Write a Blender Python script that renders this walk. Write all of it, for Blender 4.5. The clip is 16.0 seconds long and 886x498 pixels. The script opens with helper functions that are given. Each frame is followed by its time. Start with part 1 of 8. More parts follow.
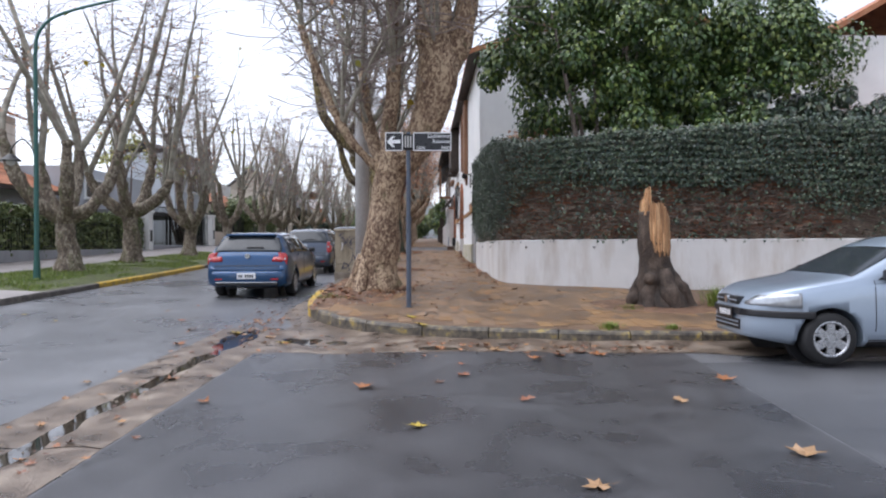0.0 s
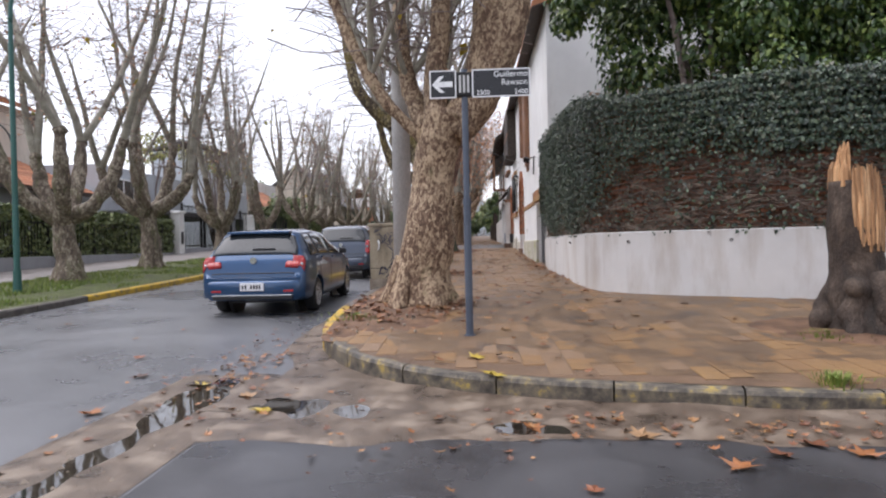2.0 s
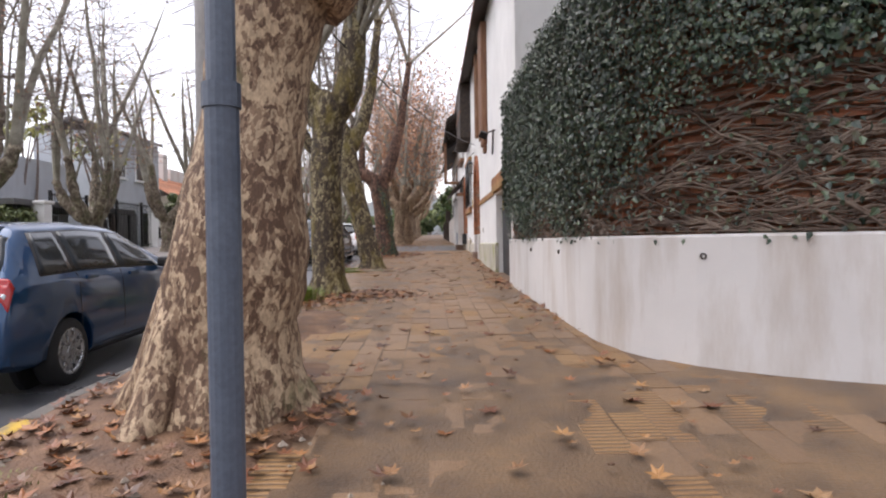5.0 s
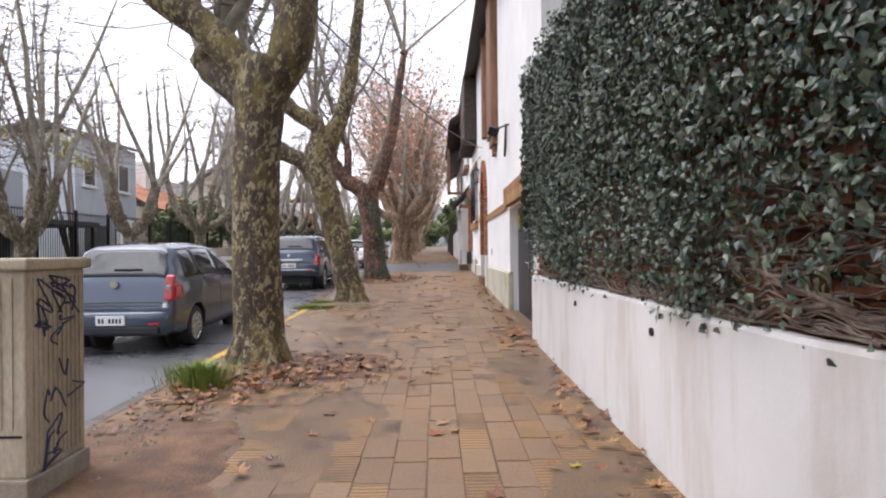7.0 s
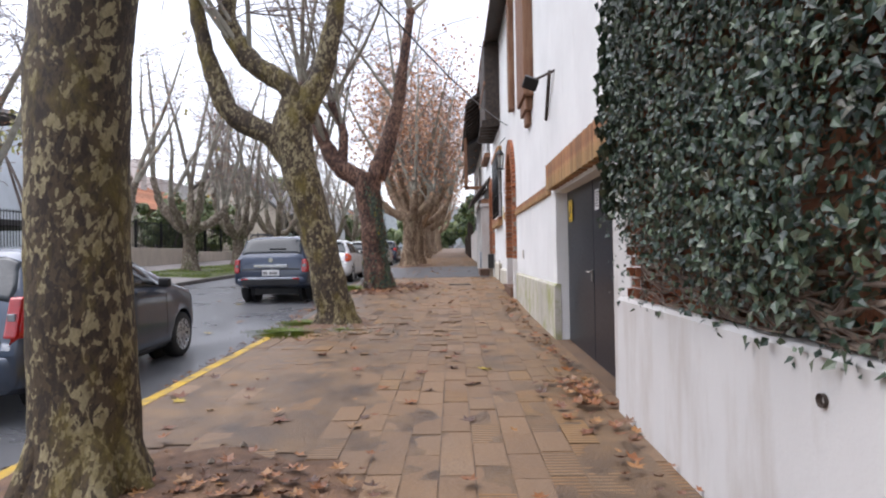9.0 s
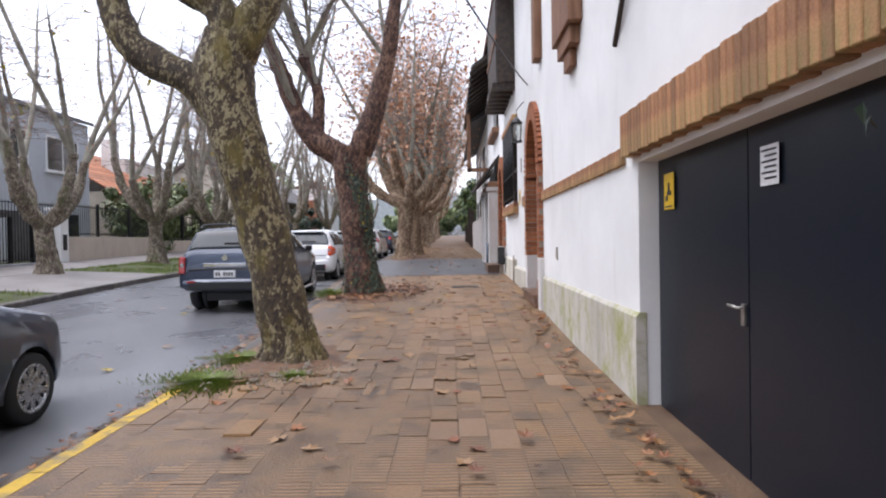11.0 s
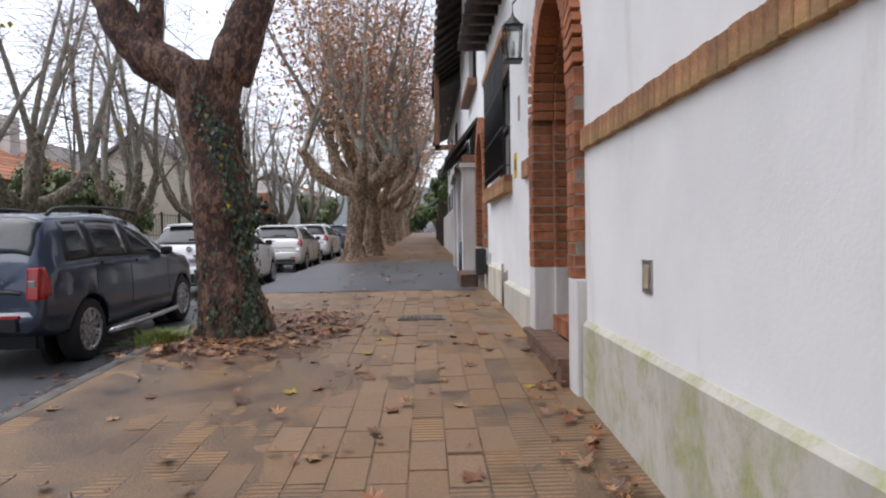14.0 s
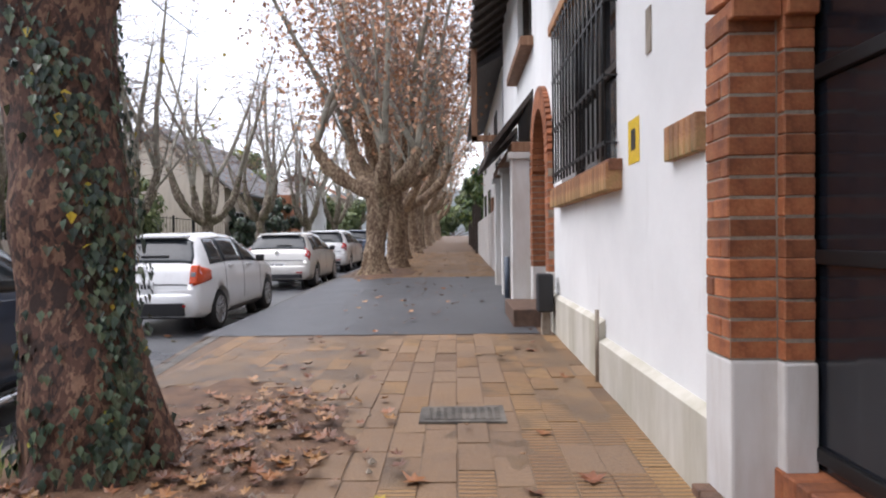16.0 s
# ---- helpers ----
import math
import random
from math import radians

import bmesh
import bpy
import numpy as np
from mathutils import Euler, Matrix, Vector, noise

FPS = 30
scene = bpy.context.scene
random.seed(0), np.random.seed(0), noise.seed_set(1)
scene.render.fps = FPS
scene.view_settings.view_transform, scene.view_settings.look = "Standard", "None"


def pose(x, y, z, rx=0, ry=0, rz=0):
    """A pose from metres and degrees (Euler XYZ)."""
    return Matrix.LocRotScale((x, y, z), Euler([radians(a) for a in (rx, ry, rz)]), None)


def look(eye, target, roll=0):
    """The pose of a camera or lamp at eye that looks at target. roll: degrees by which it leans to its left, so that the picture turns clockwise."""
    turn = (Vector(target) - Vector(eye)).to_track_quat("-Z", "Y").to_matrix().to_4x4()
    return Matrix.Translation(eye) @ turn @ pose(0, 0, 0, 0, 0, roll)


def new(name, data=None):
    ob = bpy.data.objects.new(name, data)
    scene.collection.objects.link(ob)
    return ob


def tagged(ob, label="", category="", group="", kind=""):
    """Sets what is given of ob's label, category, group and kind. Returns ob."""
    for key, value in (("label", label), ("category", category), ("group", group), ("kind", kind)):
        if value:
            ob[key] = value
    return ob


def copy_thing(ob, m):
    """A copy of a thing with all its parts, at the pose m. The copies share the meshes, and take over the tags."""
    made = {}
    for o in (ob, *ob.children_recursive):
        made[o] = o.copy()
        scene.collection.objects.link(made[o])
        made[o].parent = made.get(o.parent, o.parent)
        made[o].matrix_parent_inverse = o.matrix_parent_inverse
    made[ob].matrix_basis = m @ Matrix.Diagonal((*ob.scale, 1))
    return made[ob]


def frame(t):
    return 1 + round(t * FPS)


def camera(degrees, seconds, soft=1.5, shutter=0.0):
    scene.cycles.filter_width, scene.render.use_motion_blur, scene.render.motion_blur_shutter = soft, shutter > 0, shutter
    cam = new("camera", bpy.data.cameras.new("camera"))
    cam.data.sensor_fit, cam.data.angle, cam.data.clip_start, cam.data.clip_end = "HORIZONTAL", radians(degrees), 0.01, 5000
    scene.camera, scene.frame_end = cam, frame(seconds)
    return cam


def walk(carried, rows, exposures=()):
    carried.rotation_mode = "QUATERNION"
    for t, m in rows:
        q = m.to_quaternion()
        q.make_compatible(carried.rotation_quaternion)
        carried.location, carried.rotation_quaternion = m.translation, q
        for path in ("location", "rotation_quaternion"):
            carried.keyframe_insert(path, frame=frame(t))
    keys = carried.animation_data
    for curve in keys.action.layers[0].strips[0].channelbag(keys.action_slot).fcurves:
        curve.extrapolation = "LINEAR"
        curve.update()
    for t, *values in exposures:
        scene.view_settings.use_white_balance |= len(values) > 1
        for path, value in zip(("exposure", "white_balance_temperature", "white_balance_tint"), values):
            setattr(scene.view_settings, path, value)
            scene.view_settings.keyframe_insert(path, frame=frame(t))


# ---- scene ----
cam = camera(70.0, 16.0, soft=2.1)
PATH = [
    (0, (0.01, -0.011, 1.331), (0.068, 1.988, 1.319), -0.2),
    (0.5, (0.029, 0.88, 1.33), (0.061, 2.879, 1.315), -0.5),
    (1, (-0.043, 1.753, 1.308), (-0.077, 3.752, 1.289), -1.0),
    (1.5, (-0.111, 2.733, 1.3), (-0.206, 4.731, 1.283), -1.3),
    (2, (-0.179, 3.653, 1.313), (-0.281, 5.651, 1.297), -1.3),
    (2.5, (-0.195, 4.562, 1.361), (-0.305, 6.559, 1.346), -1.3),
    (3, (-0.191, 5.479, 1.371), (-0.28, 7.477, 1.359), -1.1),
    (3.5, (-0.112, 6.37, 1.387), (-0.153, 8.369, 1.371), -1.2),
    (4, (-0.022, 7.297, 1.392), (0.007, 9.296, 1.368), -1.0),
    (4.5, (0.113, 8.222, 1.39), (0.153, 10.222, 1.366), -0.9),
    (6.8, (0.494, 12.437, 1.716), (0.517, 14.437, 1.72), -0.5),
    (7, (0.485, 12.777, 1.752), (0.505, 14.777, 1.761), -0.6),
    (7.5, (0.519, 13.671, 1.783), (0.514, 15.671, 1.795), -0.8),
    (8, (0.492, 14.534, 1.776), (0.476, 16.533, 1.792), -0.9),
    (8.5, (0.513, 15.42, 1.801), (0.488, 17.419, 1.813), -1.1),
    (9, (0.523, 16.318, 1.779), (0.489, 18.318, 1.794), -1.0),
    (9.2, (0.552, 16.647, 1.783), (0.511, 18.646, 1.796), -1.4),
    (11.3, (0.389, 20.079, 1.963), (0.361, 22.078, 1.933), -0.9),
    (11.5, (0.41, 20.434, 1.946), (0.38, 22.434, 1.917), -0.8),
    (12, (0.425, 21.374, 1.837), (0.396, 23.374, 1.807), -0.3),
    (12.5, (0.529, 22.317, 1.847), (0.506, 24.317, 1.815), -0.2),
    (13, (0.591, 23.218, 1.889), (0.612, 25.217, 1.852), -0.2),
    (13.5, (0.681, 24.095, 1.915), (0.737, 26.094, 1.878), -0.7),
    (14, (0.722, 25.103, 1.958), (0.777, 27.102, 1.92), -0.8),
    (14.5, (0.749, 26.036, 2.097), (0.786, 28.035, 2.062), -0.7),
    (15, (0.673, 26.845, 2.229), (0.668, 28.845, 2.193), -0.6),
    (15.5, (0.646, 27.611, 2.219), (0.632, 29.61, 2.179), -0.5),
    (16, (0.628, 28.539, 2.17), (0.587, 30.539, 2.14), -0.7),
]
walk(cam, [(t, look(eye, target, roll)) for t, eye, target, roll in PATH],
     exposures=[(0, 1.41, 6070, 14), (2, 1.45, 6370, 16), (3.5, 1.5, 6620, 17), (5, 1.6, 6580, 17), (7, 1.82, 6380, 16), (7.5, 1.69, 6340, 16), (9, 1.66, 6180, 15), (11.5, 1.7, 6130, 16), (12.5, 1.62, 6170, 13), (13.5, 1.3, 6170, 13), (14.5, 1.3, 6220, 14), (15, 1.38, 6220, 14), (15.5, 1.55, 6220, 14), (16, 1.65, 6270, 15)])

# ---- sky, sun ----
world = bpy.data.worlds.new("overcast_sky")
scene.world = world
world.use_nodes = True
wn, wl = world.node_tree.nodes, world.node_tree.links
wn.clear()
sky = wn.new("ShaderNodeTexSky")
sky.sky_type = "NISHITA"
sky.sun_disc = False
sky.sun_elevation, sky.sun_rotation = radians(66), radians(270)
sky.air_density, sky.dust_density, sky.ozone_density = 1.0, 1.0, 1.0
hue = wn.new("ShaderNodeHueSaturation")
hue.inputs["Saturation"].default_value = 0.28
back = wn.new("ShaderNodeBackground")
back.inputs["Strength"].default_value = 0.11
out = wn.new("ShaderNodeOutputWorld")
wl.new(sky.outputs[0], hue.inputs["Color"])
wl.new(hue.outputs[0], back.inputs[0])
wl.new(back.outputs[0], out.inputs[0])
sun = new("sun", bpy.data.lights.new("sun", "SUN"))
sun.data.energy, sun.data.angle, sun.data.color = 1.15, radians(70), (1.0, 0.98, 0.95)
sun.matrix_world = look((0, 0, 0), (0.4, 0.0, -0.92))


# ---- materials ----
def mat_new(name):
    m = bpy.data.materials.new(name)
    m.use_nodes = True
    nt = m.node_tree
    return m, nt, nt.nodes["Principled BSDF"]


def nd(nt, kind, **props):
    n = nt.nodes.new("ShaderNode" + kind)
    for k, v in props.items():
        n.inputs[k.replace("_", " ")].default_value = v
    return n


def ramp(nt, source, stops):
    r = nt.nodes.new("ShaderNodeValToRGB")
    e = r.color_ramp.elements
    while len(e) < len(stops):
        e.new(0.5)
    for el, (p, c) in zip(e, stops):
        el.position, el.color = p, (*c, 1)
    nt.links.new(source, r.inputs["Fac"])
    return r.outputs["Color"]


def mix(nt, a, b, fac, mode="MIX"):
    m = nt.nodes.new("ShaderNodeMix")
    m.data_type, m.blend_type = "RGBA", mode
    for socket, v in ((m.inputs[6], a), (m.inputs[7], b), (m.inputs[0], fac)):
        if isinstance(v, bpy.types.NodeSocket):
            nt.links.new(v, socket)
        elif isinstance(v, (int, float)):
            socket.default_value = v
        else:
            socket.default_value = (*v, 1)
    return m.outputs[2]


def coords(nt, scale=(1, 1, 1), space="Object"):
    tc = nt.nodes.new("ShaderNodeTexCoord")
    mp = nt.nodes.new("ShaderNodeMapping")
    mp.inputs["Scale"].default_value = scale
    nt.links.new(tc.outputs[space], mp.inputs[0])
    return mp.outputs[0]


def noise_tex(nt, vec, scale, detail=4.0, rough=0.55, distort=0.0):
    n = nd(nt, "TexNoise", Scale=scale, Detail=detail, Roughness=rough, Distortion=distort)
    nt.links.new(vec, n.inputs["Vector"])
    return n.outputs[0]


def bump(nt, bsdf, height, strength=0.4, dist=0.01):
    b = nd(nt, "Bump", Strength=strength, Distance=dist)
    nt.links.new(height, b.inputs["Height"])
    nt.links.new(b.outputs[0], bsdf.inputs["Normal"])


def rough_from(nt, bsdf, source, lo, hi):
    r = nt.nodes.new("ShaderNodeMapRange")
    r.inputs[3].default_value, r.inputs[4].default_value = lo, hi
    nt.links.new(source, r.inputs[0])
    nt.links.new(r.outputs[0], bsdf.inputs["Roughness"])


def surface(name, colors, scale=6.0, rough=(0.5, 0.8), fine=60.0, bump_s=0.3, bump_d=0.006, metallic=0.0, stretch=(1, 1, 1), space="Object", island=0.0, per_object=0.0, coat=0.0):
    """A mottled surface: large stains, fine grain, relief, varied roughness."""
    m, nt, b = mat_new(name)
    vec = coords(nt, stretch, space)
    big = noise_tex(nt, vec, scale, 5.0, 0.6)
    small = noise_tex(nt, vec, fine, 3.0, 0.6)
    n = len(colors)
    col = ramp(nt, big, [(0.3 + 0.4 * i / max(1, n - 1), c) for i, c in enumerate(colors)])
    col = mix(nt, col, ramp(nt, small, [(0.25, (0.62, 0.62, 0.62)), (0.75, (1.25, 1.25, 1.25))]), 0.6, "MULTIPLY")
    for amount, node, socket in ((island, "NewGeometry", "Random Per Island"), (per_object, "ObjectInfo", "Random")):
        if amount:
            g = nt.nodes.new("ShaderNode" + node)
            lo, hi = 1 - amount, 1 + amount
            col = mix(nt, col, ramp(nt, g.outputs[socket], [(0, (lo, lo, lo)), (1, (hi, hi * 0.98, hi * 0.95))]), 1.0, "MULTIPLY")
    nt.links.new(col, b.inputs["Base Color"])
    rough_from(nt, b, big, *rough)
    b.inputs["Metallic"].default_value = metallic
    b.inputs["Coat Weight"].default_value = coat
    bump(nt, b, small, bump_s, bump_d)
    return m


def bark_mat(name, light, mid, dark, moss, moss_amount, cell=18.0, pale_at=0.76):
    """Plane-tree bark: flaking patches in cream, olive and brown."""
    m, nt, b = mat_new(name)
    vec = coords(nt, (1, 1, 0.55))
    warp = noise_tex(nt, vec, 9.0, 4.0, 0.7)
    v = nt.nodes.new("ShaderNodeVectorMath")
    v.operation = "MULTIPLY_ADD"
    nt.links.new(warp, v.inputs[0])
    v.inputs[1].default_value = (0.09, 0.09, 0.09)
    nt.links.new(vec, v.inputs[2])
    cells = nd(nt, "TexVoronoi", Scale=cell, Randomness=1.0)
    nt.links.new(v.outputs[0], cells.inputs["Vector"])
    cells2 = nd(nt, "TexVoronoi", Scale=cell * 2.3, Randomness=1.0)
    nt.links.new(v.outputs[0], cells2.inputs["Vector"])
    sep = nt.nodes.new("ShaderNodeSeparateColor")
    nt.links.new(cells.outputs["Color"], sep.inputs[0])
    sep2 = nt.nodes.new("ShaderNodeSeparateColor")
    nt.links.new(cells2.outputs["Color"], sep2.inputs[0])
    patch = noise_tex(nt, vec, 2.3, 4.0, 0.65)
    a = nt.nodes.new("ShaderNodeMath")
    a.operation = "MULTIPLY_ADD"
    nt.links.new(sep.outputs[0], a.inputs[0])
    a.inputs[1].default_value = 0.55
    nt.links.new(patch, a.inputs[2])
    a2 = nt.nodes.new("ShaderNodeMath")
    a2.operation = "MULTIPLY_ADD"
    nt.links.new(sep2.outputs[0], a2.inputs[0])
    a2.inputs[1].default_value = 0.45
    nt.links.new(a.outputs[0], a2.inputs[2])
    norm = nt.nodes.new("ShaderNodeMath")
    norm.operation = "MULTIPLY"
    nt.links.new(a2.outputs[0], norm.inputs[0])
    norm.inputs[1].default_value = 0.7
    col = ramp(nt, norm.outputs[0], [(0.57, dark), (0.62, mid), (pale_at, mid), (pale_at + 0.02, light), (pale_at + 0.11, light), (pale_at + 0.14, tuple(min(1.0, q * 1.25) for q in light))])
    col.node.color_ramp.interpolation = "LINEAR"
    green = noise_tex(nt, vec, 3.1, 5.0, 0.7)
    col = mix(nt, col, moss, ramp(nt, green, [(0.62 - moss_amount, (0, 0, 0)), (0.72 - moss_amount * 0.6, (0.75, 0.75, 0.75))]))
    grain = noise_tex(nt, vec, 70.0, 4.0, 0.7)
    col = mix(nt, col, ramp(nt, grain, [(0.3, (0.55, 0.55, 0.55)), (0.7, (1.2, 1.2, 1.2))]), 0.7, "MULTIPLY")
    nt.links.new(col, b.inputs["Base Color"])
    b.inputs["Roughness"].default_value = 0.72
    h = nt.nodes.new("ShaderNodeMath")
    h.operation = "MULTIPLY_ADD"
    nt.links.new(grain, h.inputs[0])
    h.inputs[1].default_value = 0.35
    nt.links.new(a2.outputs[0], h.inputs[2])
    bump(nt, b, h.outputs[0], 0.9, 0.02)
    return m


def leaf_mat(name, colors, rough=0.5, trans=0.25):
    m, nt, b = mat_new(name)
    g = nt.nodes.new("ShaderNodeNewGeometry")
    n = len(colors)
    col = ramp(nt, g.outputs["Random Per Island"], [(i / max(1, n - 1), c) for i, c in enumerate(colors)])
    sm = noise_tex(nt, coords(nt), 45.0, 2.0)
    col = mix(nt, col, ramp(nt, sm, [(0.3, (0.7, 0.7, 0.7)), (0.7, (1.25, 1.25, 1.25))]), 0.6, "MULTIPLY")
    nt.links.new(col, b.inputs["Base Color"])
    b.inputs["Roughness"].default_value = rough
    b.inputs["Subsurface Weight"].default_value = 0.0
    return m


def plain(name, color, rough=0.5, metallic=0.0, coat=0.0, spec=0.5):
    m, nt, b = mat_new(name)
    vec = coords(nt)
    n = noise_tex(nt, vec, 25.0, 4.0)
    col = mix(nt, color, ramp(nt, n, [(0.3, (0.82, 0.82, 0.82)), (0.7, (1.12, 1.12, 1.12))]), 0.8, "MULTIPLY")
    nt.links.new(col, b.inputs["Base Color"])
    rough_from(nt, b, n, max(0.02, rough - 0.08), rough + 0.08)
    b.inputs["Metallic"].default_value = metallic
    b.inputs["Coat Weight"].default_value = coat
    b.inputs["Coat Roughness"].default_value = 0.06
    b.inputs["Specular IOR Level"].default_value = spec
    return m


def car_paint(name, color, rough=0.3, metallic=0.35):
    m, nt, b = mat_new(name)
    vec = coords(nt)
    dirt = noise_tex(nt, vec, 3.0, 6.0, 0.7)
    flake = noise_tex(nt, vec, 900.0, 1.0)
    col = mix(nt, color, (0.12, 0.10, 0.085), ramp(nt, dirt, [(0.55, (0, 0, 0)), (0.85, (0.25, 0.25, 0.25))]))
    col = mix(nt, col, ramp(nt, flake, [(0.3, (0.85, 0.85, 0.85)), (0.7, (1.15, 1.15, 1.15))]), 0.7, "MULTIPLY")
    nt.links.new(col, b.inputs["Base Color"])
    rough_from(nt, b, dirt, rough - 0.05, rough + 0.2)
    b.inputs["Metallic"].default_value = metallic
    b.inputs["Coat Weight"].default_value = 1.0
    b.inputs["Coat Roughness"].default_value = 0.03
    return m


def stucco(name, base, stain, moss=None, stain_at=0.62):
    """Painted render: faint trowel marks, rain stains running down, moss where given."""
    m, nt, b = mat_new(name)
    vec = coords(nt)
    streak = noise_tex(nt, coords(nt, (1, 1, 0.22)), 2.2, 6.0, 0.65)
    big = noise_tex(nt, vec, 0.9, 5.0, 0.6)
    fine = noise_tex(nt, vec, 55.0, 5.0, 0.6)
    col = mix(nt, base, stain, ramp(nt, streak, [(stain_at - 0.1, (0, 0, 0)), (stain_at + 0.2, (0.75, 0.75, 0.75))]))
    col = mix(nt, col, ramp(nt, big, [(0.3, (0.9, 0.9, 0.9)), (0.7, (1.06, 1.06, 1.06))]), 0.9, "MULTIPLY")
    if moss:
        g = noise_tex(nt, coords(nt, (1, 1, 0.75)), 2.3, 9.0, 0.74, 0.4)
        col = mix(nt, col, moss, ramp(nt, g, [(0.47, (0, 0, 0)), (0.64, (0.92, 0.92, 0.92))]))
        w = noise_tex(nt, vec, 9.0, 5.0, 0.7)
        col = mix(nt, col, (0.33, 0.29, 0.22), ramp(nt, w, [(0.55, (0, 0, 0)), (0.75, (0.6, 0.6, 0.6))]))
    nt.links.new(col, b.inputs["Base Color"])
    rough_from(nt, b, big, 0.75, 0.92)
    h = nt.nodes.new("ShaderNodeMath")
    h.operation = "MULTIPLY_ADD"
    nt.links.new(fine, h.inputs[0])
    h.inputs[1].default_value = 0.5
    nt.links.new(noise_tex(nt, vec, 7.0, 3.0), h.inputs[2])
    bump(nt, b, h.outputs[0], 0.25, 0.009)
    return m


def wet_asphalt(name, dark, light, wet, scale=0.5):
    m, nt, b = mat_new(name)
    vec = coords(nt)
    big = noise_tex(nt, vec, scale, 6.0, 0.62, 0.4)
    grit = noise_tex(nt, vec, 190.0, 3.0, 0.7)
    stone = nd(nt, "TexVoronoi", Scale=120.0)
    nt.links.new(vec, stone.inputs["Vector"])
    col = ramp(nt, big, [(0.3, dark), (0.7, light)])
    col = mix(nt, col, ramp(nt, grit, [(0.3, (0.6, 0.6, 0.6)), (0.75, (1.5, 1.5, 1.5))]), 0.7, "MULTIPLY")
    nt.links.new(col, b.inputs["Base Color"])
    rough_from(nt, b, big, *wet)
    h = nt.nodes.new("ShaderNodeMath")
    h.operation = "MULTIPLY_ADD"
    nt.links.new(stone.outputs["Distance"], h.inputs[0])
    h.inputs[1].default_value = 0.8
    nt.links.new(grit, h.inputs[2])
    bump(nt, b, h.outputs[0], 0.35, 0.004)
    return m


def tile_mat(name, colors, grooves):
    """Wet cement paving tile; grooves: raised ribs across the tile."""
    m, nt, b = mat_new(name)
    vec = coords(nt, space="Object")
    geo = nt.nodes.new("ShaderNodeNewGeometry")
    info = nt.nodes.new("ShaderNodeObjectInfo")
    add = nt.nodes.new("ShaderNodeMath")
    add.operation = "ADD"
    nt.links.new(geo.outputs["Random Per Island"], add.inputs[0])
    nt.links.new(info.outputs["Random"], add.inputs[1])
    fr = nt.nodes.new("ShaderNodeMath")
    fr.operation = "FRACT"
    nt.links.new(add.outputs[0], fr.inputs[0])
    pos = geo.outputs["Position"]
    big = noise_tex(nt, pos, 0.8, 6.0, 0.65)
    n = len(colors)
    mx = nt.nodes.new("ShaderNodeMath")
    mx.operation = "MULTIPLY_ADD"
    nt.links.new(fr.outputs[0], mx.inputs[0])
    mx.inputs[1].default_value = 0.32
    nt.links.new(big, mx.inputs[2])
    col = ramp(nt, mx.outputs[0], [(0.38 + 0.62 * i / (n - 1), c) for i, c in enumerate(colors)])
    film = noise_tex(nt, pos, 0.55, 7.0, 0.7)
    col = mix(nt, col, (0.27, 0.152, 0.066), ramp(nt, film, [(0.44, (0, 0, 0)), (0.66, (0.6, 0.6, 0.6))]))
    fine = noise_tex(nt, pos, 60.0, 5.0, 0.7)
    col = mix(nt, col, ramp(nt, fine, [(0.3, (0.6, 0.6, 0.6)), (0.7, (1.25, 1.25, 1.25))]), 0.75, "MULTIPLY")
    height = fine
    if grooves:
        w = nd(nt, "TexWave", Scale=7.0, Distortion=0.25)
        w.bands_direction = "Y"
        nt.links.new(pos, w.inputs["Vector"])
        worn = noise_tex(nt, pos, 1.7, 3.0)
        mm = nt.nodes.new("ShaderNodeMath")
        mm.operation = "MULTIPLY"
        nt.links.new(w.outputs[1], mm.inputs[0])
        nt.links.new(ramp(nt, worn, [(0.35, (0.1, 0.1, 0.1)), (0.6, (1, 1, 1))]), mm.inputs[1])
        col = mix(nt, col, (0.05, 0.04, 0.03), ramp(nt, mm.outputs[0], [(0.0, (0.75, 0.75, 0.75)), (0.4, (0, 0, 0))]))
        sm = nt.nodes.new("ShaderNodeMath")
        sm.operation = "MULTIPLY_ADD"
        nt.links.new(mm.outputs[0], sm.inputs[0])
        sm.inputs[1].default_value = 1.2
        nt.links.new(fine, sm.inputs[2])
        height = sm.outputs[0]
    nt.links.new(col, b.inputs["Base Color"])
    rough_from(nt, b, big, 0.3, 0.72)
    bump(nt, b, height, 0.7, 0.008)
    return m


M = {}
M["asphalt"] = wet_asphalt("road_asphalt", (0.085, 0.088, 0.096), (0.17, 0.173, 0.182), (0.1, 0.5))
M["asphalt_new"] = wet_asphalt("new_asphalt", (0.024, 0.024, 0.027), (0.078, 0.078, 0.083), (0.1, 0.5), 1.1)
M["asphalt_pale"] = wet_asphalt("pale_asphalt", (0.06, 0.062, 0.068), (0.1, 0.102, 0.108), (0.3, 0.6), 0.8)
M["gutter"] = surface("wet_gutter_concrete", [(0.042, 0.03, 0.021), (0.135, 0.1, 0.074), (0.29, 0.235, 0.182)], 2.6, (0.07, 0.6), 70, 0.7, 0.012)
M["kerb"] = surface("kerb_stone", [(0.045, 0.04, 0.035), (0.1, 0.09, 0.078), (0.19, 0.17, 0.145)], 5, (0.4, 0.75), 80, 0.6, 0.01, per_object=0.15)
M["kerb_yellow"] = surface("worn_yellow_kerb", [(0.12, 0.11, 0.09), (0.5, 0.32, 0.03), (0.62, 0.4, 0.03)], 7, (0.4, 0.75), 80, 0.5, 0.008)
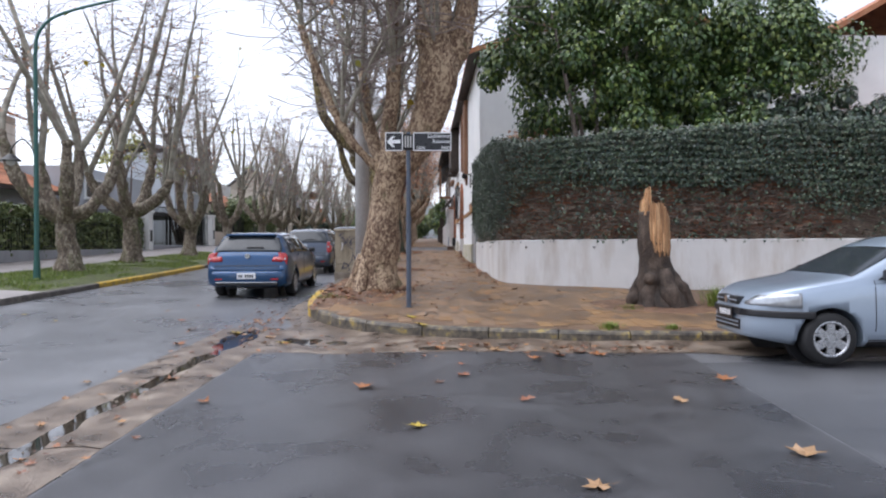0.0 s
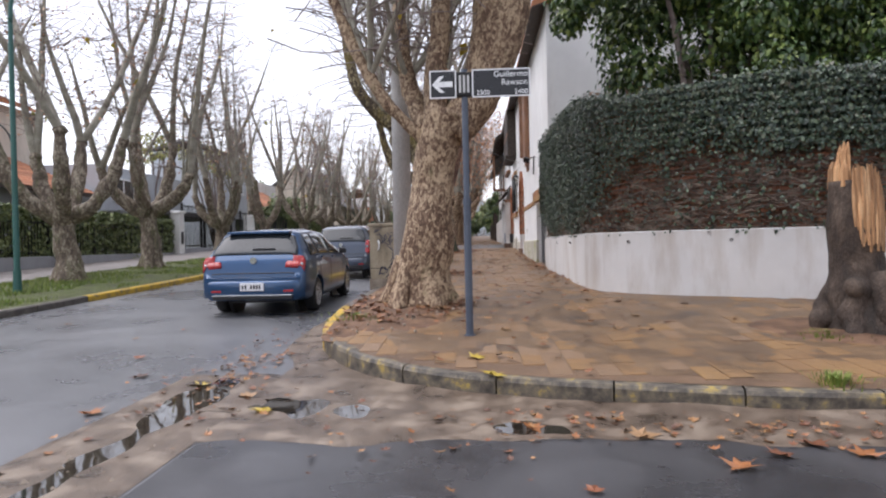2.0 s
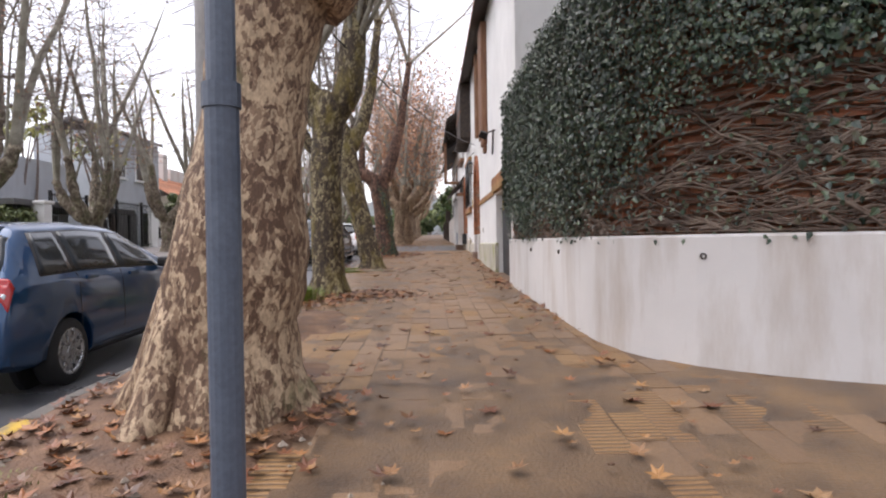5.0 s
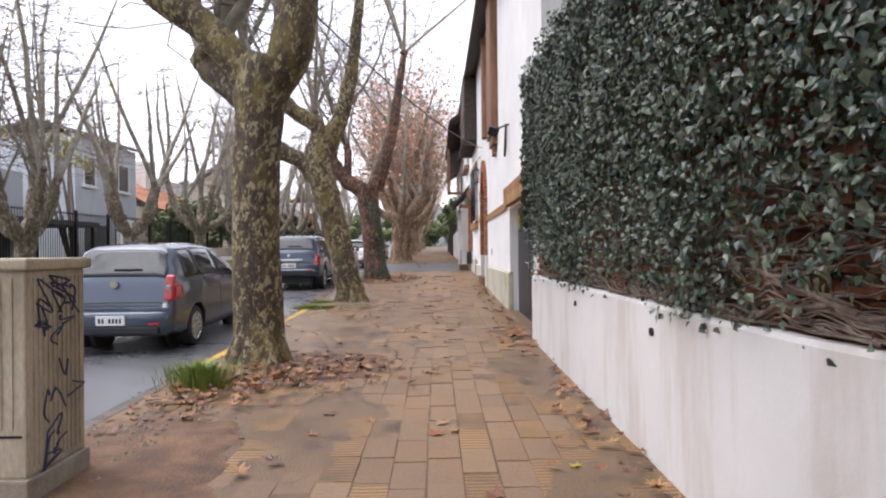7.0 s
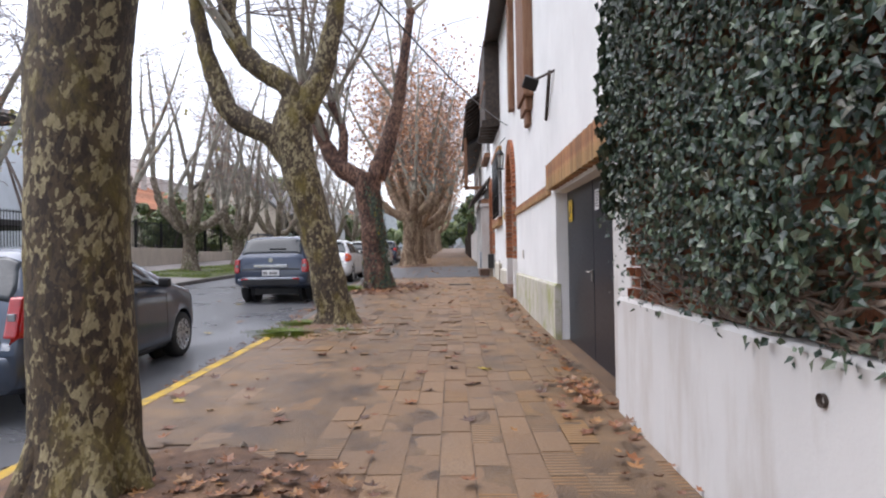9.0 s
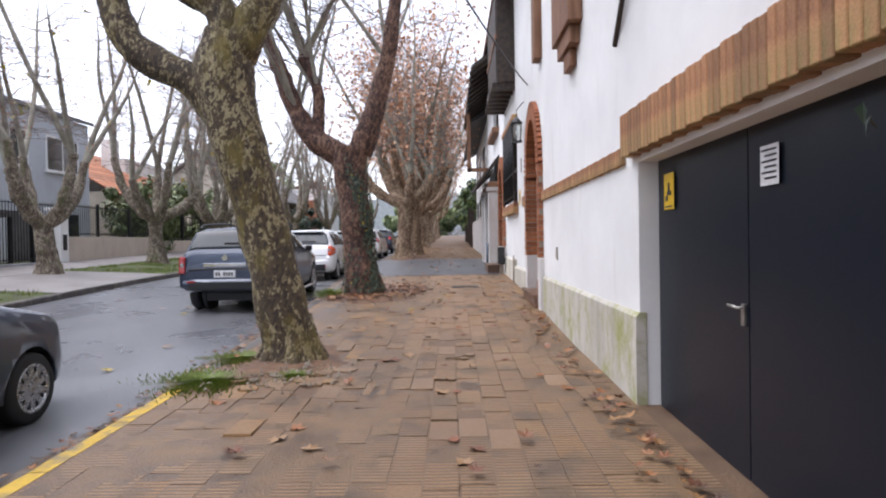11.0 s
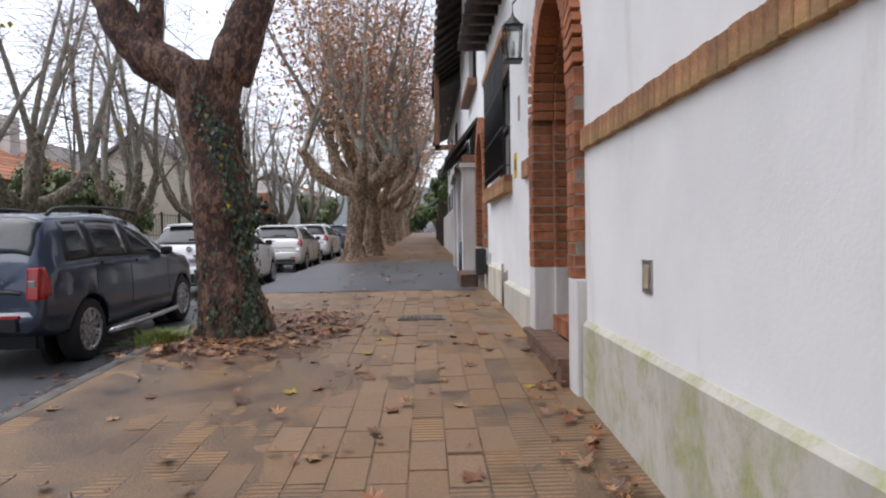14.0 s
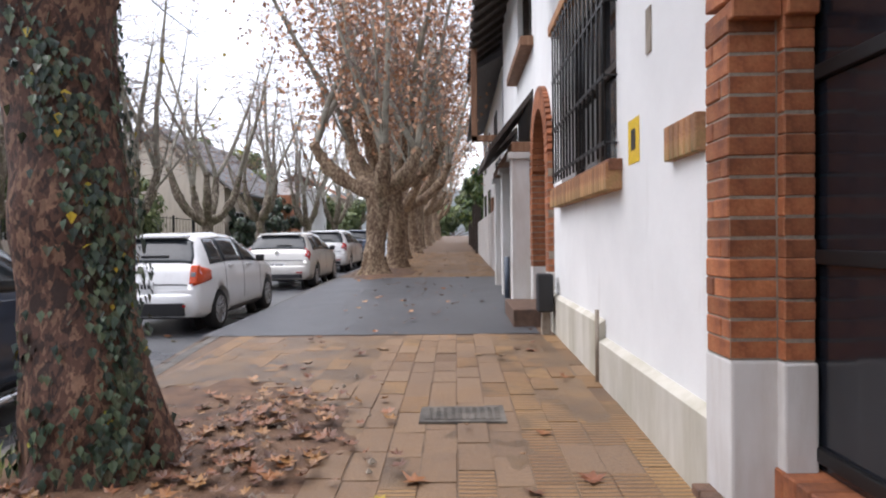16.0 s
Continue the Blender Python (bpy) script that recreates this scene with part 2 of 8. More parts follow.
M["kerb_flake"] = surface("kerb_with_yellow_flakes", [(0.035, 0.03, 0.026), (0.085, 0.073, 0.058), (0.17, 0.142, 0.1), (0.4, 0.29, 0.07)], 9, (0.3, 0.7), 80, 0.6, 0.01)
M["stump_bark"] = surface("dark_stump_bark", [(0.016, 0.012, 0.009), (0.05, 0.034, 0.025), (0.12, 0.088, 0.066)], 5, (0.7, 0.9), 40, 1.0, 0.03, stretch=(1, 1, 0.5))
M["bed"] = surface("pavement_bed", [(0.1, 0.06, 0.036), (0.19, 0.118, 0.068)], 3, (0.4, 0.8), 60, 0.6, 0.012)
M["soil"] = surface("damp_soil", [(0.065, 0.034, 0.019), (0.15, 0.08, 0.044), (0.24, 0.14, 0.078)], 4, (0.5, 0.9), 50, 0.9, 0.02)
M["mud"] = surface("thin_wet_mud", [(0.07, 0.045, 0.028), (0.13, 0.082, 0.047), (0.17, 0.107, 0.058), (0.23, 0.142, 0.072)], 2.2, (0.22, 0.7), 60, 0.9, 0.01)
M["water"], nt_water, b_water = mat_new("rain_water")
b_water.inputs["Base Color"].default_value = (0.028, 0.023, 0.018, 1)
b_water.inputs["Roughness"].default_value = 0.03
bump(nt_water, b_water, noise_tex(nt_water, coords(nt_water), 5.0, 2.0), 0.05, 0.01)
M["tile_tan"] = tile_mat("tan_tile", [(0.2, 0.108, 0.05), (0.28, 0.155, 0.066), (0.34, 0.195, 0.08), (0.39, 0.228, 0.085)], True)
M["tile_grey"] = tile_mat("grey_tile", [(0.165, 0.105, 0.064), (0.22, 0.142, 0.086), (0.28, 0.185, 0.112)], False)
M["tile_rib"] = tile_mat("ribbed_tile", [(0.18, 0.105, 0.056), (0.25, 0.152, 0.08), (0.33, 0.205, 0.1)], True)
M["grass"] = leaf_mat("grass_blades", [(0.07, 0.12, 0.02), (0.15, 0.22, 0.03), (0.24, 0.26, 0.06)], 0.55)
M["turf"] = surface("verge_turf", [(0.05, 0.045, 0.025), (0.08, 0.1, 0.028), (0.12, 0.14, 0.04)], 2.5, (0.7, 0.95), 90, 0.9, 0.03)
M["path"] = surface("far_path", [(0.17, 0.15, 0.14), (0.28, 0.26, 0.25)], 1.0, (0.5, 0.8), 40, 0.3, 0.006)
M["white"] = stucco("white_render", (0.80, 0.80, 0.79), (0.5, 0.47, 0.42), None, 0.7)
M["white_low"] = stucco("low_wall_render", (0.66, 0.645, 0.625), (0.4, 0.33, 0.26), None, 0.56)
M["plinth"] = stucco("mossy_plinth", (0.56, 0.53, 0.47), (0.32, 0.3, 0.23), (0.3, 0.31, 0.09), 0.55)
M["plinth_pale"] = stucco("stained_plinth", (0.6, 0.57, 0.5), (0.33, 0.3, 0.2), None, 0.5)
M["brick"] = surface("orange_brick", [(0.17, 0.06, 0.032), (0.32, 0.112, 0.047), (0.42, 0.17, 0.075)], 7, (0.6, 0.85), 70, 0.5, 0.006, per_object=0.35)
M["brick_old"] = surface("old_wall_brick", [(0.16, 0.07, 0.04), (0.29, 0.12, 0.065), (0.36, 0.2, 0.13)], 6, (0.7, 0.9), 60, 0.7, 0.008, per_object=0.35, island=0.3)
M["band"] = surface("ochre_brick_band", [(0.17, 0.085, 0.045), (0.32, 0.15, 0.07), (0.4, 0.22, 0.1), (0.27, 0.2, 0.075)], 4, (0.6, 0.85), 70, 0.5, 0.006, per_object=0.28)
M["mortar"] = surface("mortar", [(0.2, 0.16, 0.125), (0.36, 0.31, 0.25)], 6, (0.8, 0.95), 80, 0.5, 0.006)
M["wood_brown"] = surface("weathered_brown_timber", [(0.11, 0.05, 0.025), (0.22, 0.105, 0.055), (0.3, 0.17, 0.1)], 3, (0.55, 0.8), 40, 0.5, 0.006, stretch=(6, 6, 0.5))
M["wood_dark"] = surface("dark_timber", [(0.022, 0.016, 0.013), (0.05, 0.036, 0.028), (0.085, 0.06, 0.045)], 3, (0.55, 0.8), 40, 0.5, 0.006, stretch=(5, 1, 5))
M["iron"] = plain("black_iron", (0.012, 0.012, 0.013), 0.45, 0.3)
M["gate_black"] = plain("black_gate_paint", (0.009, 0.012, 0.02), 0.32, 0.0, 0.0, 0.25)
M["door_gloss"] = plain("glossy_black_door_paint", (0.01, 0.012, 0.017), 0.16, 0.0, 0.4, 0.5)
M["steel"] = plain("steel", (0.45, 0.44, 0.42), 0.35, 0.9)
M["chrome"] = plain("chrome", (0.75, 0.76, 0.78), 0.12, 1.0)
M["glass_dark"] = plain("dark_window_glass", (0.02, 0.024, 0.028), 0.08, 0.0, 0.6, 0.8)
M["lampglass"] = plain("frosted_lamp_glass", (0.55, 0.56, 0.55), 0.25)
m_glass, nt_glass, b_glass = mat_new("clear_lamp_glass")
b_glass.inputs["Base Color"].default_value = (0.9, 0.93, 0.92, 1)
b_glass.inputs["Transmission Weight"].default_value = 1.0
b_glass.inputs["Roughness"].default_value = 0.04
M["clear_glass"] = m_glass
M["roof"] = surface("orange_roof_tile", [(0.26, 0.1, 0.05), (0.42, 0.17, 0.085), (0.5, 0.24, 0.13)], 3, (0.7, 0.9), 40, 0.5, 0.01, island=0.25)
M["slate"] = surface("dark_roof", [(0.08, 0.08, 0.085), (0.13, 0.128, 0.13)], 3, (0.6, 0.85), 40, 0.5, 0.01, island=0.2)
M["roof_pale"] = surface("weathered_grey_roof", [(0.16, 0.155, 0.16), (0.25, 0.245, 0.25)], 3, (0.7, 0.9), 40, 0.5, 0.01, island=0.2)
M["step_brick"] = surface("dark_step_brick", [(0.08, 0.045, 0.03), (0.15, 0.085, 0.055), (0.2, 0.13, 0.09)], 6, (0.6, 0.9), 60, 0.6, 0.007, per_object=0.3)
M["grey_render"] = stucco("blue_grey_render", (0.5, 0.53, 0.57), (0.4, 0.42, 0.45), None, 0.6)
M["dark_render"] = stucco("dark_grey_render", (0.33, 0.34, 0.36), (0.25, 0.25, 0.26), None, 0.6)
M["beige"] = stucco("beige_render", (0.55, 0.48, 0.4), (0.35, 0.3, 0.24), None, 0.6)
M["bark_big"] = bark_mat("plane_bark_pale", (0.42, 0.31, 0.2), (0.24, 0.155, 0.095), (0.11, 0.06, 0.034), (0.1, 0.1, 0.035), 0.02, 26.0, 0.745)
M["bark_moss"] = bark_mat("plane_bark_mossy", (0.3, 0.25, 0.14), (0.085, 0.058, 0.032), (0.042, 0.028, 0.017), (0.19, 0.145, 0.028), 0.12, 24.0, 0.795)
M["bark_grey"] = bark_mat("plane_bark_grey", (0.33, 0.285, 0.215), (0.185, 0.145, 0.105), (0.1, 0.073, 0.052), (0.12, 0.125, 0.05), 0.1, 14.0, 0.8)
M["bark_red"] = bark_mat("plane_bark_reddish", (0.22, 0.125, 0.08), (0.11, 0.052, 0.036), (0.04, 0.021, 0.016), (0.09, 0.08, 0.03), -0.05, 22.0, 0.78)
M["shoot"] = surface("shoot_bark", [(0.17, 0.15, 0.115), (0.29, 0.27, 0.215), (0.4, 0.375, 0.31)], 3, (0.7, 0.9), 30, 0.4, 0.01)
M["twig"] = surface("twig_bark", [(0.16, 0.122, 0.108), (0.3, 0.245, 0.22)], 3, (0.7, 0.9), 30, 0.3, 0.005)
M["leaf_rust"] = leaf_mat("russet_leaves", [(0.28, 0.13, 0.07), (0.44, 0.21, 0.1), (0.54, 0.3, 0.17), (0.48, 0.3, 0.2)])
M["leaf_yellow"] = leaf_mat("yellow_leaves", [(0.35, 0.26, 0.02), (0.5, 0.36, 0.02), (0.3, 0.3, 0.05)])
M["leaf_green"] = leaf_mat("bush_leaves", [(0.018, 0.045, 0.016), (0.045, 0.09, 0.022), (0.09, 0.15, 0.035), (0.22, 0.27, 0.06)], 0.35)
M["ivy"] = leaf_mat("ivy_leaves", [(0.012, 0.025, 0.017), (0.024, 0.044, 0.029), (0.042, 0.072, 0.044), (0.11, 0.15, 0.085), (0.07, 0.06, 0.036)], 0.28)
M["hedge"] = leaf_mat("hedge_leaves", [(0.06, 0.09, 0.03), (0.12, 0.155, 0.055), (0.2, 0.23, 0.085)], 0.5)
M["leaf_olive"] = leaf_mat("olive_leaves", [(0.2, 0.21, 0.07), (0.32, 0.32, 0.1), (0.42, 0.39, 0.14)], 0.5)
M["leaf_ground"] = leaf_mat("fallen_leaves", [(0.07, 0.035, 0.022), (0.16, 0.06, 0.028), (0.3, 0.12, 0.045), (0.36, 0.19, 0.07), (0.13, 0.065, 0.04)], 0.4)
# pale grey-green: haze of the distance put into the base colour
M["painted_haze"] = surface("painted_haze_distance", [(0.34, 0.37, 0.36), (0.43, 0.45, 0.45)], 0.15, (0.9, 1.0), 2.0, 0.2, 0.2)
M["vine"] = surface("ivy_stems", [(0.05, 0.033, 0.024), (0.13, 0.092, 0.07), (0.28, 0.22, 0.17)], 5, (0.7, 0.9), 40, 0.5, 0.005)
M["fresh_wood"] = surface("torn_wood", [(0.25, 0.12, 0.05), (0.45, 0.25, 0.12), (0.55, 0.36, 0.2)], 3, (0.6, 0.8), 30, 0.6, 0.01, stretch=(6, 6, 0.6), island=0.45)
M["concrete_pole"] = surface("pale_concrete_pole", [(0.46, 0.45, 0.44), (0.6, 0.59, 0.58)], 2, (0.7, 0.9), 60, 0.3, 0.004, stretch=(1, 1, 0.3))
M["post_paint"] = surface("blue_grey_post_paint", [(0.055, 0.07, 0.1), (0.085, 0.105, 0.14)], 5, (0.35, 0.6), 60, 0.2, 0.003)
M["green_paint"] = plain("green_lamp_paint", (0.03, 0.11, 0.095), 0.45)
M["sign_black"] = plain("black_sign", (0.012, 0.013, 0.016), 0.3)
M["sign_white"] = plain("white_sign_paint", (0.78, 0.79, 0.8), 0.4)
M["cabinet"] = surface("grimy_beige_metal", [(0.16, 0.13, 0.09), (0.39, 0.33, 0.235), (0.5, 0.43, 0.33)], 2.5, (0.45, 0.75), 60, 0.2, 0.004, stretch=(1, 1, 0.35))
M["graffiti"] = plain("blue_black_spray", (0.025, 0.03, 0.08), 0.5)
M["yellow_paper"] = plain("yellow_notice", (0.75, 0.5, 0.02), 0.5)
M["white_paper"] = plain("white_notice", (0.75, 0.75, 0.76), 0.5)
M["tyre"] = plain("tyre_rubber", (0.014, 0.014, 0.015), 0.75)
M["rim"] = plain("alloy_rim", (0.5, 0.51, 0.53), 0.28, 0.85)
M["plastic"] = plain("black_plastic", (0.016, 0.016, 0.018), 0.5)
M["car_glass"] = plain("tinted_car_glass", (0.03, 0.036, 0.042), 0.05, 0.0, 0.0, 0.4)
M["red_light"] = plain("red_lens", (0.36, 0.008, 0.008), 0.15, 0.0, 0.5)
M["orange_light"] = plain("orange_lens", (0.6, 0.07, 0.015), 0.25, 0.0, 0.2)
M["clear_light"] = plain("clear_lens", (0.36, 0.38, 0.4), 0.14, 0.5, 0.8)
M["paint_blue"] = car_paint("blue_car_paint", (0.002, 0.045, 0.13), 0.28, 0.5)
M["paint_grey"] = car_paint("slate_grey_car_paint", (0.045, 0.06, 0.09), 0.3, 0.5)
M["paint_navy"] = car_paint("dark_blue_grey_car_paint", (0.022, 0.036, 0.07))
M["paint_white"] = car_paint("white_car_paint", (0.84, 0.85, 0.86), 0.3, 0.0)
M["paint_silver"] = car_paint("pale_silver_blue_car_paint", (0.36, 0.43, 0.52), 0.28, 0.5)
M["paint_champagne"] = car_paint("champagne_car_paint", (0.66, 0.64, 0.6), 0.3, 0.2)


# ---- building tools ----
PAVE = ((-60, -0.3), (8, 0.15), (11, 0.29), (13, 0.45), (22, 0.60), (27, 0.70), (33, 0.97), (130, 2.7), (400, 6.0))
ROAD = ((-60, 0.0), (9, 0.0), (14, 0.15), (22, 0.36), (30, 0.61), (37, 0.84), (130, 2.5), (400, 5.8))
KERB_X, FAR_X = -2.15, -8.6


def pave_z(y):
    return float(np.interp(y, [a for a, b in PAVE], [b for a, b in PAVE]))


def road_z(y):
    return float(np.interp(y, [a for a, b in ROAD], [b for a, b in ROAD]))


def far_z(x, y):
    return road_z(y) + 0.13 + 0.045 * max(0.0, FAR_X - x)


def thing(name, label="", category="", group="", kind="", at=(0, 0, 0)):
    ob = new(name)
    ob.location = at
    return tagged(ob, label, category, group, kind)


def link_mesh(name, me, material, parent=None, label="", smooth=False):
    if material is not None:
        for m in (material if isinstance(material, (list, tuple)) else [material]):
            me.materials.append(m)
    if smooth:
        me.polygons.foreach_set("use_smooth", [True] * len(me.polygons))
    ob = new(name, me)
    ob.parent = parent
    if label:
        ob["label"] = label
    return ob


def part(name, bm, material, parent=None, label="", smooth=False):
    me = bpy.data.meshes.new(name)
    bm.to_mesh(me)
    bm.free()
    return link_mesh(name, me, material, parent, label, smooth)


def raw(name, verts, faces, material, parent=None, label="", smooth=False):
    me = bpy.data.meshes.new(name)
    me.from_pydata([tuple(v) for v in verts], [], [tuple(f) for f in faces])
    me.update()
    return link_mesh(name, me, material, parent, label, smooth)


def add_box(bm, x0, x1, y0, y1, z0, z1, bevel=0.0, turn=None):
    """A box, its edges bevelled, added to bm."""
    made = bmesh.ops.create_cube(bm, size=1.0)["verts"]
    m = Matrix.Translation(((x0 + x1) / 2, (y0 + y1) / 2, (z0 + z1) / 2)) @ Matrix.Diagonal((abs(x1 - x0), abs(y1 - y0), abs(z1 - z0), 1))
    bmesh.ops.transform(bm, matrix=m, verts=made)
    if bevel:
        edges = list({e for v in made for e in v.link_edges})
        got = bmesh.ops.bevel(bm, geom=edges, offset=bevel, segments=2, affect="EDGES", profile=0.6)
        made = list({v for f in got["faces"] for v in f.verts} | {v for v in made if v.is_valid})
    if turn is not None:
        bmesh.ops.transform(bm, matrix=turn, verts=made)
    return made


def box(name, x0, x1, y0, y1, z0, z1, material, parent=None, bevel=0.0, label="", turn=None):
    bm = bmesh.new()
    add_box(bm, x0, x1, y0, y1, z0, z1, bevel, turn)
    return part(name, bm, material, parent, label)


def add_cyl(bm, p, q, r0, r1=None, sides=12):
    p, q = Vector(p), Vector(q)
    r1 = r0 if r1 is None else r1
    made = bmesh.ops.create_cone(bm, cap_ends=True, segments=sides, radius1=r0, radius2=r1, depth=(q - p).length)["verts"]
    m = Matrix.Translation((p + q) / 2) @ (q - p).to_track_quat("Z", "Y").to_matrix().to_4x4()
    bmesh.ops.transform(bm, matrix=m, verts=made)
    return made


def cyl(name, p, q, r0, material, parent=None, r1=None, sides=12, label=""):
    bm = bmesh.new()
    add_cyl(bm, p, q, r0, r1, sides)
    return part(name, bm, material, parent, label, True)


class Soup:
    """Vertices and faces gathered for one mesh."""

    def __init__(self):
        self.v, self.f = [], []

    def tube(self, pts, radii, sides=8, knob=0.0, seed=0.0, cap=True):
        base, ring = len(self.v), []
        n = len(pts)
        pts = [Vector(p) for p in pts]
        u = Vector((1, 0.13, 0.05))
        for i, p in enumerate(pts):
            d = (pts[min(i + 1, n - 1)] - pts[max(i - 1, 0)]).normalized()
            a = (u - d * u.dot(d))
            a = a.normalized() if a.length > 1e-4 else Vector((0, 1, 0))
            b = d.cross(a)
            u = a
            for k in range(sides):
                t = 2 * math.pi * k / sides
                w = a * math.cos(t) + b * math.sin(t)
                r = radii[i]
                if knob:
                    r *= 1 + knob * noise.noise((p + w * radii[i]) * (0.5 / max(0.12, radii[i])) + Vector((seed, seed, 0))) + 0.4 * knob * noise.noise((p + w * r) * 6.0)
                self.v.append(p + w * r)
        for i in range(n - 1):
            for k in range(sides):
                k2 = (k + 1) % sides
                self.f.append((base + i * sides + k, base + i * sides + k2, base + (i + 1) * sides + k2, base + (i + 1) * sides + k))
        if cap:
            self.f.append(tuple(base + (n - 1) * sides + k for k in range(sides)))
            self.f.append(tuple(base + k for k in reversed(range(sides))))

    def leaf(self, c, normal, up, size, shape):
        """A leaf of several points, folded a little along its middle."""
        n = Vector(normal).normalized()
        a = Vector(up) - n * Vector(up).dot(n)
        a = a.normalized() if a.length > 1e-3 else n.orthogonal().normalized()
        b = n.cross(a)
        base = len(self.v)
        for x, y, z in shape:
            self.v.append(c + b * (x * size) + a * (y * size) + n * (z * size))
        return base

    def obj(self, name, material, parent=None, label="", smooth=True):
        return raw(name, self.v, self.f, material, parent, label, smooth)


# leaf outlines: half-folded four-point leaf, five-lobed plane leaf
IVY_SHAPE = ((0, -0.5, 0), (0.42, -0.15, 0.12), (0, 0.62, -0.1), (-0.42, -0.15, 0.12), (0, -0.1, 0.0))
IVY_FACES = ((0, 1, 4), (1, 2, 4), (2, 3, 4), (3, 0, 4))
PLANE_SHAPE = ((0, -0.55, 0.06), (0.12, -0.25, 0), (0.48, -0.3, 0.14), (0.3, -0.02, 0.02), (0.5, 0.2, 0.2), (0.2, 0.2, 0.02), (0, 0.62, 0.12),
               (-0.2, 0.2, 0.03), (-0.5, 0.2, 0.18), (-0.3, -0.02, 0.02), (-0.48, -0.3, 0.1), (-0.12, -0.25, 0), (0, 0.0, -0.03))


def smooth_path(pts, per=5):
    """A smooth line through points, by Catmull-Rom; points carry radius as their fourth number."""
    p = [np.array(q, float) for q in pts]
    p = [2 * p[0] - p[1]] + p + [2 * p[-1] - p[-2]]
    res = []
    for i in range(1, len(p) - 2):
        for k in range(per):
            t = k / per
            res.append(0.5 * (2 * p[i] + (p[i + 1] - p[i - 1]) * t + (2 * p[i - 1] - 5 * p[i] + 4 * p[i + 1] - p[i + 2]) * t * t + (3 * p[i] - p[i - 1] - 3 * p[i + 1] + p[i + 2]) * t ** 3))
    res.append(p[-2])
    return [tuple(r[:3]) for r in res], [max(0.004, r[3]) for r in res]


# ---- ground, roads, kerbs ----
def strip_mesh(name, left, right, ys, zf, material, parent=None, label="", subdiv=1, thick=0.0):
    """A strip along y between the lines left(y) and right(y)."""
    v, f = [], []
    n = subdiv + 1
    for y in ys:
        for k in range(n):
            x = left(y) + (right(y) - left(y)) * k / subdiv
            v.append((x, y, zf(x, y)))
    for i in range(len(ys) - 1):
        for k in range(subdiv):
            a = i * n + k
            f.append((a, a + 1, a + n + 1, a + n))
    return raw(name, v, f, material, parent, label, True)


ys_long = [-60, -20, 0, 4, 7, 9, 11, 14, 18, 22, 26, 30, 33.5, 37, 45, 60, 80, 105, 130, 180, 260, 400]
xs_long = [-400, -120, -60, -30, FAR_X, -5.5, KERB_X, 0, 4, 12, 30, 60, 120, 400]
gv = [(x, y, road_z(y)) for y in ys_long for x in xs_long]
nx = len(xs_long)
gf = [(i * nx + k, i * nx + k + 1, (i + 1) * nx + k + 1, (i + 1) * nx + k) for i in range(len(ys_long) - 1) for k in range(nx - 1)]
ground = raw("ground", gv, gf, M["asphalt"], smooth=True)
tagged(ground, "wet grey asphalt street with scattered leaves", "road", kind="structure")


def kerb_line():
    """The kerb's outer edge: the cross street, the rounded corner, then straight up the street."""
    pts = [(40, 5.6), (14, 7.35), (7, 8.0), (3.7, 8.28), (2.15, 8.42), (0.72, 8.72), (-0.4, 9.08), (-1.27, 9.75), (-1.85, 10.65), (-2.12, 11.6), (-2.15, 13)]
    res, _ = smooth_path([(x, y, 0, 1) for x, y in pts], 6)
    return [(x, y) for x, y, z in res] + [(KERB_X, y) for y in np.arange(13.5, 34.5, 0.75)] + [(-2.3, 35.2), (-2.45, 37), (-2.55, 40), (-2.6, 45), (-2.6, 60), (-2.6, 90), (-2.6, 130)]


KERB = kerb_line()


def edge_normal(line, i):
    a, b = Vector(line[max(0, i - 1)]), Vector(line[min(len(line) - 1, i + 1)])
    d = (b - a).normalized()
    return Vector((d.y, -d.x))


# the pavement's bed: the corner in columns, then the straight run in rows
def kerb_y(x):
    pts = sorted((q for q in KERB if q[1] < 13.2), key=lambda q: q[0])
    return float(np.interp(x, [q[0] for q in pts], [q[1] for q in pts]))


v, f = [], []
cols = [-2.03, -1.98, -1.9, -1.8, -1.65, -1.45, -1.2, -0.9, -0.6, -0.2, 0.3, 1, 2, 3, 4, 6, 9, 13, 18, 30]
for x in cols:
    y0 = kerb_y(x) + 0.1
    for k in range(9):
        y = y0 + (15.0 - y0) * k / 8
        v.append((x, y, pave_z(max(y, 8.2)) + 0.003))
for i in range(len(cols) - 1):
    for k in range(8):
        a = i * 9 + k
        f.append((a, a + 9, a + 10, a + 1))
base = len(v)
rows = [15.0, 18, 22, 25, 27, 30, 33, 36, 45, 60, 80, 105, 130]
for y in rows:
    x0 = float(np.interp(y, [q[1] for q in KERB if q[1] >= 13], [q[0] for q in KERB if q[1] >= 13])) + 0.1
    v += [(x0, y, pave_z(y) + 0.003), (3.0, y, pave_z(y) + 0.003)]
f += [(base + 2 * i, base + 2 * i + 1, base + 2 * i + 3, base + 2 * i + 2) for i in range(len(rows) - 1)]
pavement = raw("pavement", v, f, M["bed"])
tagged(pavement, "worn wet pavement of narrow cement tiles with leaves", "pavement", kind="structure")

# kerb stones, each about 0.9 m long
dist, acc = [0.0], 0.0
for a, b in zip(KERB, KERB[1:]):
    acc += (Vector(b) - Vector(a)).length
    dist.append(acc)


def kerb_at(s):
    x = float(np.interp(s, dist, [p[0] for p in KERB]))
    y = float(np.interp(s, dist, [p[1] for p in KERB]))
    return x, y


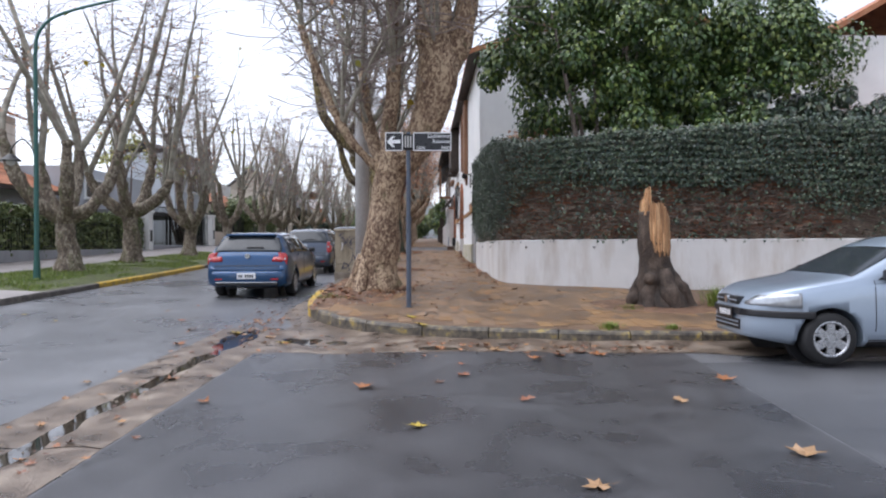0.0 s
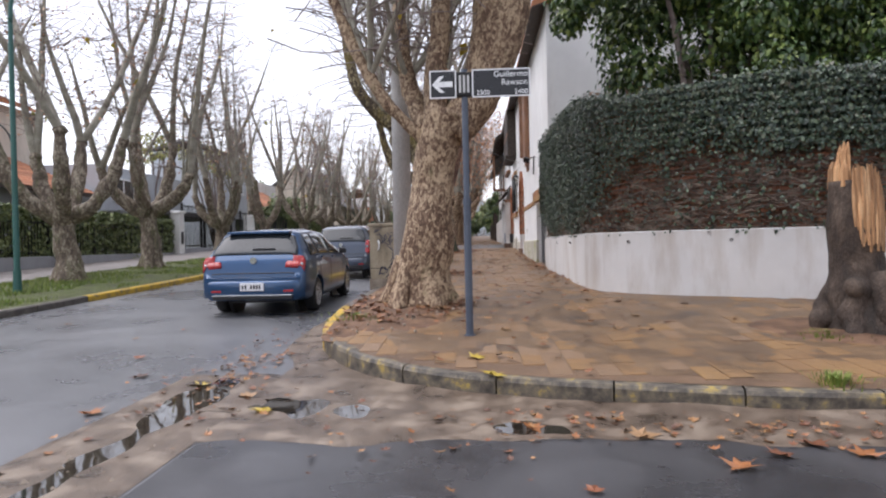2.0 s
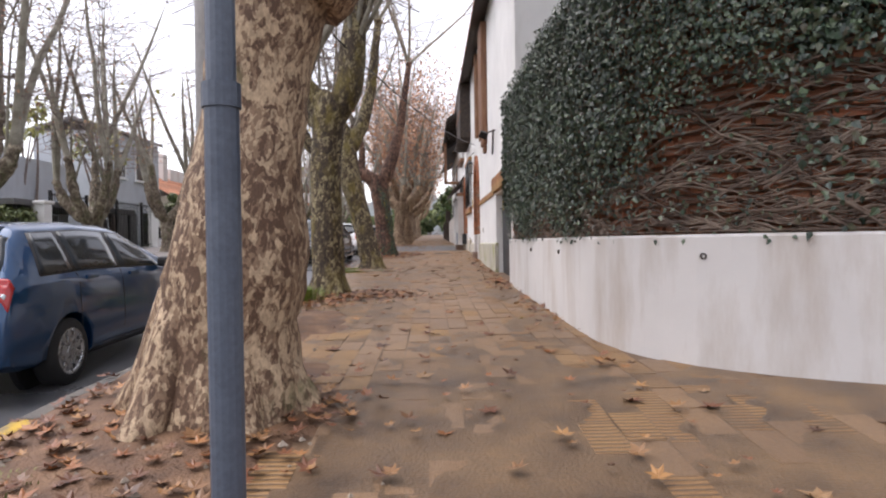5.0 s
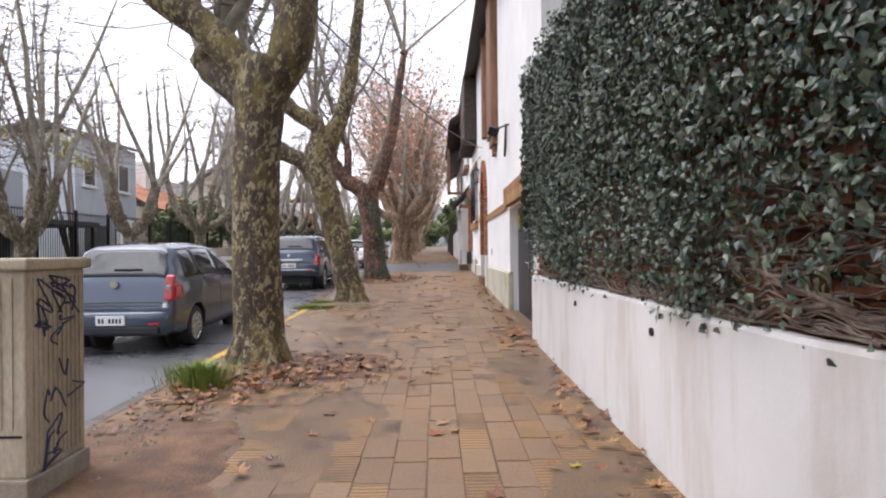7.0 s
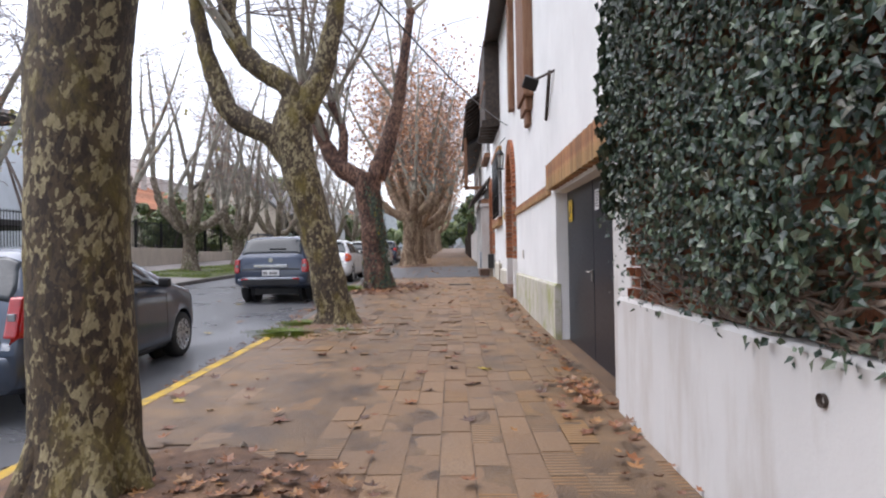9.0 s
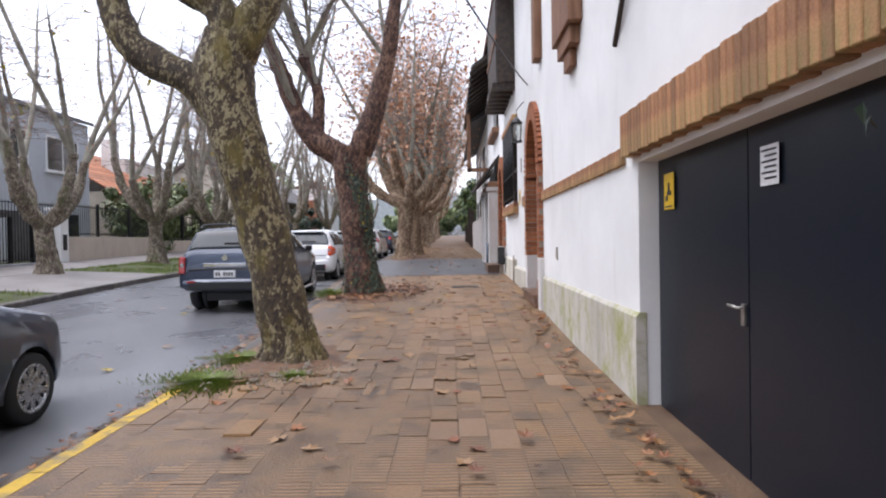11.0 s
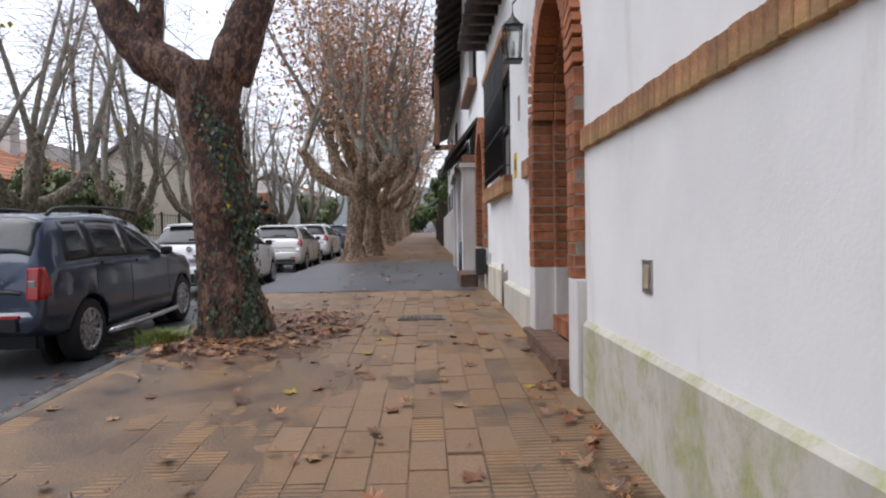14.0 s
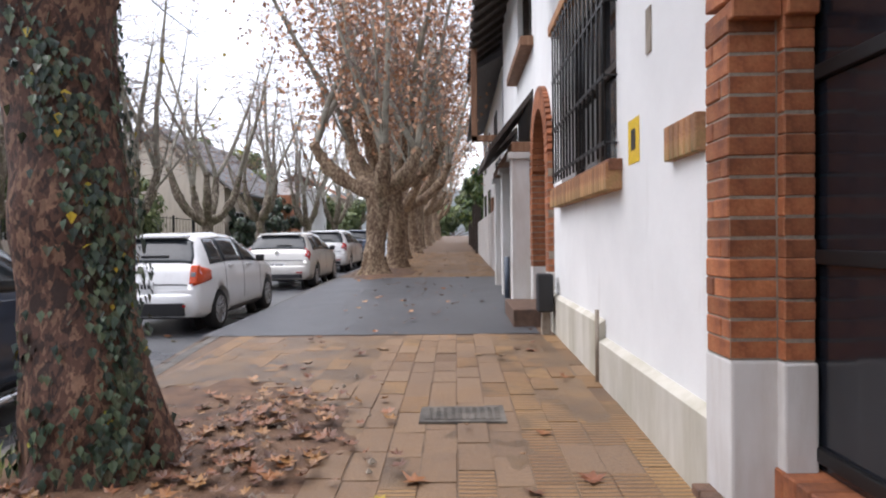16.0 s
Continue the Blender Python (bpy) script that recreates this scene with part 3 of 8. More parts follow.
kerb = thing("kerb", "dark worn kerb stones with flaking yellow paint", "kerb", kind="structure")
s = 25.0
rk = random.Random(4)
while s < dist[-1] - 2:
    x0, y0 = kerb_at(s)
    ln = 0.95 if y0 < 45 else 4.0
    if y0 > 125:
        break
    sv, sf = [], []
    steps = 4
    for k in range(steps + 1):
        e = s + 0.008 + (ln - 0.016) * k / steps
        (x, y), (x2, y2) = kerb_at(e), kerb_at(e + 0.05)
        d = (Vector((x2, y2)) - Vector((x, y))).normalized()
        n = Vector((d.y, -d.x))
        top = pave_z(max(y, 8.2)) + 0.006
        low = road_z(y) - 0.05
        wob = 0.008 * noise.noise(Vector((x * 3, y * 3, 0)))
        for off, z in ((0.005 + wob, low), (0.0 + wob, top - 0.045), (0.014, top - 0.012 + wob), (0.045, top + wob), (0.15, top), (0.15, low)):
            sv.append((x + n.x * off, y + n.y * off, z))
    for k in range(steps):
        for j in range(5):
            a = k * 6 + j
            sf.append((a, a + 1, a + 7, a + 6))
    sf += [tuple(range(6)), tuple(steps * 6 + j for j in reversed(range(6)))]
    xm, ym = kerb_at(s + 0.5)
    yellow = (19 < ym < 25.5) or (10.6 < ym < 12.8 and rk.random() < 0.8)
    flaky = ym < 10.7
    raw("kerb_stone", sv, sf, M["kerb_yellow" if yellow else ("kerb_flake" if flaky else "kerb")], kerb)
    s += ln

# gutter concrete along the kerb and across the mouth of the side street
v, f = [], []
for i, (x, y) in enumerate(KERB):
    if y > 60:
        break
    n = edge_normal(KERB, i)
    w = (0.8 if y < 10 else 0.42) + (0.3 if y < 10 else 0.08) * noise.noise(Vector((x * 1.9, y * 1.9, 2)))
    for t in (-0.05, w):
        px, py = x - n.x * t, y - n.y * t
        v.append((px, py, road_z(py) + (0.006 if t > 0 else 0.05 if y < 10 else 0.02)))
f = [(2 * i, 2 * i + 1, 2 * i + 3, 2 * i + 2) for i in range(len(v) // 2 - 1) if not (KERB[i][0] < 4.2 and KERB[i + 1][1] < 10.4)]
tagged(raw("gutter", v, f, M["gutter"], smooth=True), "wet stained concrete gutter along the kerb", "gutter", kind="structure")
valley = thing("drain_channel", "pale worn concrete drainage channel across the street mouth", "drain channel", kind="structure")
for k in range(9):
    y0, y1 = -9.0 + k * 2.2, -9.0 + (k + 1) * 2.2 - 0.02
    y1 = min(y1, 9.9)
    for x0, x1, dz in ((-3.14, -2.62, 0.012), (-2.62, -2.1, 0.011)):
        strip_mesh("concrete_slab", lambda y: x0 + 0.006, lambda y: x1 - 0.006, list(np.linspace(y0, y1, 16)), lambda x, y: road_z(y) + dz - 0.007 + 0.02 * min(1, abs(x + 2.62) / 0.32) - 0.019 * max(0, abs(x + 2.62) - 0.36) / 0.15 + 0.007 * noise.noise(Vector((x * 3, y * 2.2, 4))), M["gutter"], valley, subdiv=8)
tagged(strip_mesh("asphalt_patch", lambda y: -2.08, lambda y: 3.1 - 0.11 * (7 - y), list(np.linspace(-12, 7.95, 12)), lambda x, y: road_z(y) + 0.0045, M["asphalt_new"], subdiv=4),
       "smooth dark wet patch of newer asphalt", "road", kind="structure")
tagged(strip_mesh("asphalt_patch", lambda y: 3.12 - 0.11 * (7 - y), lambda y: 40, list(np.linspace(-12, 7.0, 8)), lambda x, y: road_z(y) + 0.002, M["asphalt_pale"], subdiv=3),
       "older paler asphalt beyond a cracked seam", "road", kind="structure")



# broken concrete apron between the channel, the asphalt and the rounded kerb
def apron_z(x, y):
    n = noise.noise(Vector((x * 1.1, y * 1.3, 7))) + 0.45 * noise.noise(Vector((x * 4, y * 4, 1)))
    edge = min(1.0, max(0.0, y - apron_rows(x, 0.0)[0]) / 0.25)
    return road_z(y) + 0.0055 + (0.0065 + 0.019 * n) * edge + 0.035 * math.exp(-max(0.0, kerb_y(max(-2.02, x)) - y) / 0.22)


def apron_rows(x, trim):
    y0 = 7.82 + 0.16 * noise.noise(Vector((x * 1.4, 0, 5))) + 0.05 * noise.noise(Vector((x * 6, 0, 2))) - 0.12 * max(0.0, x - 1.0) + trim
    return np.linspace(y0, kerb_y(max(-2.02, x)) + 0.06 - trim * 1.5, 26)


xs_apron = np.arange(-2.12, 4.25, 0.07).tolist()
for name, label, trim, zf, mt in (("apron", "broken stained concrete in front of the kerb", 0.0, apron_z, "gutter"), ("puddle", "shallow rain puddles on broken concrete", 0.12, lambda x, y: road_z(y) + 0.0055, "water")):
    v = [(x, y, zf(x, y)) for x in xs_apron for y in apron_rows(x, trim)]
    f = [(i * 26 + k, (i + 1) * 26 + k, (i + 1) * 26 + k + 1, i * 26 + k + 1) for i in range(len(xs_apron) - 1) for k in range(25)]
    tagged(raw(name, v, f, M[mt], smooth=True), label, name, kind="structure")
tagged(strip_mesh("puddle", lambda y: -2.86, lambda y: -2.38, list(np.linspace(-8, 9.8, 12)), lambda x, y: road_z(y) + 0.0095, M["water"]), "rainwater lying in the drainage channel", "puddle", kind="structure")

# far side: kerb, grass verge, path
ys_far = [-40, 2, 8, 12, 16, 20, 25, 30, 37, 45, 60, 90, 130]
far_kerb = thing("kerb", "low far kerb with a stretch of yellow paint", "kerb", kind="structure")
for y0 in np.arange(9.0, 120, 1.6):
    y1 = y0 + 1.58
    vv = []
    for y in (y0, y1):
        for off, dz in ((0, -0.16), (0, -0.02), (-0.03, 0.006), (-0.16, 0.006), (-0.16, -0.16)):
            vv.append((FAR_X + off, y, far_z(FAR_X, y) + dz))
    ff = [(j, j + 1, j + 6, j + 5) for j in range(4)] + [(0, 5, 9, 4), tuple(reversed(range(5))), tuple(range(5, 10))]
    raw("kerb_stone", vv, ff, M["kerb_yellow" if 16 < y0 < 24 else "kerb"], far_kerb)
tagged(strip_mesh("verge", lambda y: -12.2, lambda y: FAR_X - 0.15, ys_far, lambda x, y: far_z(x, y), M["turf"], subdiv=6), "patchy grass verge under the street trees", "verge", kind="structure")
tagged(strip_mesh("far_path", lambda y: -14.6, lambda y: -12.2, ys_far, lambda x, y: far_z(x, y) + 0.01, M["path"], subdiv=2), "pale concrete path beside garden fences", "pavement", kind="structure")
tagged(strip_mesh("garden_ground", lambda y: -60, lambda y: -14.6, ys_far, lambda x, y: far_z(-14.6, y), M["turf"], subdiv=2), "green front gardens behind the fences", "ground", kind="structure")
tagged(strip_mesh("driveway", lambda y: -12.2, lambda y: FAR_X - 0.01, [12.4, 13.4, 14.6], lambda x, y: far_z(x, y) + 0.012, M["path"], subdiv=2), "pale concrete strip crossing the verge", "pavement", kind="structure")
tagged(strip_mesh("driveway", lambda y: -12.2, lambda y: FAR_X - 0.01, [34, 36, 39.5], lambda x, y: far_z(x, y) + 0.012, M["path"], subdiv=2), "pale concrete driveway crossing the verge", "pavement", kind="structure")
# bare soil round the trunks, driveway asphalt across the pavement
SOIL = ((-1.35, 12.75, 0.95, 1.75), (-1.2, 19.4, 1.25, 0.82), (-1.5, 16.2, 0.75, 1.3), (-1.5, 26.3, 0.72, 0.95), (-1.2, 32.2, 1.05, 1.55), (-1.6, 46.8, 1.0, 2.2), (4.1, 10.7, 1.1, 0.8))


def in_soil(x, y, grow=0.0):
    for cx, cy, rx, ry in SOIL:
        w = 0.18 * noise.noise(Vector((x * 1.5, y * 1.5, 3)))
        if ((x - cx) / (rx + grow)) ** 2 + ((y - cy) / (ry + grow)) ** 2 < 1 + w:
            return True
    return False


for cx, cy, rx, ry in SOIL:
    vv = [(cx, cy, pave_z(cy) + 0.045)]
    for ring, hz in ((0.5, 0.035), (1.0, 0.012), (1.35, -0.008)):
        for k in range(28):
            t = 2 * math.pi * k / 28
            x, y = cx + rx * ring * math.cos(t), cy + ry * ring * math.sin(t)
            x = max(x, KERB_X + 0.16)
            vv.append((x, y, pave_z(max(y, 8.2)) + hz + 0.03 * (noise.noise(Vector((x * 3, y * 3, 1))) if ring < 1.2 else 0)))
    ff = [(0, 1 + k, 1 + (k + 1) % 28) for k in range(28)]
    for r in range(2):
        ff += [(1 + r * 28 + k, 29 + r * 28 + k, 29 + r * 28 + (k + 1) % 28, 1 + r * 28 + (k + 1) % 28) for k in range(28)]
    tagged(raw("soil", vv, ff, M["soil"], smooth=True), "bare damp earth round the foot of a tree", "soil", kind="structure")
tagged(strip_mesh("driveway", lambda y: KERB_X - 0.3, lambda y: 1.62, list(np.linspace(36.1, 45.0, 6)), lambda x, y: pave_z(y) + 0.012, M["asphalt_pale"], subdiv=3), "smooth grey asphalt driveway across the pavement", "pavement", kind="structure")


# ---- the white house and garden walls ----
WX = 1.84


def bricks_row(parent, pts, size, material, name="brick"):
    """Bricks sharing one bevelled mesh, each placed by a pose."""
    bm = bmesh.new()
    add_box(bm, -size[0] / 2, size[0] / 2, -size[1] / 2, size[1] / 2, -size[2] / 2, size[2] / 2)
    bmesh.ops.bevel(bm, geom=list(bm.edges), offset=0.006, segments=1, affect="EDGES")
    me = bpy.data.meshes.new(name)
    bm.to_mesh(me)
    bm.free()
    me.materials.append(material)
    for m in pts:
        ob = new(name, me)
        ob.parent = parent
        ob.matrix_basis = m
    return me


def wall_with_holes(name, x0, x1, ya, yb, zf, ztop, holes, material, label):
    """A wall along y, x0 to x1 thick, pierced by rectangular holes (ya, yb, za, zb)."""
    bm = bmesh.new()
    ys = sorted({ya, yb, *[h[0] for h in holes], *[h[1] for h in holes]})
    for a, b in zip(ys, ys[1:]):
        mid = (a + b) / 2
        cuts = sorted([(h[2], h[3]) for h in holes if h[0] < mid < h[1]])
        z = zf
        for c0, c1 in cuts:
            if c0 > z:
                add_box(bm, x0, x1, a, b, z, c0)
            z = c1
        add_box(bm, x0, x1, a, b, z, ztop)
    bmesh.ops.remove_doubles(bm, verts=bm.verts, dist=0.0005)
    return tagged(part(name, bm, material), label, "wall", kind="structure")


# street front, pierced by garage, arched doors and windows
wall_with_holes("wall_front", WX, WX + 0.4, 20.75, 44.2, 0.3, 7.7,
                [(21.5, 24.46, 0.3, 2.53), (29.52, 31.42, 0.3, 3.1), (29.74, 31.2, 3.1, 4.05), (33.3, 35.75, 2.75, 4.45), (36.38, 38.22, 0.3, 3.2), (36.6, 38.0, 3.2, 4.0), (39.2, 42.2, 1.0, 3.4), (34.2, 35.6, 5.4, 7.0), (38.4, 40.6, 5.25, 6.8)],
                M["white"], "white rendered street front of a tudor-style house")
# arch spandrels fill the square heads of the two doorways
def arch_fill(name, ya, yb, zs, zt, x0, x1, material, parent=None):
    n = 18
    cy, r = (ya + yb) / 2, (yb - ya) / 2
    v, f = [], []
    for k in range(n + 1):
        t = math.pi * k / n
        y, z = cy - r * math.cos(t), zs + (zt - zs - 0.02) * math.sin(t)
        for x in (x0, x1):
            v += [(x, y, z), (x, y, zt + 0.001)]
    for k in range(n):
        a = k * 4
        f += [(a, a + 1, a + 5, a + 4), (a + 2, a + 6, a + 7, a + 3), (a, a + 4, a + 6, a + 2)]
    return raw(name, v, f, material, parent)


tagged(arch_fill("wall_spandrel", 29.74, 31.2, 3.1, 4.05, WX + 0.002, WX + 0.398, M["white"]), "white render round the arched doorway", "wall", kind="structure")
tagged(arch_fill("wall_spandrel", 36.6, 38.0, 3.2, 4.0, WX + 0.002, WX + 0.398, M["white"]), "white render round the second arch", "wall", kind="structure")
# side wall that faces the corner, back walls and dark backing of the openings
bm = bmesh.new()
add_box(bm, WX + 0.4, 12.0, 20.75, 21.1, 0.3, 7.7)
for k in range(10):
    x0, x1 = WX + 1.016 * k, WX + 1.016 * (k + 1)
    h = 7.6 + 1.5 * (1 - abs((k + 0.5) / 5 - 1))
    add_box(bm, x0, x1, 20.752, 21.098, 7.7, h)
tagged(part("wall_side", bm, M["white"]), "white rendered gable wall facing the corner garden", "wall", kind="structure")
tagged(box("wall_back", 11.7, 12.0, 21.1, 60, 0.3, 7.7, M["white"]), "plain rear wall of the white house", "wall", kind="structure")
# added sheet: its dark colour stands in for the shade of rooms inside
tagged(box("wall_inner", WX + 1.3, WX + 1.4, 21.1, 44, 0.3, 7.7, M["wood_dark"]), "dark sheet added behind the front openings for unlit rooms", "wall", kind="structure")
# roof
bm = bmesh.new()
def roof_slab(bm, ya, yb, xa, za, xb, zb, t=0.16):
    vs = [bm.verts.new(c) for c in ((xa, ya, za), (xb, ya, zb), (xb, yb, zb), (xa, yb, za), (xa, ya, za + t), (xb, ya, zb + t), (xb, yb, zb + t), (xa, yb, za + t))]
    for q in ((3, 2, 1, 0), (4, 5, 6, 7), (0, 1, 5, 4), (1, 2, 6, 5), (2, 3, 7, 6), (3, 0, 4, 7)):
        bm.faces.new([vs[i] for i in q])
roof_slab(bm, 20.4, 44.4, 1.45, 7.5, 6.9, 9.4)
roof_slab(bm, 20.4, 44.4, 12.4, 7.5, 6.9, 9.4)
tagged(part("roof", bm, M["roof"]), "orange clay roof of the white house", "roof", kind="structure")

bm = bmesh.new()
roof_slab(bm, 20.38, 44.38, 1.43, 7.445, 1.835, 7.588, 0.03)
tagged(part("roof_soffit", bm, M["wood_dark"]), "dark boarded soffit under the roof edge", "soffit", kind="structure")


# mossy plinth with a sloped top
def plinth(name, ya, yb, z1, proud, label, mat="plinth"):
    v = []
    for y in (ya, yb):
        z0 = pave_z(y) - 0.1
        v += [(WX + 0.05, y, z0), (WX - proud, y, z0), (WX - proud, y, z1 - 0.035), (WX - 0.003, y, z1), (WX + 0.05, y, z1)]
    f = [(j, j + 5, j + 6, j + 1) for j in range(4)] + [(0, 1, 2, 3, 4), (9, 8, 7, 6, 5)]
    return tagged(raw(name, v, f, M[mat]), label, "plinth", kind="structure")


plinth("plinth", 24.452, 29.46, 1.37, 0.034, "rendered plinth stained with green moss")
plinth("plinth", 31.48, 33.7, 1.36, 0.06, "pale rendered plinth with brown stains", "plinth_pale")
plinth("plinth", 33.72, 36.3, 1.5, 0.05, "pale rendered plinth with a conduit at its step", "plinth_pale")
# garage doorway: white jambs, lintel of soldier bricks, two-leaf black door
jamb = thing("garage_jamb", "white plastered jambs of the garage doorway", "jamb", kind="structure")
box("jamb", WX - 0.02, WX + 0.3, 21.0, 21.5, 0.45, 2.55, M["white_low"], jamb, 0.012)
box("threshold", WX - 0.03, WX + 0.3, 21.5, 24.46, 0.48, 0.585, M["mortar"], jamb, 0.01)
garage = thing("garage_door", "black painted steel double garage door, shut", "garage door", at=(WX + 0.15, 22.98, 0.59))
for k, (a, b) in enumerate(((-1.47, -0.005), (0.005, 1.47))):
    leafp = box("door_leaf", 0, 0.045, a, b, 0.01, 1.95, M["gate_black"], garage, 0.006)
lockset = box("lock_plate", -0.02, -0.002, 0.02, 0.06, 0.87, 0.99, M["steel"], garage, 0.003, "worn steel lock plate")
cyl("handle", (-0.05, 0.04, 0.97), (-0.05, 0.15, 0.975), 0.008, M["steel"], lockset, label="steel lever handle")
cyl("handle_neck", (-0.02, 0.04, 0.97), (-0.05, 0.04, 0.97), 0.008, M["steel"], lockset)
notice = thing("notice", "yellow adhesive notice with a black pictogram on the garage door", "notice", at=(WX + 0.133, 24.17, 2.28))
box("sheet", 0, 0.003, -0.1, 0.1, -0.13, 0.13, M["yellow_paper"], notice)
bm = bmesh.new()
add_box(bm, -0.004, 0, -0.05, 0.03, -0.03, 0.0)
add_box(bm, -0.004, 0, -0.02, 0.01, 0.0, 0.06)
add_box(bm, -0.004, 0, 0.02, 0.06, -0.07, -0.03)
add_box(bm, -0.004, 0, -0.07, 0.07, -0.115, -0.105)
part("pictogram", bm, M["sign_black"], notice)
notice = thing("notice", "white paper notice with printed lines on the garage door", "notice", at=(WX + 0.133, 22.72, 2.3))
box("sheet", 0, 0.003, -0.09, 0.09, -0.1, 0.1, M["white_paper"], notice)
bm = bmesh.new()
for k in range(6):
    add_box(bm, -0.004, 0, -0.07, 0.07 - 0.03 * (k % 2), 0.07 - 0.028 * k, 0.08 - 0.028 * k)
part("text_lines", bm, M["sign_black"], notice)
lintel = thing("brick_lintel", "ochre soldier bricks over the garage doorway", "lintel", kind="structure")
box("mortar_core", WX + 0.03, WX + 0.3, 20.9, 24.72, 2.56, 2.93, M["mortar"], lintel)
bricks_row(lintel, [pose(WX - 0.03, 20.98 + 0.078 * k, 2.74 + 0.006 * math.sin(k * 2.1), 0, 0, 0) for k in range(47)], (0.14, 0.07, 0.33), M["band"])
band = thing("brick_band", "projecting band of ochre soldier bricks on white render", "trim", kind="structure")
box("mortar_core", WX - 0.01, WX + 0.02, 24.79, 29.5, 2.555, 2.68, M["mortar"], band)
bricks_row(band, [pose(WX - 0.005, 24.83 + 0.0795 * k, 2.618 + 0.004 * math.sin(k * 1.7)) for k in range(59)], (0.065, 0.071, 0.145), M["band"])
bricks_row(band, [pose(WX - 0.005, 31.66 + 0.0795 * k, 2.68) for k in range(6)], (0.09, 0.071, 0.19), M["band"])


def arch_soffit(ya, yb, zs, zt, parent):
    """Brick lining under an arch."""
    n = 18
    cy, r = (ya + yb) / 2, (yb - ya) / 2
    v, f = [], []
    for k in range(n + 1):
        t = math.pi * k / n
        c, q = math.cos(t), math.sin(t)
        for rr, h in ((r + 0.012, 0.012), (r + 0.027, 0.027)):
            for x in (WX - 0.05, WX + 0.36):
                v.append((x, cy - rr * c, zs + (zt - zs - 0.02 + h) * q))
    for k in range(n):
        a = k * 4
        f += [(a, a + 4, a + 5, a + 1), (a, a + 2, a + 6, a + 4), (a + 1, a + 5, a + 7, a + 3)]
    return raw("soffit", v, f, M["mortar"], parent)


def arch_door(ya, yb, zs, rise, base_z, plinth_z, detail, label, mat_b):
    """Brick arch: jamb courses, ring of radial bricks, white jamb plinths."""
    a = thing("brick_arch", label, "arch", kind="structure")
    pier, cy = 0.24, (ya + yb) / 2
    for y0, y1 in ((ya - pier, ya), (yb, yb + pier)):
        box("jamb_plinth", WX - 0.07, WX + 0.262, y0 - 0.03 * (y0 < ya), y1 + 0.03 * (y1 > yb), pave_z(y0) - 0.05, plinth_z, M["white_low"], a, 0.015)
    for y0, y1 in ((ya - pier, ya), (yb, yb + pier)):
        box('mortar_core', WX - 0.069, WX + 0.256, y0 + 0.004, y1 - 0.004, plinth_z, zs, M['mortar'], a)
    courses = int((zs - plinth_z) / 0.085)
    spots, inner, short, longer = [], [], [], []
    for side, yc in ((0, ya - pier / 2), (1, yb + pier / 2)):
        for k in range(courses):
            z = plinth_z + 0.043 + 0.085 * k
            w = 0.006 * math.sin(k * 7.3 + side)
            if k % 2:
                flip = 1 if (k // 2) % 2 else -1
                short.append(pose(WX + 0.025 + w * 0.5, yc + flip * 0.079, z))
                longer.append(pose(WX + 0.025 - w * 0.4, yc - flip * 0.041, z, 0, 0, 0.6 * math.sin(k * 2.3)))
            else:
                spots.append(pose(WX + 0.025 + w * 0.5, yc + w * 0.4, z, 0.6 * math.sin(k * 3.1), 0, 0.8 * math.sin(k * 5.3)))
            inner.append(pose(WX + 0.194, yc + (0.05 if side == 0 else -0.05) + w * 0.5, z + 0.003 * math.sin(k * 2.2), 0, 0, 0.8 * math.sin(k * 4.1)))
    bricks_row(a, spots, (0.2, 0.237, 0.08), mat_b)
    bricks_row(a, short, (0.2, 0.077, 0.08), mat_b)
    bricks_row(a, longer, (0.2, 0.153, 0.08), mat_b)
    bricks_row(a, inner, (0.13, 0.237, 0.08), mat_b)
    for s2, (y0, y1) in ((1, (ya - pier, ya)), (-1, (yb, yb + pier))):
        box("inner_core", WX + 0.136, WX + 0.253, y0 + 0.005 + 0.05 * s2, y1 - 0.005 + 0.05 * s2, plinth_z, zs, M["mortar"], a)
        box("inner_plinth", WX + 0.125, WX + 0.266, y0 + 0.055 * s2, y1 + 0.055 * s2, pave_z(y0) - 0.05, plinth_z - 0.004, M["white_low"], a, 0.012)
    r = (yb - ya) / 2 + pier / 2
    ring = []
    n = max(16, int(math.pi * (r + rise) / 2 / 0.078))
    for k in range(n + 1):
        t = math.pi * k / n
        y, z = cy - r * math.cos(t), zs + (rise + pier / 2) * math.sin(t)
        ring.append(Matrix.Translation((WX + 0.09, y, z)) @ Matrix.Rotation(math.pi / 2 - t, 4, "X"))
    bricks_row(a, ring, (0.33, 0.07, pier), mat_b)
    # lining courses under the arch, in two steps like the jambs
    half = (yb - ya) / 2
    n = int(math.pi * (half + rise) / 2 / 0.085)
    for depth, xc, inset in ((0.2, 0.025, 0.012), (0.13, 0.194, 0.05)):
        lining = []
        for k in range(n + 1):
            t = math.pi * k / n
            lining.append(Matrix.Translation((WX + xc, cy - (half - inset) * math.cos(t), zs + (rise - 0.015 - inset) * math.sin(t))) @ Matrix.Rotation(math.pi / 2 - t, 4, "X"))
        bricks_row(a, lining, (depth, 0.08, 0.07), mat_b)
    return a


arch_soffit(29.74, 31.2, 3.1, 4.05, arch_door(29.74, 31.2, 3.1, 0.95, 0.9, 1.65, True, "orange brick arch round the front door", M["brick"]))
arch_soffit(36.6, 38.0, 3.2, 4.0, arch_door(36.6, 38.0, 3.2, 0.8, 1.0, 1.75, False, "orange brick arch round a second doorway", M["brick"]))
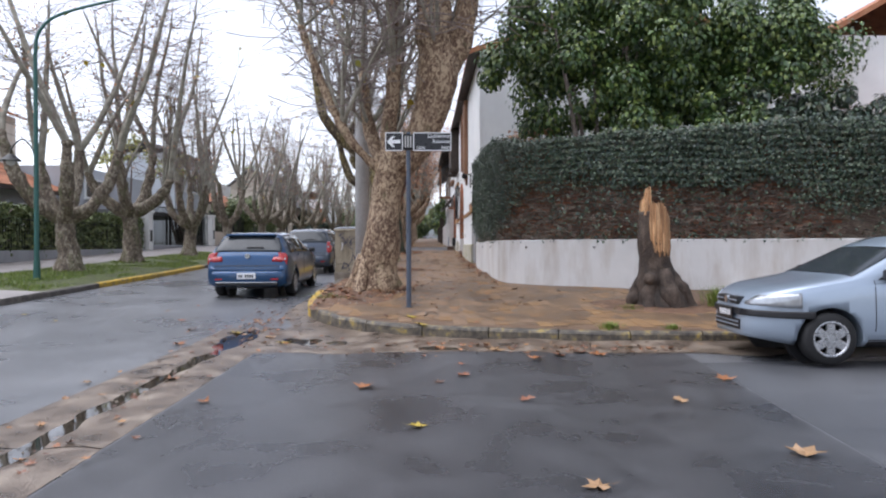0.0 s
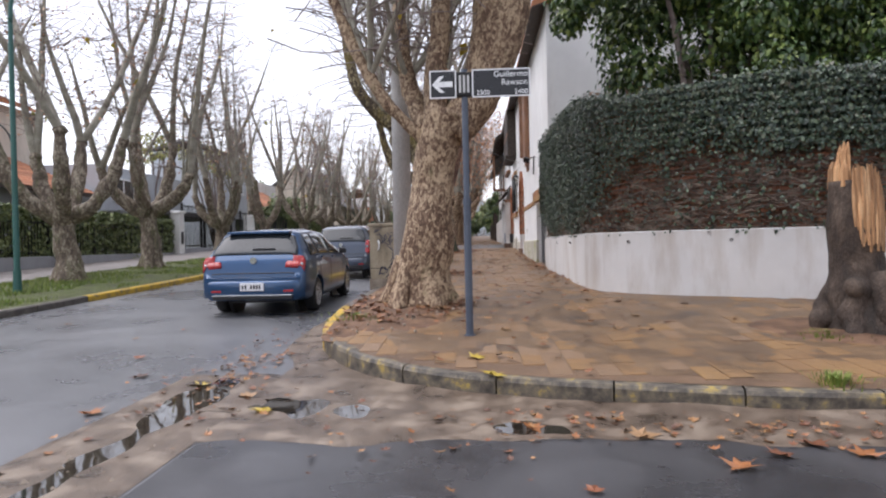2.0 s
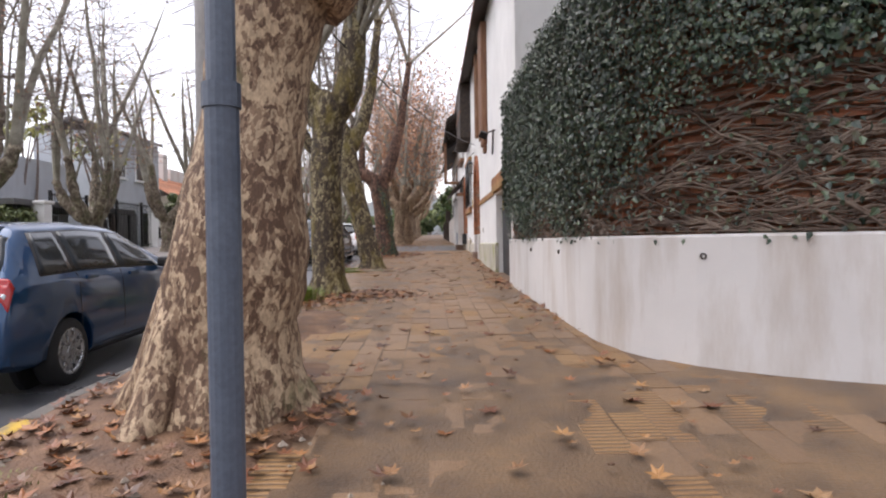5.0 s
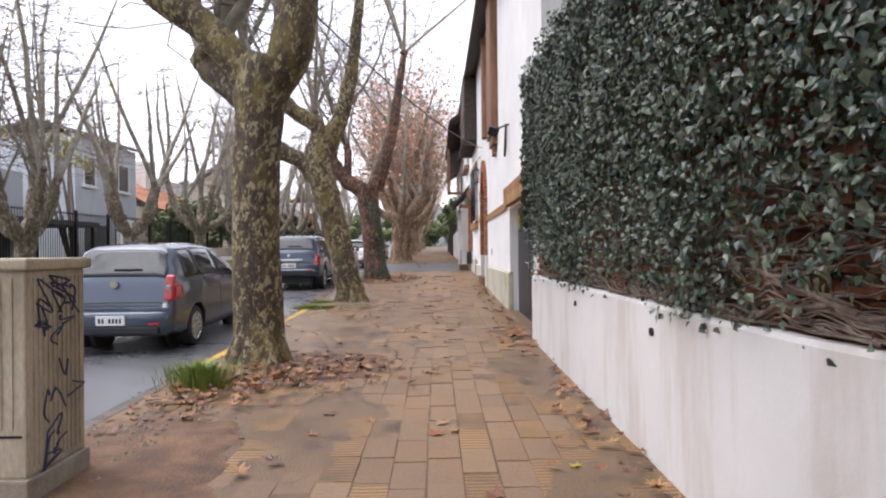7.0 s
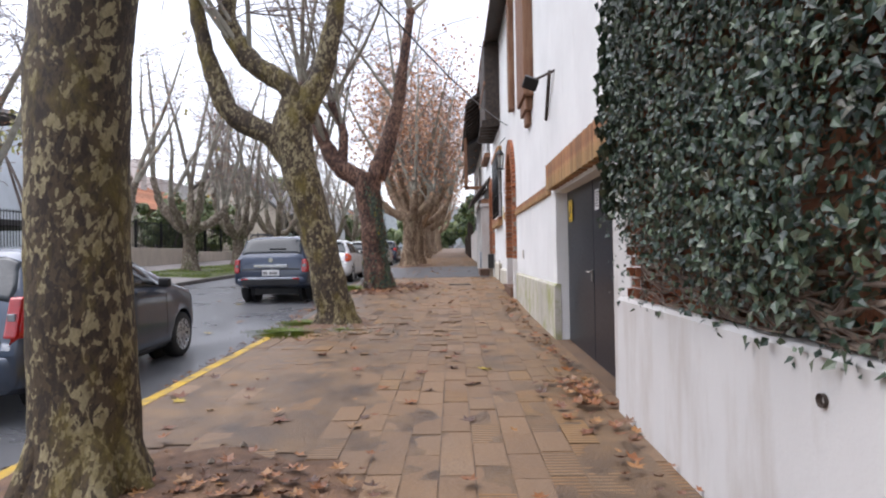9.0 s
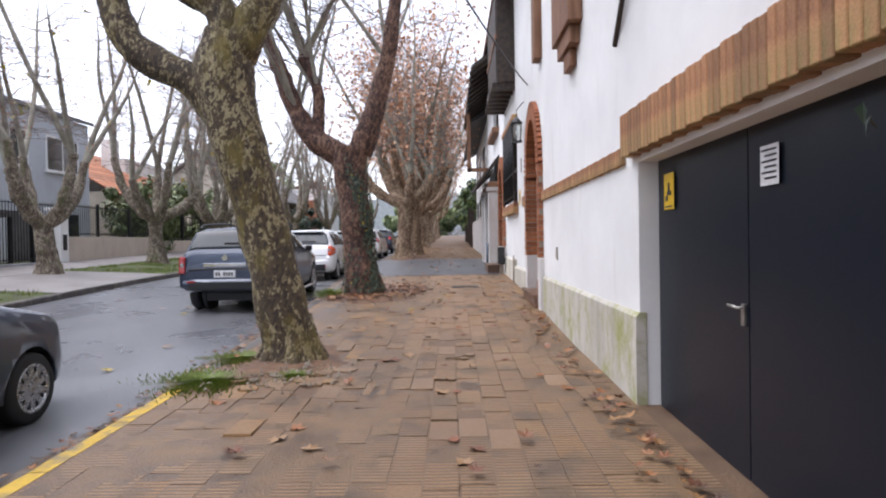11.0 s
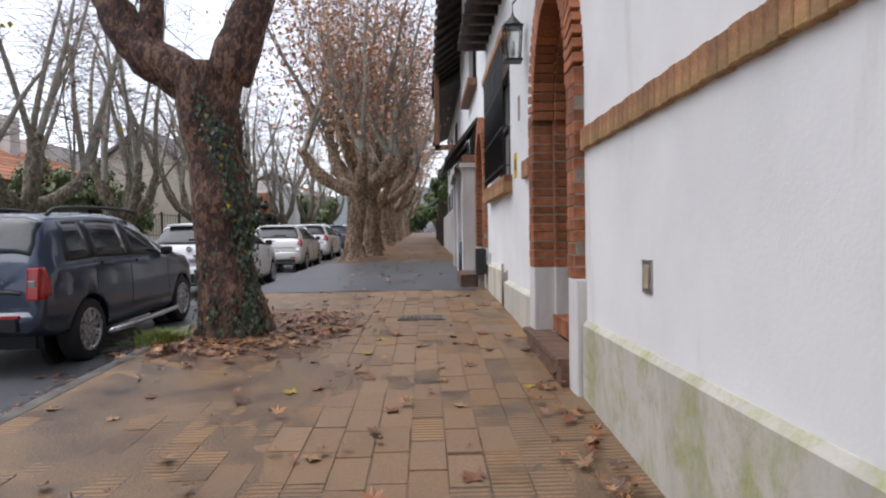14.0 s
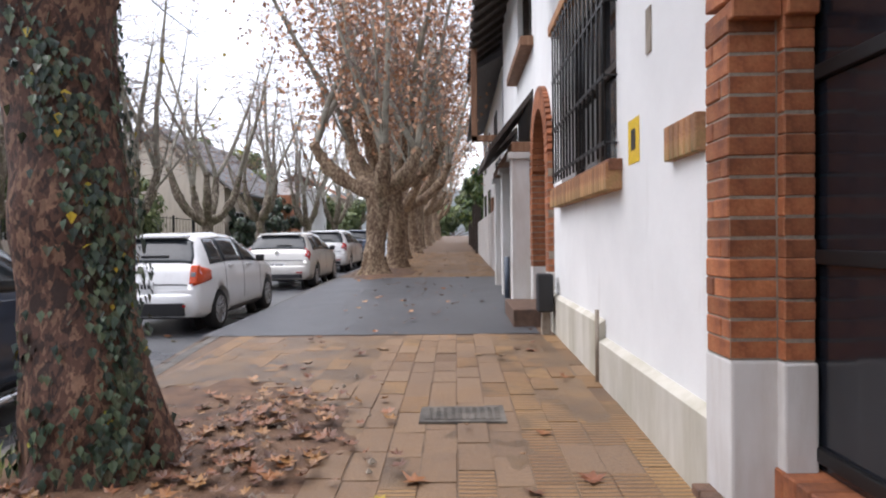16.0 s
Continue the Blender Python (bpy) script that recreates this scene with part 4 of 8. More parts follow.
# front door: black iron and glass, set deep, on a brick step
door = thing("front_door", "black iron front door with narrow panels, shut", "door", at=(WX + 0.28, 30.55, 1.2))
box("leaf", 0, 0.05, -0.9, 0.86, 0.0, 2.95, M["door_gloss"], door, 0.006)
for y in (-0.86, -0.02, 0.8):
    box("stile", -0.03, 0.004, y, y + 0.06, 0.02, 2.9, M["iron"], door, 0.006)
for z in (0.04, 0.85, 1.6, 2.3):
    box("rail", -0.025, 0.004, -0.8, 0.8, z, z + 0.06, M["iron"], door, 0.006)
cyl("handle", (-0.05, 0.08, 1.0), (-0.05, 0.08, 1.1), 0.01, M["steel"], door, label="steel pull handle")
cyl("knob", (-0.06, 0.03, 2.25), (-0.02, 0.03, 2.25), 0.03, M["steel"], door)
step = thing("door_step", "worn red brick doorstep with a tiled tread", "step", kind="structure")
box("step_core", WX - 0.13, WX + 0.42, 29.74, 31.32, 0.7, 1.0, M["step_brick"], step, 0.01)
bricks_row(step, [pose(WX - 0.03, 29.79 + 0.1 * k, 1.02) for k in range(17)], (0.24, 0.092, 0.05), M["step_brick"])
bricks_row(step, [pose(WX + 0.24, 29.79 + 0.1 * k, 1.12) for k in range(17)], (0.26, 0.092, 0.16), M["brick"])
# barred window with brick sill and hood
window = thing("window_1", "dark window behind a black iron grille, brick sill", "window", kind="structure")
box("glazing", WX + 0.2, WX + 0.215, 33.3, 35.75, 2.75, 4.45, M["glass_dark"], window)
for y in (33.3, 34.49, 35.67):
    box("frame", WX + 0.15, WX + 0.2, y, y + 0.08, 2.75, 4.45, M["wood_dark"], window, 0.006)
for z in (2.75, 3.6, 4.38):
    box("frame", WX + 0.152, WX + 0.198, 33.38, 35.67, z, z + 0.07, M["wood_dark"], window, 0.006)
box("window_sill", WX - 0.1, WX + 0.15, 33.15, 35.9, 2.66, 2.745, M["brick_old"], window, 0.01)
bricks_row(window, [pose(WX - 0.05, 33.2 + 0.08 * k, 2.62) for k in range(34)], (0.14, 0.072, 0.2), M["band"])
box("hood", WX - 0.12, WX + 0.02, 33.1, 35.95, 4.5, 4.62, M["band"], window, 0.02)
grille = thing("window_grille", "black wrought-iron bars standing out over the window", "grille", at=(WX - 0.1, 34.52, 2.76))
for k in range(15):
    cyl("bar", (0, -1.2 + 2.4 * k / 14, 0.02), (0, -1.2 + 2.4 * k / 14, 1.74), 0.011, M["iron"], grille, sides=8)
for z in (0.1, 0.6, 1.15, 1.66):
    box("cross_bar", -0.008, 0.008, -1.26, 1.26, z, z + 0.03, M["iron"], grille)
    for y in (-1.25, 1.25):
        cyl("bracket", (0, y, z + 0.015), (0.1, y, z + 0.015), 0.008, M["iron"], grille, sides=6)


def lantern(at):
    ln = thing("wall_lantern", "black iron wall lantern with glass panes on a bracket", "wall lamp", at=at)
    bm = bmesh.new()
    for a, b in ((-1, -1), (1, -1), (1, 1), (-1, 1)):
        add_cyl(bm, (a * 0.09, b * 0.09, 0), (a * 0.115, b * 0.115, 0.42), 0.01, sides=6)
    add_box(bm, -0.12, 0.12, -0.12, 0.12, -0.03, 0.0, 0.006)
    add_box(bm, -0.13, 0.13, -0.13, 0.13, 0.42, 0.45, 0.006)
    add_cyl(bm, (0, 0, 0.45), (0, 0, 0.58), 0.15, 0.03, 8)
    add_cyl(bm, (0, 0, 0.58), (0, 0, 0.64), 0.02, 0.01, 8)
    part("lamp_frame", bm, M["iron"], ln)
    for k in range(4):
        t = pose(0, 0, 0, 0, 0, 90 * k)
        box("pane", -0.09, 0.09, 0.095, 0.098, 0.01, 0.41, M["clear_glass"], ln, turn=t).visible_shadow = False
    cyl("bulb", (0, 0, 0.05), (0, 0, 0.25), 0.03, M["lampglass"], ln)
    bm = bmesh.new()
    add_cyl(bm, (0, 0, 0.62), (0, 0, 0.75), 0.008, sides=6)
    add_cyl(bm, (0, 0, 0.75), (0.18, 0, 0.95), 0.012, sides=6)
    part("bracket", bm, M["iron"], ln)
    ln.scale = (0.8, 0.8, 0.8)
    return ln


lantern((WX - 0.145, 31.95, 3.86))
lantern((WX - 0.145, 43.6, 3.6))
# floodlight on an arm, with a conduit
flood = thing("floodlight", "black floodlight on an arm with a trailing conduit", "floodlight", at=(WX - 0.25, 24.75, 4.05))
bm = bmesh.new()
add_box(bm, -0.1, 0.1, -0.08, 0.08, -0.1, 0.06, 0.02, pose(0, 0, 0, 25, 20, 0))
part("lamp_head", bm, M["iron"], flood)
bm = bmesh.new()
add_cyl(bm, (0.05, -0.02, 0.02), (0.25, -0.4, 0.03), 0.018, sides=8)
add_cyl(bm, (0.2, -0.3, 0.05), (0.235, 0.3, -0.45), 0.022, sides=8)
part("arm", bm, M["wood_dark"], flood)
# timber brackets, beams and bays of the upper storey
bracket = thing("timber_bracket", "weathered brown timber post with a pointed foot on the wall", "timber bracket")
for y0, y1, x0 in ((26.4, 27.5, WX - 0.16),):
    bm = bmesh.new()
    add_box(bm, x0, WX, y0, y1, 4.3, 7.4, 0.015)
    add_box(bm, x0 + 0.04, WX, y0 + 0.15, y1 - 0.15, 4.1, 4.3, 0.015)
    add_box(bm, x0 + 0.08, WX, y0 + 0.35, y1 - 0.35, 3.9, 4.1, 0.015)
    part("post", bm, M["wood_brown"], bracket)
bracket = thing("timber_post", "brown vertical timber post on white render", "timber post")
box("post", WX - 0.12, WX, 29.4, 29.75, 4.75, 7.4, M["wood_brown"], bracket, 0.012)
bay = thing("timber_bay", "dark timber bay jutting over the street on joists", "bay", at=(WX, 35.0, 5.3))
box("body", -0.38, 0.0, -1.5, 1.5, 0.1, 2.2, M["wood_dark"], bay, 0.01)
for k in range(7):
    box("joist", -0.5, 0.0, -1.45 + 0.45 * k, -1.33 + 0.45 * k, -0.06, 0.1, M["wood_dark"], bay, 0.01)
for k in range(8):
    box("board", -0.405, -0.381, -1.45 + 0.37 * k, -1.12 + 0.37 * k, 0.14, 2.15, M["wood_dark"], bay, 0.006)
for z in (0.3, 1.4):
    box("rail", -0.43, -0.382, -1.5, 1.5, z + 0.75, z + 0.85, M["wood_brown"], bay, 0.006)
window = thing("window_2", "upper window with a projecting brown timber sill", "window", kind="structure")
box("glazing", WX + 0.2, WX + 0.215, 38.4, 40.6, 5.25, 6.8, M["glass_dark"], window)
box("window_sill", WX - 0.2, WX + 0.1, 38.2, 40.8, 5.1, 5.25, M["wood_brown"], window, 0.012)
for y in (38.4, 39.46, 40.52):
    box("frame", WX + 0.1, WX + 0.2, y, y + 0.08, 5.25, 6.8, M["wood_dark"], window)
eave = thing("eave", "dark timber eave with exposed rafters over the pavement", "eave", kind="structure")
bm = bmesh.new()
roof_slab(bm, 38.0, 47.5, 1.05, 6.89, 2.6, 8.0, 0.12)
part("eave_board", bm, M["wood_dark"], eave)
for k in range(14):
    y = 38.1 + 0.7 * k
    bm = bmesh.new()
    roof_slab(bm, y, y + 0.12, 1.0, 6.74, 1.9, 7.38, 0.12)
    part("rafter", bm, M["wood_dark"], eave)
box("post", 1.05, 1.2, 44.3, 44.45, 4.6, 6.9, M["wood_brown"], eave, 0.01)
box("brace", 1.05, WX, 44.3, 44.45, 4.6, 4.75, M["wood_brown"], eave, 0.01)
# gabled porch over the second entrance
porch = thing("porch", "small gabled porch of brown timber and brick arches", "porch", kind="structure")
bm = bmesh.new()
roof_slab(bm, 38.3, 40.7, 1.15, 3.5, 1.9, 4.45, 0.1)
part("porch_roof", bm, M["wood_dark"], porch)
for y in (38.35, 40.45, 42.5):
    box("pillar", 1.5, 1.78, y, y + 0.3, pave_z(y) - 0.02, 3.4, M["white_low"], porch, 0.015)
    box("pillar_cap", 1.45, 1.83, y - 0.05, y + 0.35, 3.4, 3.5, M["white_low"], porch, 0.01)
bm = bmesh.new()
roof_slab(bm, 40.8, 43.2, 1.15, 3.6, 1.9, 4.3, 0.1)
part("porch_roof", bm, M["wood_dark"], porch)
box("beam", 1.5, 1.8, 38.3, 43.0, 3.502, 3.66, M["wood_brown"], porch, 0.01)
box("glazing", WX + 0.25, WX + 0.27, 39.2, 42.2, 1.0, 3.4, M["glass_dark"], porch)
step2 = thing("door_step", "low stone step before the second doorway", "step", kind="structure")
box("tread", 1.35, WX + 0.3, 36.6, 38.0, 0.9, 1.27, M["step_brick"], step2, 0.02)
meter = thing("meter_box", "black meter box on a grey post by the wall", "meter box", at=(WX - 0.16, 36.1, 1.0))
box("case", -0.09, 0.09, -0.12, 0.12, 0.3, 0.75, M["plastic"], meter, 0.02)
box("post", -0.04, 0.06, -0.05, 0.05, -0.02, 0.3, M["mortar"], meter, 0.008)
bollard = thing("post", "grey pipe post at the pavement edge", "post", at=(1.55, 40.0, pave_z(40)))
cyl("pipe", (0, 0, -0.02), (0, 0, 0.75), 0.05, M["post_paint"], bollard)
for y, z, h, w in ((28.25, 1.745, 0.17, 0.13), ):
    cover = thing("meter_cover", "rusty grey meter cover set in the wall", "meter cover", at=(WX - 0.012, y, z))
    box("frame", 0, 0.013, -w / 2, w / 2, -h / 2, h / 2, M["steel"], cover, 0.004)
    box("lid", -0.006, 0, -w / 2 + 0.025, w / 2 - 0.025, -h / 2 + 0.025, h / 2 - 0.025, M["cabinet"], cover, 0.003)
vent = thing("wall_slot", "narrow grey vent slot in the white wall", "vent", at=(WX - 0.01, 32.5, 3.45))
box("slot", 0, 0.012, -0.05, 0.05, -0.14, 0.14, M["mortar"], vent, 0.003)
sticker = thing("notice", "yellow notice with a black figure on white wall", "notice", at=(WX - 0.005, 32.85, 2.82))
box("sheet", 0, 0.004, -0.13, 0.13, -0.15, 0.15, M["yellow_paper"], sticker)
box("pictogram", -0.003, 0, -0.05, 0.05, -0.06, 0.08, M["sign_black"], sticker)
conduit = thing("conduit", "thin grey conduit up the plinth", "pipe", at=(WX - 0.07, 33.71, pave_z(33.7)))
cyl("pipe", (0, 0, 0), (0, 0, 0.6), 0.018, M["mortar"], conduit)
# neighbouring house and garden walls further up the street
house2 = thing("house", "white house with a dark roof further along", "house")
bm = bmesh.new()
add_box(bm, WX + 0.1, 11, 46.0, 58.0, 0.8, 6.9)
part("wall", bm, M["white"], house2)
bm = bmesh.new()
roof_slab(bm, 45.6, 58.4, 1.2, 6.7, 6.5, 9.6)
roof_slab(bm, 45.6, 58.4, 11.4, 6.7, 6.5, 9.6)
part("roof", bm, M["slate"], house2)
for y in (48, 52, 55):
    w = box("window", WX + 0.06, WX + 0.1, y, y + 1.3, 2.6, 4.0, M["glass_dark"], house2)
    box("sill", WX - 0.05, WX + 0.1, y - 0.1, y + 1.4, 2.48, 2.6, M["brick_old"], w, 0.01)
    box("window", WX + 0.06, WX + 0.1, y, y + 1.2, 4.9, 6.1, M["glass_dark"], house2)
box("door", WX + 0.05, WX + 0.1, 50.2, 51.3, 1.3, 3.6, M["wood_brown"], house2)
tagged(box("garden_wall", WX - 0.1, WX + 0.2, 44.25, 82, 0.9, 3.0, M["white_low"], bevel=0.02), "white garden wall running up the street", "wall", kind="structure")
gate = thing("side_gate", "dark iron gate in the garden wall", "gate", at=(WX - 0.13, 62, pave_z(62)))
for k in range(12):
    box("bar", -0.01, 0.02, 0.2 * k, 0.2 * k + 0.05, 0.02, 2.2, M["iron"], gate)
for y in (60, 64.6, 70, 76):
    pier = thing("gate_pier", "dark pier standing in the garden wall", "pier", at=(WX - 0.15, y, pave_z(y) - 0.02))
    box("shaft", -0.1, 0.2, 0, 0.35, 0, 2.6, M["wood_dark"], pier, 0.02)

# ---- low garden wall of the corner plot ----
def corner_line():
    """The garden wall: along the pavement, round the corner, then along the side street."""
    a, b, c, d = Vector((1.73, 15.2)), Vector((1.74, 13.7)), Vector((2.6, 13.0)), Vector((5.0, 12.65))
    arc = [a * (1 - t) ** 3 + b * 3 * t * (1 - t) ** 2 + c * 3 * t * t * (1 - t) + d * t ** 3 for t in np.linspace(0, 1, 16)]
    return [(1.72, y) for y in np.arange(21.0, 15.3, -0.6)] + [(p.x, p.y) for p in arc] + [(7, 12.4), (9.5, 12.1), (16.0, 11.4)]


LOW = corner_line()


def wall_ribbon(name, z0f, z1, inset, thick, material, label, zw=0.0):
    line = [(x, y, 0) for x, y in LOW]
    v, f = [], []
    for i, (x, y, _) in enumerate(line):
        a, b = Vector(line[max(0, i - 1)]), Vector(line[min(len(line) - 1, i + 1)])
        d = (b - a).normalized()
        n = Vector((-d.y, d.x, 0))
        p, q = Vector((x, y, 0)) + n * inset, Vector((x, y, 0)) + n * (inset + thick)
        z0 = z0f(y)
        top = z1 + zw * noise.noise(Vector((x * 0.7, y * 0.7, 0)))
        v += [(p.x, p.y, z0), (p.x, p.y, top - 0.02), (p.x + n.x * 0.02, p.y + n.y * 0.02, top), (q.x, q.y, top), (q.x, q.y, z0)]
    for i in range(len(line) - 1):
        for j in range(4):
            k = i * 5 + j
            f.append((k, k + 1, k + 6, k + 5))
    f += [(4, 3, 2, 1, 0), tuple(len(v) - 5 + j for j in range(5))]
    return tagged(raw(name, v, f, material), label, "wall", kind="structure")


wall_ribbon("wall_low", lambda y: 0.1, 1.44, 0.0, 0.4, M["white_low"], "low white rendered base of the garden wall")
brick_wall = wall_ribbon("wall_brick", lambda y: 1.42, 3.55, 0.13, 0.22, M["mortar"], "old brick garden wall overgrown with ivy", 0.05)


# ---- trees ----
def shoots_from(tips, rnd, shoots, twigs, long=(3.5, 6.5), per=3, twig_n=5, spread=0.35, taper=0.8):
    """Straight pollard shoots that rise from the knuckles, with side twigs. Returns ends for leaves."""
    ends = []
    for tip, r in tips:
        for _ in range(per):
            ln = rnd.uniform(*long)
            d = Vector((rnd.gauss(0, spread * 1.25), rnd.gauss(0, spread * 1.25), 1)).normalized()
            p = Vector(tip)
            pts, rad = [p.copy()], [r]
            segs = 6
            for k in range(segs):
                d = (d + Vector((rnd.gauss(0, 0.07), rnd.gauss(0, 0.07), 0.05))).normalized()
                p = p + d * ln / segs
                pts.append(p.copy())
                rad.append(max(0.008, r * (1 - (k + 1) / segs) ** taper))
            sh = Soup()
            sh.tube(pts, rad, 6, cap=False)
            sh.obj("shoot", M["shoot"], shoots)
            for _ in range(twig_n * 2):
                k = rnd.randint(1, segs)
                q = pts[k].copy()
                t = Vector((rnd.gauss(0, 1), rnd.gauss(0, 1), rnd.uniform(0.1, 1.2))).normalized()
                tp, tr = [q.copy()], [0.014]
                for _s in range(4):
                    t = (t + Vector((rnd.gauss(0, 0.28), rnd.gauss(0, 0.28), rnd.uniform(-0.35, 0.2)))).normalized()
                    q = q + t * rnd.uniform(0.25, 0.5)
                    tp.append(q.copy())
                    tr.append(0.0105)
                    ends.append(q.copy())
                twigs.tube(tp, tr, 3, cap=False)
                t2 = Vector((rnd.gauss(0, 1), rnd.gauss(0, 1), rnd.uniform(-0.3, 0.8))).normalized()
                q2 = tp[1]
                twigs.tube([q2, q2 + t2 * 0.3, q2 + t2 * 0.55 + Vector((0, 0, 0.08))], [0.007, 0.006, 0.004], 3, cap=False)
                ends.append(q2 + t2 * 0.5)
            ends.append(pts[-1])
    return ends


def leaves_on(points, rnd, count, size, jitter=0.3):
    s = Soup()
    if not points:
        return s
    for _ in range(count):
        p = rnd.choice(points) + Vector((rnd.gauss(0, jitter), rnd.gauss(0, jitter), rnd.gauss(0, jitter)))
        n = Vector((rnd.gauss(0, 1), rnd.gauss(0, 1), rnd.gauss(0, 1)))
        b = s.leaf(p, n, Vector((rnd.gauss(0, 0.5), rnd.gauss(0, 0.5), -1)), size * rnd.uniform(0.7, 1.3), IVY_SHAPE)
        s.f += [tuple(b + i for i in q) for q in IVY_FACES]
    return s


def tree(label, at, trunk, limbs, bark, seed, rust=0, yellow=0, per=3, long=(3.5, 6.5), twig_n=5, sides=18, group="street trees", spread=0.35, knob=0.22, stout=0.55, taper=0.8):
    """A pollarded plane tree. trunk, limbs: lines of (x, y, z, radius), from the foot."""
    rnd = random.Random(seed)
    t = thing("plane_tree", label, "tree", group, at=at)
    s = Soup()
    pts, rad = smooth_path(trunk, 7)
    s.tube(pts, rad, sides, knob, seed)
    # root flare
    for k in range(6):
        a = 2 * math.pi * (k + rnd.uniform(-0.3, 0.3)) / 6
        r0 = trunk[0][3]
        c = Vector(trunk[0][:3])
        w = Vector((math.cos(a), math.sin(a), 0))
        rp, rr = smooth_path([(*(c + w * r0 * 0.4 + Vector((0, 0, r0 * 1.5))), r0 * 0.2), (*(c + w * r0 * 0.72 + Vector((0, 0, r0 * 0.5))), r0 * 0.24), (*(c + w * r0 * 1.08 + Vector((0, 0, r0 * 0.1))), r0 * 0.16), (*(c + w * r0 * 1.5 + Vector((0, 0, -0.1))), 0.05)], 3)
        s.tube(rp, rr, 8, knob, seed + k)
    s.obj("trunk", M[bark], t)
    tips = []
    for i, lb in enumerate(limbs):
        s = Soup()
        pts, rad = smooth_path(lb, 6)
        s.tube(pts, rad, 12, knob * 1.2, seed + 9 * i)
        end = Vector(lb[-1][:3])
        # swollen knuckle where the limb was cut back
        for _ in range(3):
            d = Vector((rnd.gauss(0, 1), rnd.gauss(0, 1), rnd.uniform(0, 1))).normalized()
            r = lb[-1][3]
            s.tube([end - d * r * 0.6, end + d * r * 0.4, end + d * r * 1.2], [r * 1.0, r * 1.15, r * 0.5], 8, 0.4, seed + i)
        s.obj("limb", M[bark], t)
        tips.append((end, max(0.035, lb[-1][3] * stout)))
        mid = Vector(lb[len(lb) // 2][:3])
        if rnd.random() < 0.7:
            tips.append((mid, 0.045))
    tw = Soup()
    ends = shoots_from(tips, rnd, t, tw, long, per, twig_n, spread, taper)
    tagged(tw.obj("brushwood", M["twig"], t), kind="stuff")
    if rust:
        tagged(leaves_on(ends, rnd, rust, 0.13 if rust > 1000 else 0.075, 0.2 if rust < 1000 else 0.55).obj("leaves", M["leaf_rust"], t, "dead russet leaves"), kind="stuff")
    if yellow:
        tagged(leaves_on(ends, rnd, yellow, 0.2).obj("leaves", M["leaf_yellow"], t, "last yellow leaves"), kind="stuff")
    return t


def rel(base, pts):
    return [(x - base[0], y - base[1], z - base[2], r) for x, y, z, r in pts]


B = (-1.0, 12.9, 0.40)
tree("massive pale flaking plane tree at the corner", B,
     rel(B, [(-1.02, 12.9, 0.3, 0.56), (-0.98, 12.9, 0.75, 0.46), (-0.9, 12.9, 1.4, 0.37), (-0.78, 12.9, 2.2, 0.3), (-0.64, 12.9, 2.8, 0.33), (-0.47, 12.9, 3.2, 0.36)]),
     [rel(B, [(-0.5, 12.9, 2.9, 0.3), (-0.05, 12.95, 3.55, 0.32), (0.22, 13.0, 4.3, 0.38), (0.3, 13.0, 5.1, 0.42), (0.22, 13.1, 6.1, 0.36), (0.15, 13.2, 8.2, 0.26)]),
      rel(B, [(0.25, 13.0, 4.7, 0.3), (0.75, 13.0, 5.5, 0.26), (0.95, 13.0, 6.6, 0.2), (1.2, 13.0, 8.5, 0.15)]),
      rel(B, [(-0.68, 12.9, 2.9, 0.2), (-0.7, 12.9, 3.6, 0.17), (-0.6, 13.0, 4.8, 0.14), (-0.55, 13.0, 6.4, 0.12)]),
      rel(B, [(-0.8, 12.9, 2.75, 0.1), (-1.3, 12.8, 3.25, 0.085), (-1.65, 12.8, 3.75, 0.09), (-2.05, 12.8, 4.6, 0.08), (-2.45, 12.8, 5.7, 0.065)]),
      rel(B, [(-0.8, 13.0, 2.9, 0.18), (-1.15, 13.3, 3.8, 0.13), (-1.3, 13.5, 5.0, 0.09)])],
     "bark_big", 11, rust=160, yellow=44, twig_n=9, per=5, long=(2.5, 5.0), sides=26, spread=0.5)
B = (-1.46, 19.65, 0.56)
tree("slim plane tree with mossy flaking bark", B,
     rel(B, [(-1.44, 19.65, 0.45, 0.38), (-1.45, 19.65, 0.85, 0.285), (-1.48, 19.65, 1.8, 0.25), (-1.47, 19.65, 2.7, 0.245), (-1.43, 19.65, 3.2, 0.26), (-1.4, 19.65, 3.55, 0.3), (-1.3, 19.65, 3.85, 0.26)]),
     [rel(B, [(-1.4, 19.65, 3.4, 0.2), (-1.62, 19.65, 3.76, 0.19), (-2.08, 19.65, 4.28, 0.18), (-2.54, 19.6, 4.62, 0.17), (-3.1, 19.5, 5.4, 0.14), (-3.35, 19.5, 6.8, 0.1)]),
      rel(B, [(-1.45, 19.75, 3.25, 0.13), (-1.8, 20.0, 3.6, 0.13), (-2.12, 20.2, 3.88, 0.15), (-2.2, 20.3, 4.05, 0.17)]),
      rel(B, [(-1.3, 19.65, 3.5, 0.2), (-1.08, 19.65, 3.95, 0.24), (-1.0, 19.65, 4.5, 0.22), (-0.86, 19.65, 5.8, 0.16), (-0.66, 19.65, 7.4, 0.1)])],
     "bark_moss", 21, rust=90, yellow=6, twig_n=8, per=4, sides=26, knob=0.12)
B = (-1.35, 26.4, 0.68)
